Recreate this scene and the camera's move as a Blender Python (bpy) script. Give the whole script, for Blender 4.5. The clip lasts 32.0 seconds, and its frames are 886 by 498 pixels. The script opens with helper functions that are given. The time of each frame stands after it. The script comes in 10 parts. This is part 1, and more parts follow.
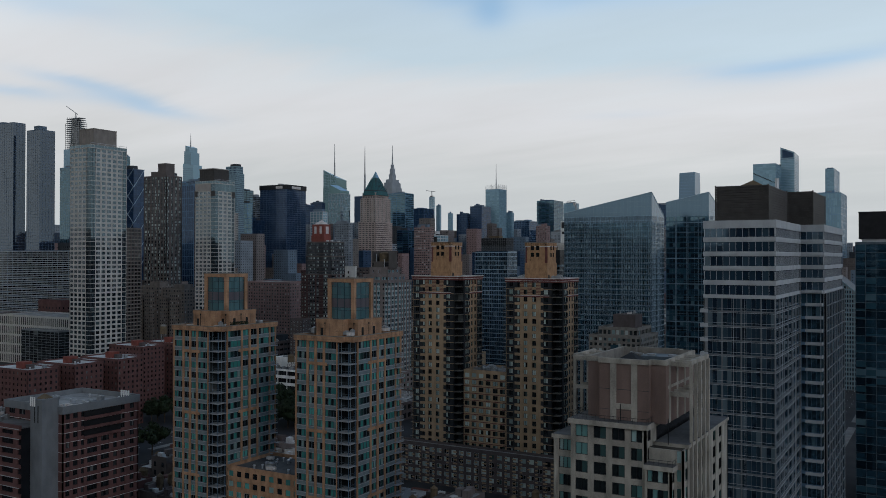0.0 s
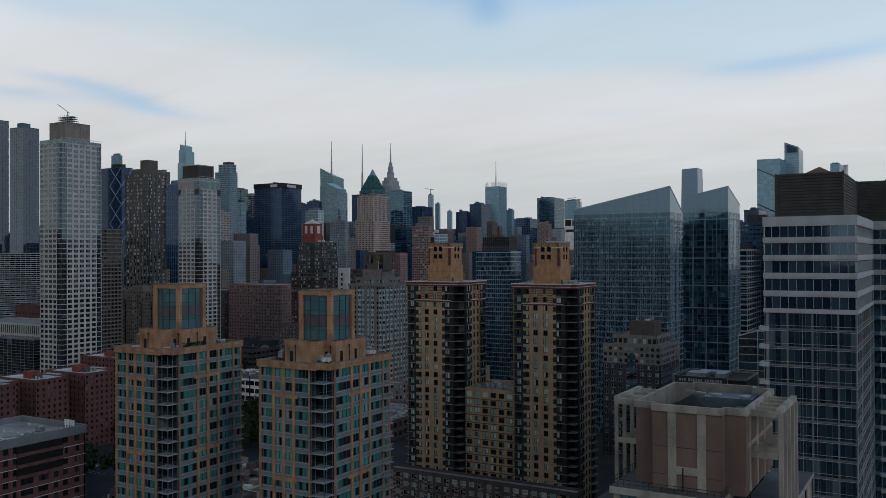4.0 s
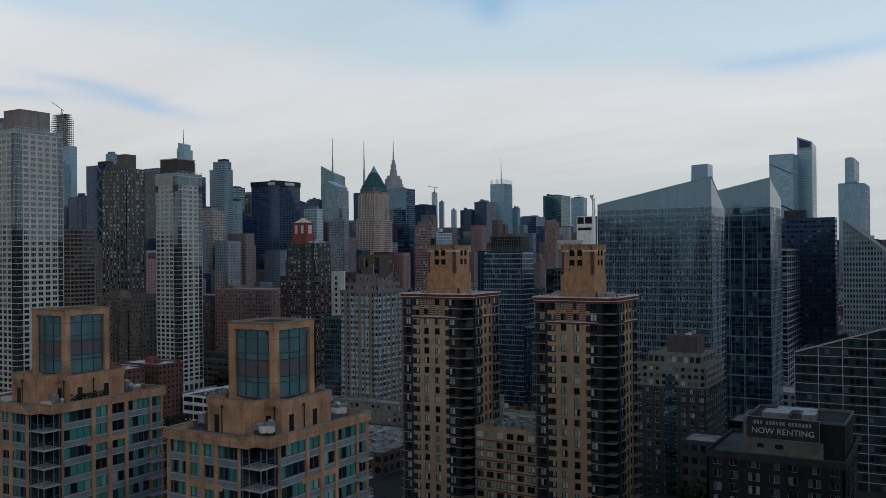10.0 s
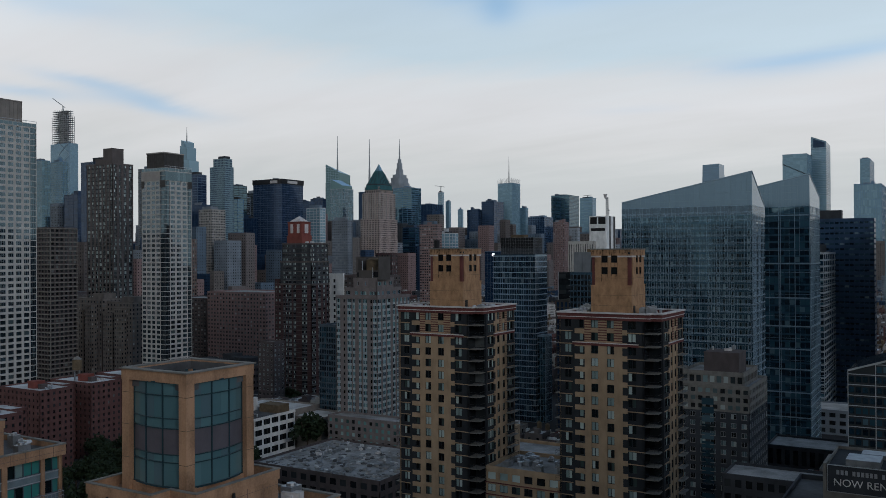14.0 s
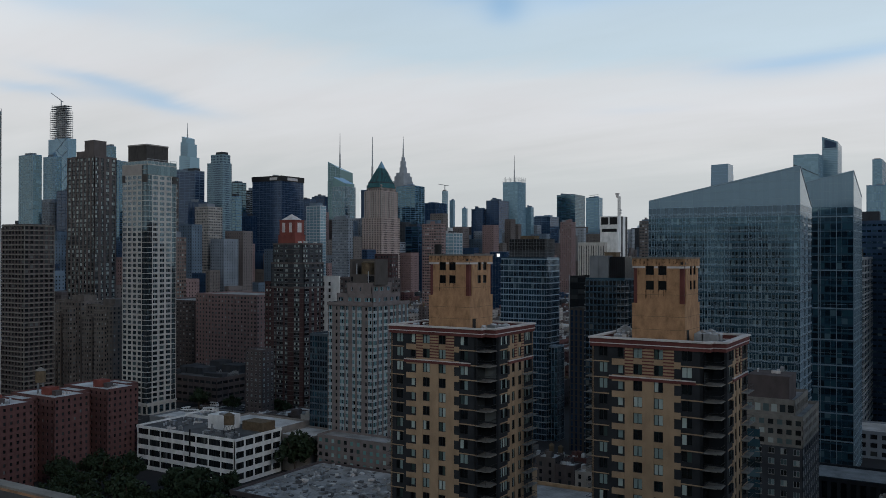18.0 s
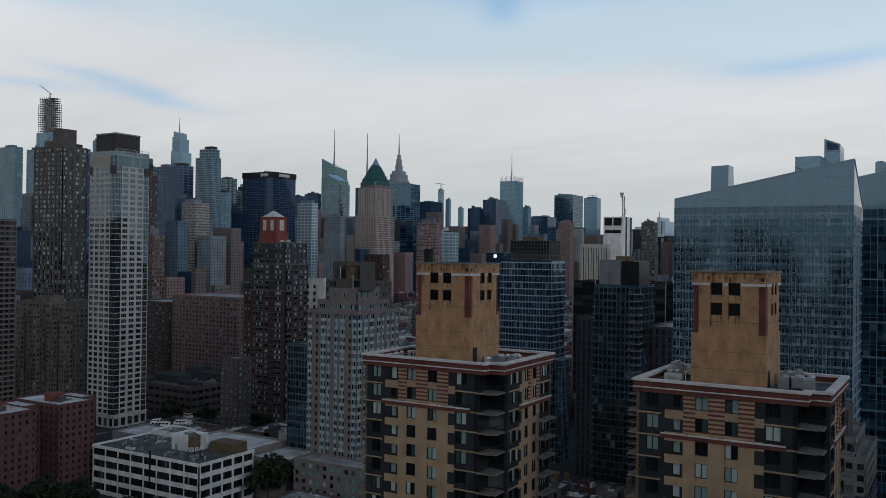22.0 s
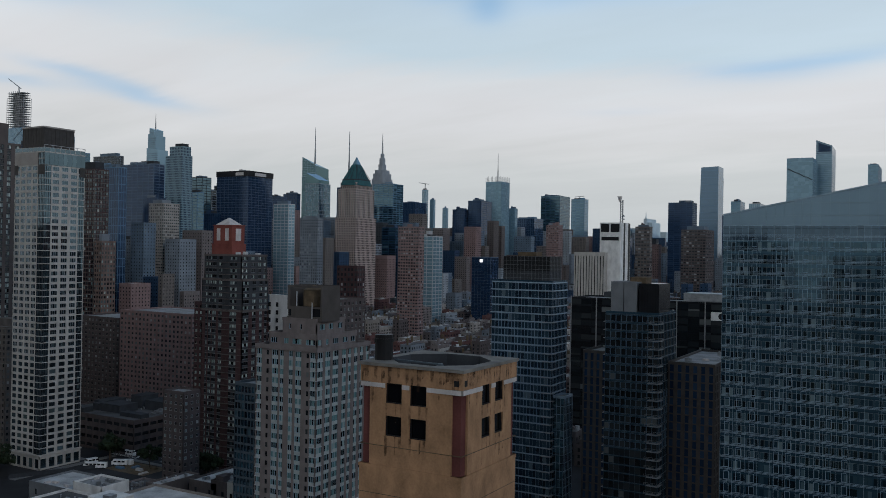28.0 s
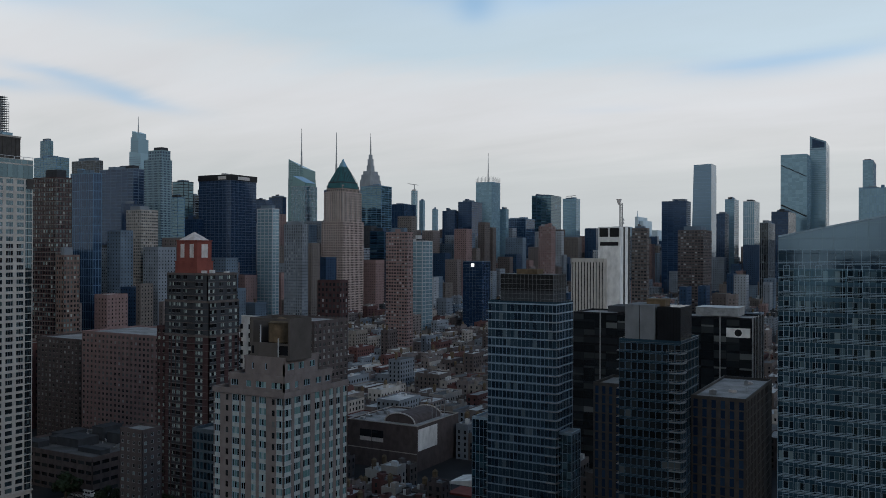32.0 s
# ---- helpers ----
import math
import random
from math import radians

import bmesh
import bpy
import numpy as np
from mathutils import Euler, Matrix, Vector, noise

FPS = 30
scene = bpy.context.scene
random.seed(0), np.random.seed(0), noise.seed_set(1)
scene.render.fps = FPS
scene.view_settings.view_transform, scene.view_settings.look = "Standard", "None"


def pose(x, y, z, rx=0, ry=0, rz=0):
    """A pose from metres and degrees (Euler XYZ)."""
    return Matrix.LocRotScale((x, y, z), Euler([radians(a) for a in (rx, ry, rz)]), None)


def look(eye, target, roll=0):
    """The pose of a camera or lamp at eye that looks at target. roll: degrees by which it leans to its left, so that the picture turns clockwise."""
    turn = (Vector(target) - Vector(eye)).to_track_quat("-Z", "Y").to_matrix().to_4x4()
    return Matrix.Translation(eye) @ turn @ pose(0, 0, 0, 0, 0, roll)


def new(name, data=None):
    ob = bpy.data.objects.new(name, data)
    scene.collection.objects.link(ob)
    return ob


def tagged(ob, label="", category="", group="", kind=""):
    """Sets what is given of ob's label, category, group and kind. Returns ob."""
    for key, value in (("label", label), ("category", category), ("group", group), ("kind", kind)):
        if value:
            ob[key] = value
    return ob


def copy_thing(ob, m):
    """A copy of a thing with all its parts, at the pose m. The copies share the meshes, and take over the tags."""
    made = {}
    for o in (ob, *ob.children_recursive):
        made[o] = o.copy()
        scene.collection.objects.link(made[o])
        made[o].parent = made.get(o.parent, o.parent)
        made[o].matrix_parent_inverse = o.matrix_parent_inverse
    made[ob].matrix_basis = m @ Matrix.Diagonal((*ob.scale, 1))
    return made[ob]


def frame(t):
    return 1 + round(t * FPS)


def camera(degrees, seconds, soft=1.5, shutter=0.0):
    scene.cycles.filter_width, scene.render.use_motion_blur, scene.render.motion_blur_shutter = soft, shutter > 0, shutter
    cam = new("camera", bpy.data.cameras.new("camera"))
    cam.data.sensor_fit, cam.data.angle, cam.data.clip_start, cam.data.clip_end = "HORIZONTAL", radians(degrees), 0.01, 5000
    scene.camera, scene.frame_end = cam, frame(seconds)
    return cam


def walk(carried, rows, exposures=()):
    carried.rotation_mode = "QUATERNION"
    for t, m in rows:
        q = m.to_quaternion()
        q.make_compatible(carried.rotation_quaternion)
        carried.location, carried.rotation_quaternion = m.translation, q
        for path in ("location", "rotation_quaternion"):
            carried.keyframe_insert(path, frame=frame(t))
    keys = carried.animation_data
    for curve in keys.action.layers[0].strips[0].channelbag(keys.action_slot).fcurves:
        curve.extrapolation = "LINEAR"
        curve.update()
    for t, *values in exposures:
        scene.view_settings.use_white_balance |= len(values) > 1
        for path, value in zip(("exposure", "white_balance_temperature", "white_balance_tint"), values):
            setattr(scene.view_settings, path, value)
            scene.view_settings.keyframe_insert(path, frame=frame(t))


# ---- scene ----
cam = camera(53.76, 32.0, soft=0.8)


def shot(x, y, z, yaw, pitch, roll):
    """A camera pose from its place and its yaw, pitch and roll in degrees."""
    return pose(x, y, z, 90 + pitch, 0, yaw) @ pose(0, 0, 0, 0, 0, roll)


PATH = [
    (0, shot(96.91, -56.32, 90.12, 30.210, 0.520, 0.082)),
    (1, shot(91.80, -47.23, 90.57, 30.195, 0.501, -0.043)),
    (2, shot(86.68, -38.16, 91.00, 30.180, 0.468, -0.133)),
    (3, shot(81.57, -29.12, 91.42, 30.179, 0.437, -0.200)),
    (3.5, shot(79.02, -24.62, 91.62, 30.178, 0.419, -0.241)),
    (5.5, shot(68.83, -6.78, 92.33, 30.179, 0.376, -0.373)),
    (6, shot(66.29, -2.35, 92.49, 30.193, 0.364, -0.411)),
    (7, shot(61.19, 6.51, 92.80, 30.247, 0.343, -0.439)),
    (8, shot(56.08, 15.37, 93.11, 30.288, 0.325, -0.474)),
    (9, shot(50.96, 24.27, 93.43, 30.365, 0.327, -0.511)),
    (10, shot(45.82, 33.19, 93.75, 30.458, 0.322, -0.550)),
    (11, shot(40.67, 42.14, 94.07, 30.546, 0.316, -0.502)),
    (12, shot(35.49, 51.09, 94.37, 30.672, 0.316, -0.445)),
    (13, shot(30.30, 60.05, 94.66, 30.779, 0.313, -0.361)),
    (14, shot(25.10, 69.00, 94.96, 30.882, 0.319, -0.306)),
    (14.5, shot(22.50, 73.46, 95.12, 30.929, 0.309, -0.283)),
    (16.5, shot(12.09, 91.13, 95.91, 31.077, 0.281, -0.080)),
    (17, shot(9.49, 95.50, 96.15, 31.100, 0.272, -0.009)),
    (18, shot(4.29, 104.24, 96.63, 31.126, 0.259, 0.092)),
    (19, shot(-0.92, 113.01, 97.08, 31.103, 0.234, 0.272)),
    (20, shot(-6.15, 121.89, 97.43, 31.045, 0.219, 0.408)),
    (21, shot(-11.42, 130.91, 97.66, 30.946, 0.215, 0.547)),
    (22, shot(-16.71, 140.05, 97.89, 30.836, 0.215, 0.686)),
    (23, shot(-22.02, 149.28, 98.29, 30.701, 0.205, 0.794)),
    (24, shot(-27.34, 158.56, 99.03, 30.545, 0.195, 0.951)),
    (25, shot(-32.67, 167.85, 100.20, 30.361, 0.191, 1.050)),
    (25.5, shot(-35.33, 172.49, 100.93, 30.269, 0.187, 1.051)),
    (27.5, shot(-45.84, 190.93, 104.39, 29.901, 0.172, 0.983)),
    (28, shot(-48.42, 195.49, 105.29, 29.811, 0.174, 0.949)),
    (29, shot(-53.51, 204.53, 107.05, 29.627, 0.135, 0.846)),
    (30, shot(-58.53, 213.50, 108.76, 29.477, 0.144, 0.648)),
    (31, shot(-63.49, 222.41, 110.43, 29.319, 0.148, 0.420)),
    (32, shot(-68.42, 231.30, 112.09, 29.176, 0.146, 0.240)),
]
walk(cam, PATH)

# ---- sky and sun ----
# x runs west, y runs south, z up; the street grid lies along the axes
SUN_EL, SUN_AZ = 22.0, 62.0
world = bpy.data.worlds.new("evening_sky")
scene.world = world
world.use_nodes = True
wn, wl = world.node_tree.nodes, world.node_tree.links
for n in list(wn):
    wn.remove(n)


def wnode(kind, **kw):
    n = wn.new(kind)
    for key, value in kw.items():
        n.inputs[key].default_value = value
    return n


def wmath(op, a, b=None, c=None, clamp=False):
    n = wn.new("ShaderNodeMath")
    n.operation, n.use_clamp = op, clamp
    for i, v in enumerate((a, b, c)):
        if v is None:
            continue
        if isinstance(v, (int, float)):
            n.inputs[i].default_value = v
        else:
            wl.new(v, n.inputs[i])
    return n.outputs[0]


sky = wn.new("ShaderNodeTexSky")
sky.sky_type, sky.sun_disc = "NISHITA", False
sky.sun_elevation, sky.sun_rotation = radians(SUN_EL), radians(SUN_AZ)
sky.altitude, sky.air_density, sky.dust_density = 90, 1.0, 1.5
tc = wn.new("ShaderNodeTexCoord")
sep = wn.new("ShaderNodeSeparateXYZ")
wl.new(tc.outputs["Generated"], sep.inputs[0])
up = wmath("MAXIMUM", sep.outputs[2], 0.0)
den = wmath("ADD", up, 0.16)
comb = wn.new("ShaderNodeCombineXYZ")
wl.new(wmath("DIVIDE", sep.outputs[0], den), comb.inputs[0])
wl.new(wmath("DIVIDE", sep.outputs[1], den), comb.inputs[1])
turn = wn.new("ShaderNodeMapping")
turn.inputs["Rotation"].default_value = (0, 0, radians(24))
turn.inputs["Scale"].default_value = (0.42, 1.25, 1)
wl.new(comb.outputs[0], turn.inputs[0])
big = wnode("ShaderNodeTexNoise", Scale=0.8, Detail=4.0, Roughness=0.5, Distortion=0.35)
wl.new(turn.outputs[0], big.inputs["Vector"])
fine = wnode("ShaderNodeTexNoise", Scale=3.0, Detail=5.0, Roughness=0.55, Distortion=0.3)
wl.new(turn.outputs[0], fine.inputs["Vector"])
cloud = wmath("ADD", big.outputs["Fac"], wmath("MULTIPLY", wmath("SUBTRACT", fine.outputs["Fac"], 0.5), 0.35))
# heading of the street canyon's end; azimuth and elevation round it
HEAD = radians(29.7)
side = wmath("ADD", wmath("MULTIPLY", sep.outputs[0], math.cos(HEAD)), wmath("MULTIPLY", sep.outputs[1], math.sin(HEAD)))
ahead = wmath("ADD", wmath("MULTIPLY", sep.outputs[0], -math.sin(HEAD)), wmath("MULTIPLY", sep.outputs[1], math.cos(HEAD)))
azim = wmath("ARCTAN2", side, ahead)
elev = wmath("ARCSINE", sep.outputs[2])
wisp = wmath("SUBTRACT", fine.outputs["Fac"], 0.5)


def gap(az0, el0, sa, se, tilt, force):
    """A soft blue gap between the clouds."""
    da = wmath("SUBTRACT", azim, az0)
    de = wmath("SUBTRACT", wmath("SUBTRACT", elev, el0), wmath("MULTIPLY", da, tilt))
    de = wmath("ADD", de, wmath("MULTIPLY", wisp, 0.024))
    da = wmath("ADD", wmath("DIVIDE", da, sa), wmath("MULTIPLY", wisp, 0.9))
    de = wmath("DIVIDE", de, se)
    q = wmath("ADD", wmath("MULTIPLY", da, da), wmath("MULTIPLY", de, de))
    return wmath("MULTIPLY", wmath("EXPONENT", wmath("MULTIPLY", q, -1.0)), force)


ramp = wn.new("ShaderNodeValToRGB")
ramp.color_ramp.elements[0].position, ramp.color_ramp.elements[0].color = 0.38, (1, 1, 1, 1)
ramp.color_ramp.elements[1].position, ramp.color_ramp.elements[1].color = 0.62, (0, 0, 0, 1)
wl.new(cloud, ramp.inputs[0])
# closed cloud low over the horizon, thinner higher up
high = wmath("MULTIPLY_ADD", up, 4.0, -0.98, clamp=True)
blue_part = wmath("MULTIPLY", ramp.outputs[0], wmath("MULTIPLY", high, 1.0))
for args in ((-0.345, 0.163, 0.062, 0.0085, -0.14, 0.66), (-0.405, 0.181, 0.050, 0.0065, -0.15, 0.50), (-0.465, 0.168, 0.045, 0.006, -0.05, 0.45), (0.345, 0.198, 0.080, 0.0125, 0.0, 0.62), (0.43, 0.208, 0.07, 0.008, 0.06, 0.5),
             (0.046, 0.276, 0.026, 0.019, 0.0, 0.85), (0.00, 0.292, 0.05, 0.012, 0.0, 0.5), (0.15, 0.292, 0.06, 0.012, 0.0, 0.4), (-0.43, 0.262, 0.08, 0.018, -0.1, 0.35), (0.20, 0.160, 0.05, 0.005, 0.0, 0.12)):
    blue_part = wmath("ADD", blue_part, gap(*args))
mask = wmath("SUBTRACT", 1.0, blue_part, clamp=True)
nish = wn.new("ShaderNodeVectorMath")
nish.operation = "MULTIPLY_ADD"
nish.inputs[1].default_value = (0.03, 0.03, 0.03)
nish.inputs[2].default_value = (0.28, 0.44, 0.62)
wl.new(sky.outputs[0], nish.inputs[0])
tint = wn.new("ShaderNodeValToRGB")
e = tint.color_ramp.elements
e[0].position, e[0].color = 0.0, (0.535, 0.57, 0.59, 1)
e[1].position, e[1].color = 0.42, (0.29, 0.53, 0.97, 1)
for at, col in ((0.085, (0.575, 0.604, 0.615)), (0.118, (0.64, 0.655, 0.668)), (0.16, (0.68, 0.695, 0.722)), (0.188, (0.665, 0.70, 0.735)), (0.218, (0.54, 0.658, 0.745)), (0.26, (0.54, 0.66, 0.76)), (0.31, (0.44, 0.62, 0.83))):
    e.new(at).color = (*col, 1)
# the white bank climbs to the east, with ragged edges
lift = wmath("MULTIPLY", wmath("MINIMUM", azim, 0.0), wmath("MULTIPLY_ADD", up, 1.0, -0.10, clamp=True))
band_at = wmath("ADD", wmath("ADD", up, wmath("MULTIPLY", lift, 0.95)), wmath("MULTIPLY", wisp, 0.06))
wl.new(band_at, tint.inputs[0])
mix = wn.new("ShaderNodeMix")
mix.data_type = "RGBA"
wl.new(mask, mix.inputs[0])
wl.new(nish.outputs[0], mix.inputs[6])
wl.new(tint.outputs[0], mix.inputs[7])
bg = wn.new("ShaderNodeBackground")
lum = wn.new("ShaderNodeVectorMath")
lum.operation = "SCALE"
wl.new(mix.outputs[2], lum.inputs[0])
wl.new(wmath("MULTIPLY_ADD", cloud, 0.30, 0.86), lum.inputs["Scale"])
wl.new(lum.outputs[0], bg.inputs[0])
# the evening sky grows dim towards the zenith
wl.new(wmath("MAXIMUM", wmath("MULTIPLY_ADD", wmath("SUBTRACT", up, 0.28, clamp=True), -1.6, 1.0), 0.36), bg.inputs[1])
out = wn.new("ShaderNodeOutputWorld")
wl.new(bg.outputs[0], out.inputs[0])

sun = new("sun", bpy.data.lights.new("sun", "SUN"))
sun.data.energy, sun.data.angle, sun.data.color = 0.4, radians(14), (1.0, 0.97, 0.93)
az, el = radians(SUN_AZ), radians(SUN_EL)
sun.matrix_world = look((0, 0, 400), (-100 * math.sin(az), 100 * math.cos(az), 400 - 100 * math.tan(el)))

# ---- materials ----
MATS = {}


def mat(name, col, rough=0.8, var=0.25, scale=0.35, fine=6.0, metal=0.0, streak=0.0, bump=0.15, col2=None, obj=0.0, spec=0.18):
    """A weathered surface: base colour varied at two scales, with rain streaks and a fine relief."""
    if name in MATS:
        return MATS[name]
    m = bpy.data.materials.new(name)
    m.use_nodes = True
    nt = m.node_tree
    b = nt.nodes["Principled BSDF"]
    b.inputs["Roughness"].default_value, b.inputs["Metallic"].default_value = rough, metal
    b.inputs["Specular IOR Level"].default_value = spec
    co = nt.nodes.new("ShaderNodeTexCoord")
    n1 = nt.nodes.new("ShaderNodeTexNoise")
    n1.inputs["Scale"].default_value, n1.inputs["Detail"].default_value = scale, 4
    mp = nt.nodes.new("ShaderNodeMapping")
    mp.inputs["Scale"].default_value = (1, 1, 1 - 0.85 * streak)
    nt.links.new(co.outputs["Object"], mp.inputs[0])
    nt.links.new(mp.outputs[0], n1.inputs["Vector"])
    n2 = nt.nodes.new("ShaderNodeTexNoise")
    n2.inputs["Scale"].default_value, n2.inputs["Detail"].default_value = fine, 3
    nt.links.new(co.outputs["Object"], n2.inputs["Vector"])
    ad = nt.nodes.new("ShaderNodeMath")
    ad.operation = "MULTIPLY_ADD"
    ad.inputs[1].default_value = 0.35
    nt.links.new(n2.outputs["Fac"], ad.inputs[0])
    nt.links.new(n1.outputs["Fac"], ad.inputs[2])
    src = ad.outputs[0]
    if obj:
        oi = nt.nodes.new("ShaderNodeObjectInfo")
        a2 = nt.nodes.new("ShaderNodeMath")
        a2.operation = "MULTIPLY_ADD"
        a2.inputs[1].default_value = obj
        nt.links.new(oi.outputs["Random"], a2.inputs[0])
        nt.links.new(src, a2.inputs[2])
        src = a2.outputs[0]
    rp = nt.nodes.new("ShaderNodeValToRGB")
    c2 = col2 or [c * (1 - var) for c in col]
    rp.color_ramp.elements[0].position, rp.color_ramp.elements[0].color = 0.42, (*c2, 1)
    rp.color_ramp.elements[1].position = 0.85 + obj * 0.6
    rp.color_ramp.elements[1].color = (*[min(0.9, c * (1 + var * 0.5)) for c in col], 1)
    nt.links.new(src, rp.inputs[0])
    nt.links.new(rp.outputs[0], b.inputs["Base Color"])
    if bump:
        bp = nt.nodes.new("ShaderNodeBump")
        bp.inputs["Strength"].default_value, bp.inputs["Distance"].default_value = bump, 0.05
        nt.links.new(n2.outputs["Fac"], bp.inputs["Height"])
        nt.links.new(bp.outputs[0], b.inputs["Normal"])
    MATS[name] = m
    return m


def pane_mat(name, stops, rough=0.06, ior=1.7, tint=(0.80, 0.92, 1.0)):
    """Window glass seen from outside: each pane differs by the blinds, curtains or dark room behind it."""
    if name in MATS:
        return MATS[name]
    m = bpy.data.materials.new(name)
    m.use_nodes = True
    nt = m.node_tree
    b = nt.nodes["Principled BSDF"]
    b.inputs["Roughness"].default_value = rough
    b.inputs["IOR"].default_value = ior
    b.inputs["Specular Tint"].default_value = (*tint, 1)
    oi = nt.nodes.new("ShaderNodeObjectInfo")
    ge = nt.nodes.new("ShaderNodeNewGeometry")
    ad = nt.nodes.new("ShaderNodeMath")
    ad.operation = "ADD"
    nt.links.new(oi.outputs["Random"], ad.inputs[0])
    nt.links.new(ge.outputs["Random Per Island"], ad.inputs[1])
    fr = nt.nodes.new("ShaderNodeMath")
    fr.operation = "FRACT"
    nt.links.new(ad.outputs[0], fr.inputs[0])
    rp = nt.nodes.new("ShaderNodeValToRGB")
    rp.color_ramp.interpolation = "CONSTANT"
    els = rp.color_ramp.elements
    while len(els) < len(stops):
        els.new(0.5)
    for k, (pos, col) in enumerate(stops):
        els[k].position, els[k].color = pos, (*col, 1)
    nt.links.new(fr.outputs[0], rp.inputs[0])
    nt.links.new(rp.outputs[0], b.inputs["Base Color"])
    # slight waviness, so that panes mirror the sky unevenly
    co = nt.nodes.new("ShaderNodeTexCoord")
    n = nt.nodes.new("ShaderNodeTexNoise")
    n.inputs["Scale"].default_value = 0.4
    nt.links.new(co.outputs["Object"], n.inputs["Vector"])
    bp = nt.nodes.new("ShaderNodeBump")
    bp.inputs["Strength"].default_value, bp.inputs["Distance"].default_value = 0.12, 0.05
    nt.links.new(n.outputs["Fac"], bp.inputs["Height"])
    nt.links.new(bp.outputs[0], b.inputs["Normal"])
    MATS[name] = m
    return m


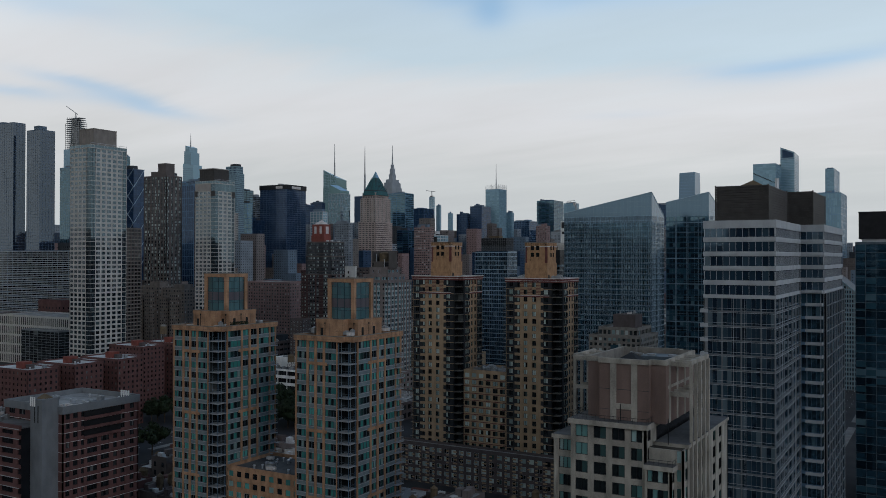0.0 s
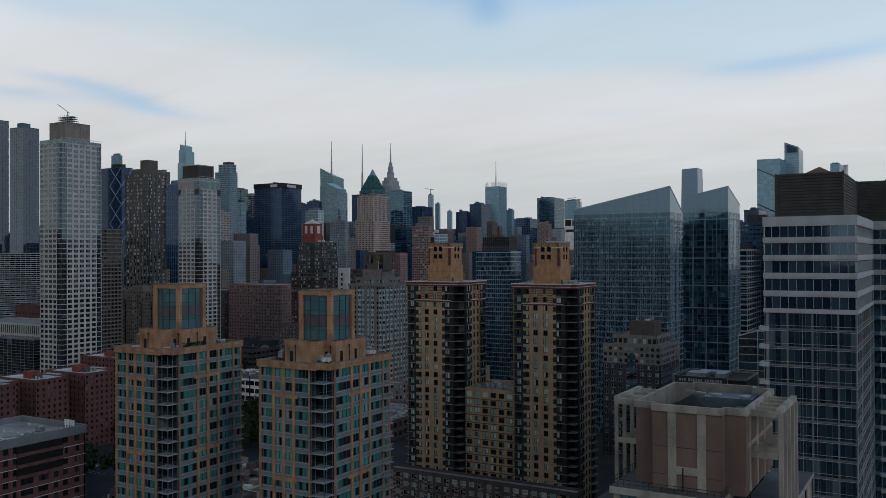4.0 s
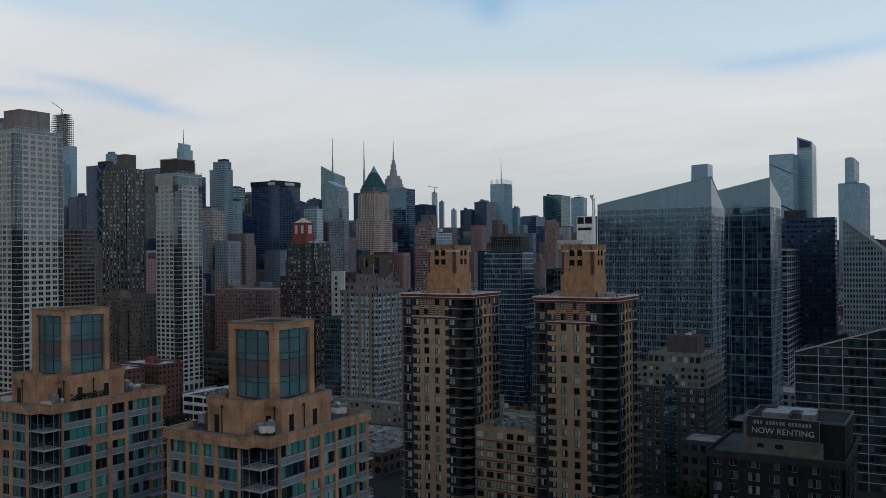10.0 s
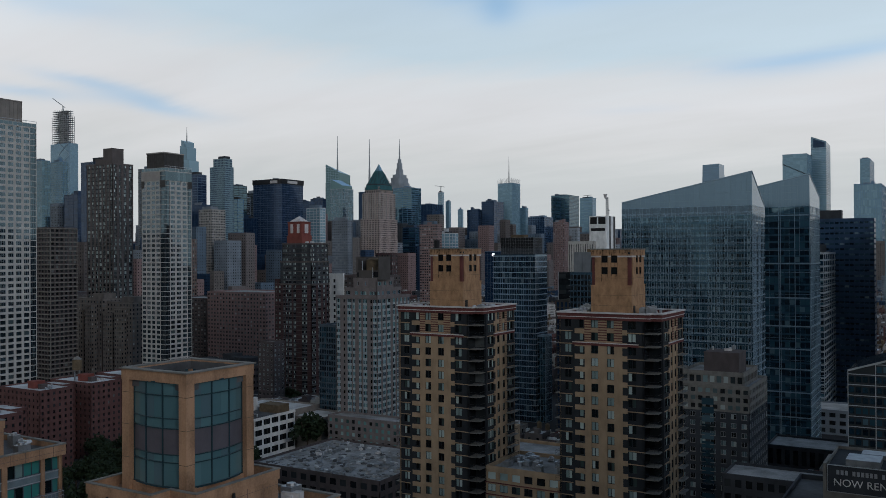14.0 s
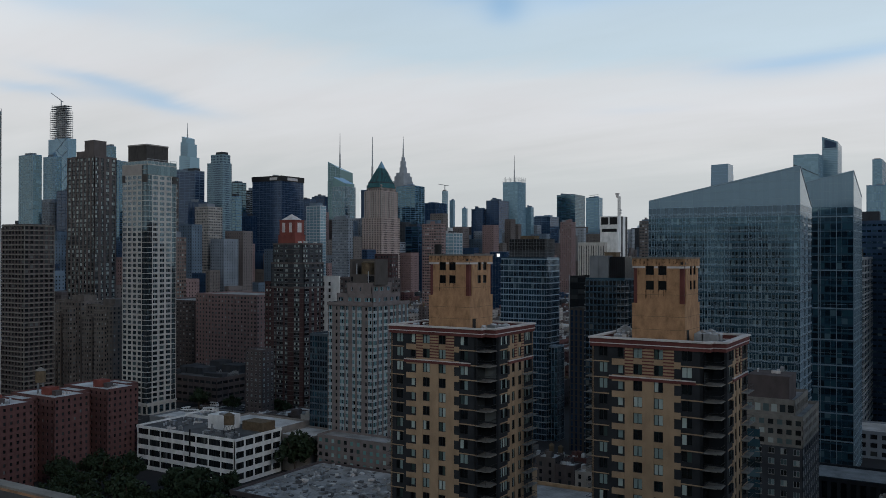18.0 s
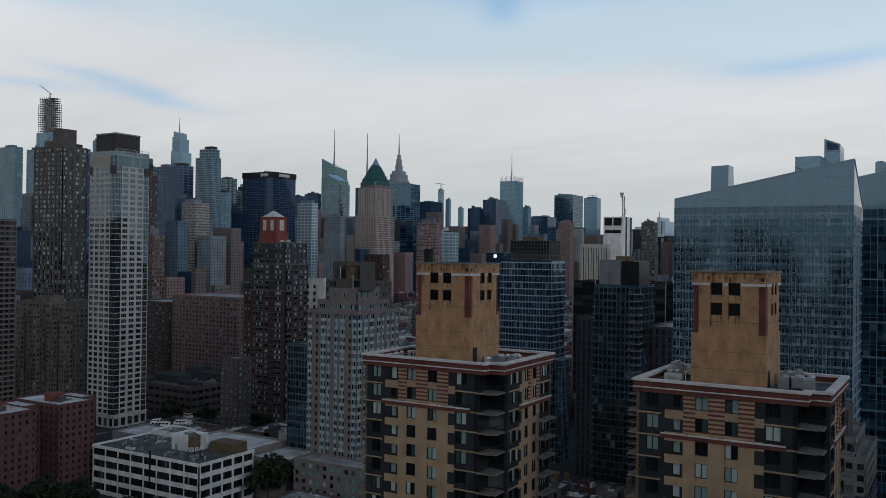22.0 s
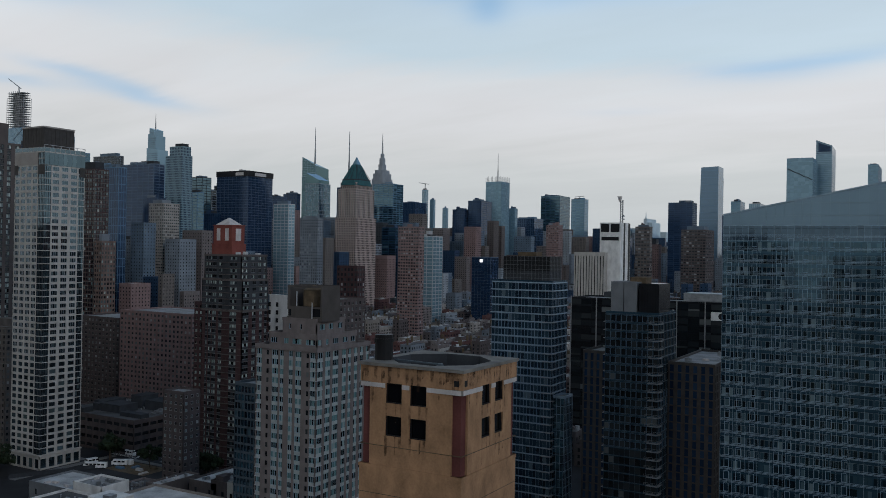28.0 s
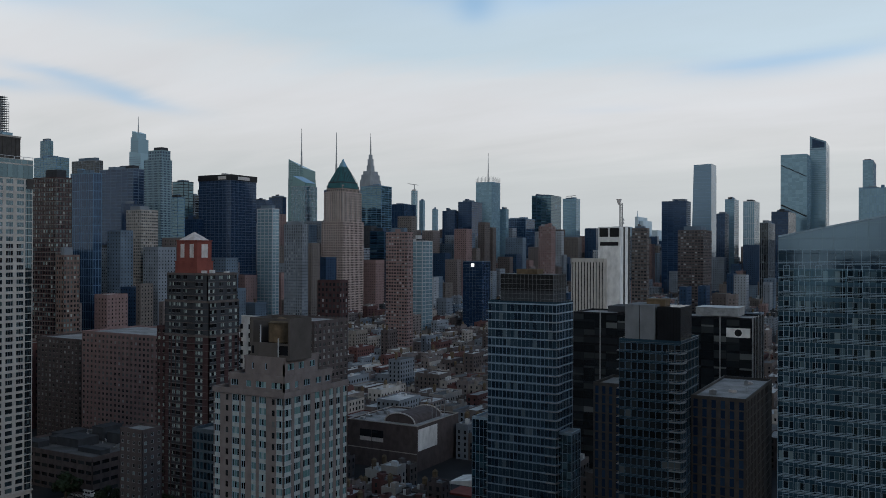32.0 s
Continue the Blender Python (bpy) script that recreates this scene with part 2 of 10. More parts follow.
M = dict(
    asphalt=mat("asphalt", (0.036, 0.036, 0.039), 0.9, 0.4, 0.05, 2),
    pavement=mat("pavement", (0.20, 0.195, 0.19), 0.9, 0.3, 0.2, 2),
    roof_grey=mat("roof_felt_grey", (0.27, 0.27, 0.27), 0.9, 0.5, 0.15, 1.5),
    roof_dark=mat("roof_felt_dark", (0.10, 0.10, 0.103), 0.9, 0.5, 0.15, 1.5),
    roof_pale=mat("roof_coating_pale", (0.50, 0.50, 0.50), 0.85, 0.45, 0.12, 1.5),
    orange=mat("orange_precast", (0.355, 0.205, 0.122), 0.85, 0.5, 0.55, 5, streak=0.55),
    tan=mat("tan_brick", (0.35, 0.244, 0.155), 0.88, 0.28, 0.45, 7, streak=0.5),
    dark_brick=mat("charcoal_brick", (0.026, 0.029, 0.033), 0.85, 0.4, 0.4, 7),
    red_band=mat("maroon_brick", (0.13, 0.045, 0.04), 0.85, 0.3, 0.4, 6),
    pale_stone=mat("pale_stone", (0.54, 0.50, 0.48), 0.85, 0.3, 0.4, 5, streak=0.5),
    cream=mat("cream_concrete", (0.31, 0.285, 0.245), 0.85, 0.5, 0.45, 6, streak=0.75),
    clay=mat("clay_brown_panel", (0.162, 0.112, 0.096), 0.8, 0.25, 0.3, 4, streak=0.6),
    taupe=mat("taupe_panel", (0.112, 0.094, 0.089), 0.8, 0.25, 0.3, 4, streak=0.6),
    white_con=mat("white_concrete", (0.43, 0.405, 0.375), 0.8, 0.22, 0.3, 4, streak=0.6),
    white_paint=mat("white_painted_wall", (0.72, 0.71, 0.69), 0.7, 0.3, 0.25, 4, streak=0.6),
    metal=mat("grey_metal", (0.30, 0.31, 0.32), 0.45, 0.3, 0.6, 8, metal=0.7),
    alu=mat("aluminium_trim", (0.42, 0.43, 0.45), 0.4, 0.2, 0.8, 8, metal=0.6),
    black_metal=mat("black_metal", (0.02, 0.02, 0.022), 0.5, 0.3, 0.6, 8, metal=0.4),
    balcony=mat("balcony_concrete", (0.31, 0.32, 0.335), 0.8, 0.3, 0.5, 5),
    grey_brick=mat("grey_brick", (0.175, 0.15, 0.145), 0.88, 0.25, 0.4, 6, streak=0.4),
    brown_brick=mat("brown_brick", (0.092, 0.075, 0.074), 0.88, 0.3, 0.4, 6, streak=0.4),
    red_brick=mat("red_brick", (0.118, 0.058, 0.054), 0.88, 0.28, 0.4, 6, streak=0.4),
    pink_brick=mat("pink_brick", (0.235, 0.158, 0.15), 0.88, 0.25, 0.3, 5, streak=0.4),
    buff_brick=mat("buff_brick", (0.225, 0.2, 0.18), 0.88, 0.25, 0.3, 5, streak=0.4),
    dark_stone=mat("dark_stone", (0.046, 0.050, 0.057), 0.85, 0.3, 0.3, 5, streak=0.4),
    steel_blue=mat("blue_steel_mullion", (0.115, 0.20, 0.29), 0.45, 0.2, 0.6, 8, metal=0.5),
    black_wall=mat("black_curtain_wall", (0.012, 0.013, 0.016), 0.25, 0.3, 0.3, 5),
    navy=mat("navy_curtain_wall", (0.026, 0.055, 0.105), 0.3, 0.3, 0.2, 3),
    copper=mat("green_copper", (0.03, 0.105, 0.115), 0.6, 0.3, 0.2, 3, streak=0.6),
    rust=mat("rusty_red_wall", (0.20, 0.06, 0.048), 0.8, 0.3, 0.3, 5),
    panel=mat("blue_grey_panel", (0.085, 0.11, 0.13), 0.5, 0.25, 0.5, 5, metal=0.3),
    rose=mat("rose_granite", (0.40, 0.315, 0.285), 0.85, 0.2, 0.1, 2, streak=0.4),
    # slate and ash lean blue, so that far walls carry painted haze
    slate=mat("haze_slate_panel", (0.12, 0.165, 0.215), 0.6, 0.3, 0.05, 1.5),
    ash=mat("ash_grey_stone", (0.19, 0.215, 0.245), 0.8, 0.3, 0.05, 1.5),
    mullion=mat("pale_blue_mullion", (0.26, 0.34, 0.41), 0.4, 0.15, 0.6, 8, metal=0.3),
    teal_panel=mat("pale_teal_panel", (0.20, 0.29, 0.32), 0.6, 0.2, 0.2, 3),
    warm_stone=mat("warm_grey_stone", (0.33, 0.30, 0.275), 0.85, 0.25, 0.2, 4, streak=0.4),
    stucco=mat("stained_tan_stucco", (0.37, 0.212, 0.116), 0.88, 0.36, 0.9, 6, streak=0.5),
    spandrel=mat("grey_blue_spandrel", (0.15, 0.19, 0.205), 0.6, 0.25, 0.6, 6, streak=0.4),
    rim=mat("stained_concrete", (0.20, 0.185, 0.165), 0.85, 0.35, 0.5, 5),
    white_band=mat("grey_white_band", (0.37, 0.385, 0.40), 0.7, 0.2, 0.3, 4, streak=0.5),
    stair=mat("cool_concrete", (0.17, 0.18, 0.19), 0.8, 0.25, 0.3, 4, streak=0.5),
    louvre=mat("brown_black_louvre", (0.058, 0.053, 0.05), 0.6, 0.3, 0.5, 5),
    leaf=mat("leaves", (0.020, 0.032, 0.015), 0.7, 0.5, 0.4, 3, obj=0.2),
    bark=mat("bark", (0.08, 0.06, 0.045), 0.9, 0.4, 1.0, 8),
    mint_panel=mat("pale_mint_panel", (0.33, 0.37, 0.37), 0.6, 0.25, 0.6, 6, streak=0.3),
    lobe_brick=mat("brown_grey_brick", (0.155, 0.135, 0.125), 0.88, 0.3, 0.3, 5, streak=0.4),
    limestone=mat("blue_grey_limestone", (0.30, 0.325, 0.35), 0.85, 0.2, 0.05, 1.0, streak=0.4),
    pale_frame=mat("pale_window_frame", (0.27, 0.365, 0.44), 0.5, 0.2, 0.6, 8, metal=0.1),
    maroon=mat("maroon_pier_brick", (0.062, 0.035, 0.036), 0.88, 0.3, 0.4, 6, streak=0.4),
    grid_line=mat("faint_navy_mullion", (0.075, 0.11, 0.165), 0.5, 0.2, 0.4, 4),
    screen=mat("grey_brown_screen", (0.082, 0.072, 0.066), 0.8, 0.25, 0.3, 4, streak=0.5),
    belt_blue=mat("blue_grey_belt", (0.15, 0.215, 0.27), 0.5, 0.25, 0.3, 4, metal=0.2),
    teal_frame=mat("dark_teal_frame", (0.024, 0.055, 0.068), 0.4, 0.2, 0.6, 6, metal=0.2),
    blind=mat("mauve_grey_blind", (0.098, 0.088, 0.10), 0.5, 0.15, 0.6, 6),
    wood=mat("weathered_wood", (0.13, 0.095, 0.06), 0.85, 0.4, 0.6, 9),
)
G = dict(
    teal=pane_mat("teal_glass", [(0, (0.006, 0.010, 0.012)), (0.38, (0.016, 0.04, 0.04)), (0.46, (0.055, 0.205, 0.19)), (0.72, (0.09, 0.34, 0.31)), (0.90, (0.22, 0.34, 0.32))], ior=1.5),
    home=pane_mat("apartment_glass", [(0, (0.012, 0.014, 0.016)), (0.45, (0.03, 0.037, 0.04)), (0.66, (0.09, 0.13, 0.135)), (0.82, (0.20, 0.28, 0.28)), (0.95, (0.40, 0.44, 0.42))], ior=1.6),
    office=pane_mat("office_glass", [(0, (0.008, 0.019, 0.034)), (0.35, (0.016, 0.034, 0.054)), (0.7, (0.032, 0.058, 0.082)), (0.94, (0.11, 0.15, 0.175))], 0.05, 1.95, (0.55, 0.80, 1.0)),
    wide=pane_mat("teal_bay_glass", [(0, (0.008, 0.014, 0.016)), (0.40, (0.016, 0.04, 0.04)), (0.50, (0.045, 0.21, 0.19)), (0.93, (0.18, 0.26, 0.25))], ior=1.6),
    mint=pane_mat("mint_glass", [(0, (0.012, 0.016, 0.017)), (0.34, (0.04, 0.08, 0.077)), (0.48, (0.13, 0.27, 0.26)), (0.86, (0.30, 0.42, 0.41))], ior=1.6),
    pale=pane_mat("curtained_glass", [(0, (0.008, 0.011, 0.012)), (0.34, (0.05, 0.075, 0.07)), (0.45, (0.24, 0.32, 0.31)), (0.80, (0.46, 0.54, 0.51))], ior=1.6),
    lattice=pane_mat("coated_lattice_glass", [(0, (0.010, 0.016, 0.020)), (0.6, (0.018, 0.028, 0.034)), (0.88, (0.06, 0.085, 0.09))], 0.04, 2.25, (0.55, 0.84, 1.0)),
    dark=pane_mat("dark_glass", [(0, (0.01, 0.012, 0.014)), (0.5, (0.018, 0.021, 0.024)), (0.8, (0.035, 0.04, 0.042)), (0.97, (0.12, 0.13, 0.13))], ior=1.5),
    blue=pane_mat("blue_glass", [(0, (0.004, 0.011, 0.019)), (0.38, (0.010, 0.032, 0.052)), (0.72, (0.022, 0.06, 0.086)), (0.93, (0.07, 0.125, 0.155))], 0.05, 2.2, (0.55, 0.86, 1.0)),
    # slab pane tones vary widely to stand in for the mirrored city
    slab=pane_mat("teal_slab_glass", [(0, (0.003, 0.009, 0.014)), (0.36, (0.011, 0.028, 0.044)), (0.66, (0.03, 0.062, 0.084)), (0.86, (0.075, 0.125, 0.15)), (0.95, (0.17, 0.23, 0.25))], 0.05, 1.85, (0.46, 0.80, 1.0)),
    # far glass: mirrored sky and haze are put into the pale blue base
    sky=pane_mat("hazed_sky_glass", [(0, (0.14, 0.225, 0.27)), (0.4, (0.155, 0.25, 0.30)), (0.75, (0.18, 0.28, 0.33))], 0.1, 2.1, (0.55, 0.82, 1.0)),
    crystal=pane_mat("green_facet_glass", [(0, (0.05, 0.105, 0.11)), (0.45, (0.065, 0.13, 0.135)), (0.8, (0.10, 0.17, 0.17))], 0.1, 1.9, (0.6, 0.9, 0.95)),
    mirror=pane_mat("mirror_coated_glass", [(0, (0.010, 0.018, 0.036)), (0.5, (0.014, 0.024, 0.045))], 0.03, 1.95, (0.7, 0.86, 1.0)),
    greywin=pane_mat("pale_green_sash_glass", [(0, (0.012, 0.018, 0.02)), (0.42, (0.04, 0.075, 0.078)), (0.6, (0.11, 0.215, 0.215)), (0.9, (0.27, 0.36, 0.35))], 0.08, 1.6),
    brickwin=pane_mat("small_sash_glass", [(0, (0.02, 0.022, 0.026)), (0.4, (0.05, 0.055, 0.06)), (0.72, (0.14, 0.15, 0.155)), (0.92, (0.32, 0.33, 0.33))], 0.1, 1.5),
    navy=pane_mat("navy_glass", [(0, (0.010, 0.024, 0.055)), (0.5, (0.014, 0.034, 0.075)), (0.9, (0.025, 0.05, 0.095))], 0.08, 1.6, (0.5, 0.7, 1.0)),
    blinds=pane_mat("half_drawn_blinds", [(0, (0.010, 0.011, 0.013)), (0.45, (0.03, 0.04, 0.045)), (0.58, (0.22, 0.27, 0.26)), (0.85, (0.42, 0.47, 0.45))], 0.1, 1.5),
    hollow=pane_mat("unlit_glass", [(0, (0.004, 0.004, 0.005)), (0.6, (0.007, 0.008, 0.008))], 0.2, 1.3),
    lantern=pane_mat("lantern_glass", [(0, (0.075, 0.15, 0.165)), (0.5, (0.09, 0.175, 0.19)), (0.8, (0.085, 0.14, 0.16))], 0.10, 1.9),
)
hg = pane_mat("head_glass", [(0, (0.082, 0.125, 0.165)), (0.5, (0.09, 0.136, 0.178))], 0.12, 2.2, (0.56, 0.82, 1.0))
spandrel_glass = pane_mat("spandrel_glass", [(0, (0.018, 0.042, 0.066)), (0.5, (0.024, 0.054, 0.08))], 0.12, 1.9, (0.42, 0.78, 1.0))

stain = bpy.data.materials.new("rust_stain")
stain.use_nodes = True
st_ = stain.node_tree
sb_ = st_.nodes["Principled BSDF"]
sb_.inputs["Base Color"].default_value = (0.07, 0.035, 0.018, 1)
sb_.inputs["Roughness"].default_value = 0.9
sn_ = st_.nodes.new("ShaderNodeTexNoise")
sn_.inputs["Scale"].default_value, sn_.inputs["Detail"].default_value = 2.2, 6.0
sc_ = st_.nodes.new("ShaderNodeTexCoord")
st_.links.new(sc_.outputs["Object"], sn_.inputs["Vector"])
sr_ = st_.nodes.new("ShaderNodeMapRange")
sr_.inputs["From Min"].default_value, sr_.inputs["From Max"].default_value = 0.38, 0.66
sr_.inputs["To Max"].default_value = 0.6
st_.links.new(sn_.outputs["Fac"], sr_.inputs["Value"])
st_.links.new(sr_.outputs["Result"], sb_.inputs["Alpha"])

# ---- mesh helpers ----


class MB:
    """Collects boxes and polygons for one mesh."""

    def __init__(self):
        self.v, self.f, self.mi, self.cur = [], [], [], 0

    def box(self, x0, y0, z0, x1, y1, z1, bottom=False):
        n = len(self.v)
        self.v += [(x0, y0, z0), (x1, y0, z0), (x1, y1, z0), (x0, y1, z0), (x0, y0, z1), (x1, y0, z1), (x1, y1, z1), (x0, y1, z1)]
        fs = [(n, n + 1, n + 5, n + 4), (n + 1, n + 2, n + 6, n + 5), (n + 2, n + 3, n + 7, n + 6), (n + 3, n, n + 4, n + 7), (n + 4, n + 5, n + 6, n + 7)]
        if bottom:
            fs.append((n + 3, n + 2, n + 1, n))
        self.f += fs
        self.mi += [self.cur] * len(fs)
        return self

    def quad(self, a, b, c, d):
        n = len(self.v)
        self.v += [a, b, c, d]
        self.f.append((n, n + 1, n + 2, n + 3))
        self.mi.append(self.cur)
        return self

    def prism(self, pts, z0, z1, top=True, bottom=True, tops=None):
        """An upright prism over a counter-clockwise outline; tops gives a height of its own to each corner."""
        n, k = len(self.v), len(pts)
        self.v += [(x, y, z0) for x, y in pts] + [(x, y, tops[i] if tops else z1) for i, (x, y) in enumerate(pts)]
        for i in range(k):
            j = (i + 1) % k
            self.f.append((n + i, n + j, n + k + j, n + k + i))
            self.mi.append(self.cur)
        if top:
            self.f.append(tuple(n + k + i for i in range(k)))
            self.mi.append(self.cur)
        if bottom:
            self.f.append(tuple(n + k - 1 - i for i in range(k)))
            self.mi.append(self.cur)
        return self

    def cone(self, cx, cy, z0, z1, r0, r1, k=12, cap=True, phase=0.0):
        n = len(self.v)
        for r, z in ((r0, z0), (r1, z1)):
            self.v += [(cx + r * math.cos(phase + 2 * math.pi * i / k), cy + r * math.sin(phase + 2 * math.pi * i / k), z) for i in range(k)]
        for i in range(k):
            j = (i + 1) % k
            self.f.append((n + i, n + j, n + k + j, n + k + i))
            self.mi.append(self.cur)
        if cap:
            self.f.append(tuple(n + k + i for i in range(k)))
            self.mi.append(self.cur)
        return self

    def beam(self, a, b, w):
        """A square bar between two points."""
        a, b = Vector(a), Vector(b)
        d = (b - a).normalized()
        s = d.cross(Vector((0, 0, 1)))
        s = s.normalized() if s.length > 0.01 else Vector((1, 0, 0))
        u = d.cross(s).normalized()
        n = len(self.v)
        for p in (a, b):
            self.v += [tuple(p + (s * i + u * j) * w / 2) for i, j in ((-1, -1), (1, -1), (1, 1), (-1, 1))]
        fs = [(n, n + 1, n + 5, n + 4), (n + 1, n + 2, n + 6, n + 5), (n + 2, n + 3, n + 7, n + 6), (n + 3, n, n + 4, n + 7), (n + 3, n + 2, n + 1, n), (n + 4, n + 5, n + 6, n + 7)]
        self.f += fs
        self.mi += [self.cur] * 6
        return self

    def mesh(self, name, mats):
        me = bpy.data.meshes.new(name)
        me.from_pydata(self.v, [], self.f)
        for m in mats if isinstance(mats, (list, tuple)) else [mats]:
            me.materials.append(m)
        if any(self.mi):
            me.polygons.foreach_set("material_index", self.mi)
        me.update()
        return me


def part(name, mb, material, parent, label="", at=(0, 0, 0), kind=""):
    """Links a mesh as one part under its thing."""
    me = mb.mesh(name, material) if isinstance(mb, MB) else mb
    ob = new(name, me)
    ob.parent = parent
    ob.location = at
    return tagged(ob, label, kind=kind)


def thing(name, x, y, z, label, category, group="", kind=""):
    ob = new(name)
    ob.location = (x, y, z)
    ob.empty_display_size = 1
    return tagged(ob, label, category, group, kind)


def window_mesh(name, w, h, frame_mat, glass, split=2, depth=0.22, sill=True):
    """One window: frame, mullions and panes, built in its own plane, facing -y, its centre at the sill's middle."""
    mb = MB()
    t = 0.07
    xs = [-w / 2]
    for i in range(split):
        a, b = -w / 2 + w * i / split, -w / 2 + w * (i + 1) / split
        xs += [a + (t if i == 0 else t / 2), b - (t if i == split - 1 else t / 2)]
    xs.append(w / 2)
    zs = [0, t, h - t, h]
    nx = len(xs)
    at = lambda i, j, back: back * nx * 4 + j * nx + i
    for y in (0, depth * 0.6):
        mb.v += [(x, y - (0.05 if sill and y == 0 and z < t + 0.001 else 0.0), z) for z in zs for x in xs]
    for j in range(3):
        for i in range(nx - 1):
            if j == 1 and i % 2 == 1:
                ring_ = [(i, 1), (i + 1, 1), (i + 1, 2), (i, 2)]
                for k in range(4):
                    p, q = ring_[k], ring_[(k + 1) % 4]
                    mb.f.append((at(*p, 0), at(*q, 0), at(*q, 1), at(*p, 1)))
            else:
                mb.f.append((at(i, j, 0), at(i + 1, j, 0), at(i + 1, j + 1, 0), at(i, j + 1, 0)))
    rim_ = [(i, 0) for i in range(nx)] + [(nx - 1, j) for j in (1, 2, 3)] + [(i, 3) for i in range(nx - 2, -1, -1)] + [(0, 2), (0, 1)]
    for k in range(len(rim_)):
        p, q = rim_[k], rim_[(k + 1) % len(rim_)]
        mb.f.append((at(*q, 0), at(*p, 0), at(*p, 1), at(*q, 1)))
    mb.mi += [0] * len(mb.f)
    mb.cur = 1
    for i in range(1, nx - 1, 2):
        d = depth * 0.6 - 0.003
        mb.quad((xs[i], d, t), (xs[i + 1], d, t), (xs[i + 1], d, h - t), (xs[i], d, h - t))
    return mb.mesh(name, [frame_mat, glass])


# faces of a block: name, point on the face at (u, v) with depth d behind the outer plane
def face_map(x0, x1, y0, y1, side):
    if side == "n":
        return x1 - x0, lambda u, d: (x0 + u, y0 + d), 0
    if side == "w":
        return y1 - y0, lambda u, d: (x1 - d, y0 + u), 90
    if side == "s":
        return x1 - x0, lambda u, d: (x1 - u, y1 - d), 180
    return y1 - y0, lambda u, d: (x0 + d, y1 - u), 270


def fbox(mb, fm, u0, u1, z0, z1, d0, d1):
    (ax, ay), (bx, by) = fm(u0, d0), fm(u1, d1)
    mb.box(min(ax, bx), min(ay, by), z0, max(ax, bx), max(ay, by), z1, True)


def fquad(mb, fm, u0, u1, z0, z1, d):
    (ax, ay), (bx, by) = fm(u0, d), fm(u1, d)
    mb.quad((ax, ay, z0), (bx, by, z0), (bx, by, z1), (ax, ay, z1))


def facade(wall, panes, dims, side, z0, z1, floor_h, bay, win_w=0.6, win_h=0.55, sill=0.28, depth=0.3, skip=None, split=1, singles=None, sill_mb=None):
    """Cuts one side of a block into floors and bays: bands and piers stand proud of the panes behind them."""
    w, fm, ang = face_map(*dims, side)
    nf, nb = max(1, round((z1 - z0) / floor_h)), max(1, round(w / bay))
    fh, bw = (z1 - z0) / nf, w / nb
    for i in range(nf):
        za = z0 + i * fh
        zb, zc = za + sill * fh, za + (sill + win_h) * fh
        fbox(wall, fm, 0, w, za, zb, 0, depth)
        fbox(wall, fm, 0, w, zc, za + fh, 0, depth)
        for j in range(nb + 1):
            u = j * bw
            half = bw * (1 - win_w) / 2
            a, b = max(0, u - half), min(w, u + half)
            if b - a > 0.01:
                fbox(wall, fm, a, b, zb, zc, 0.004, depth)
        for j in range(nb):
            ua, ub = (j + 0.5 - win_w / 2) * bw, (j + 0.5 + win_w / 2) * bw
            if sill_mb is not None:
                fbox(sill_mb, fm, ua - 0.08, ub + 0.08, zb - 0.16, zb + 0.02, -0.07, 0.1)
                fbox(sill_mb, fm, (ua + ub) / 2 - 0.05, (ua + ub) / 2 + 0.05, zb, zc, depth * 0.55, depth * 0.75)
            if singles is not None:
                if singles(i, j, nf, nb, fm, ang, (ua + ub) / 2, zb, ub - ua, zc - zb):
                    continue
            for s in range(split):
                pa, pb = ua + (ub - ua) * s / split, ua + (ub - ua) * (s + 1) / split
                fquad(panes, fm, pa + 0.03 * (s > 0), pb, zb, zc, depth * 0.8)


def glass_grid(mull, panes, dims, side, z0, z1, floor_h, bay, spandrel=0.25, depth=0.18, bar=0.14, skip_vert=1):
    """A curtain wall: panes between proud mullions, a spandrel at each floor."""
    w, fm, ang = face_map(*dims, side)
    nf, nb = max(1, round((z1 - z0) / floor_h)), max(1, round(w / bay))
    fh, bw = (z1 - z0) / nf, w / nb
    for i in range(nf + 1):
        z = z0 + i * fh
        fbox(mull, fm, 0, w, max(z0, z - bar / 2), min(z1, z + bar / 2), 0, depth)
    for j in range(0, nb + 1, skip_vert):
        u = min(max(j * bw, bar / 2), w - bar / 2)
        fbox(mull, fm, u - bar / 2, u + bar / 2, z0, z1, 0.02, depth)
    for i in range(nf):
        for j in range(nb):
            za = z0 + i * fh
            fquad(panes, fm, j * bw, (j + 1) * bw, za, za + fh * spandrel, depth * 0.7)
            fquad(panes, fm, j * bw, (j + 1) * bw, za + fh * spandrel + 0.05, za + fh, depth * 0.85)


WIN = {}


def win(w, h, frame_m, glass, split):
    """A window mesh of that size, built once and shared."""
    key = (round(w, 1), round(h, 1), frame_m, glass, split)
    if key not in WIN:
        WIN[key] = window_mesh("window", key[0], key[1], M[frame_m], G[glass], split)
    return WIN[key]


def put_window(th, me, fm, ang, u, z, d=0.05):
    x, y = fm(u, d)
    ob = new("window", me)
    ob.parent = th
    ob.matrix_basis = pose(x, y, z, 0, 0, ang)
    return ob


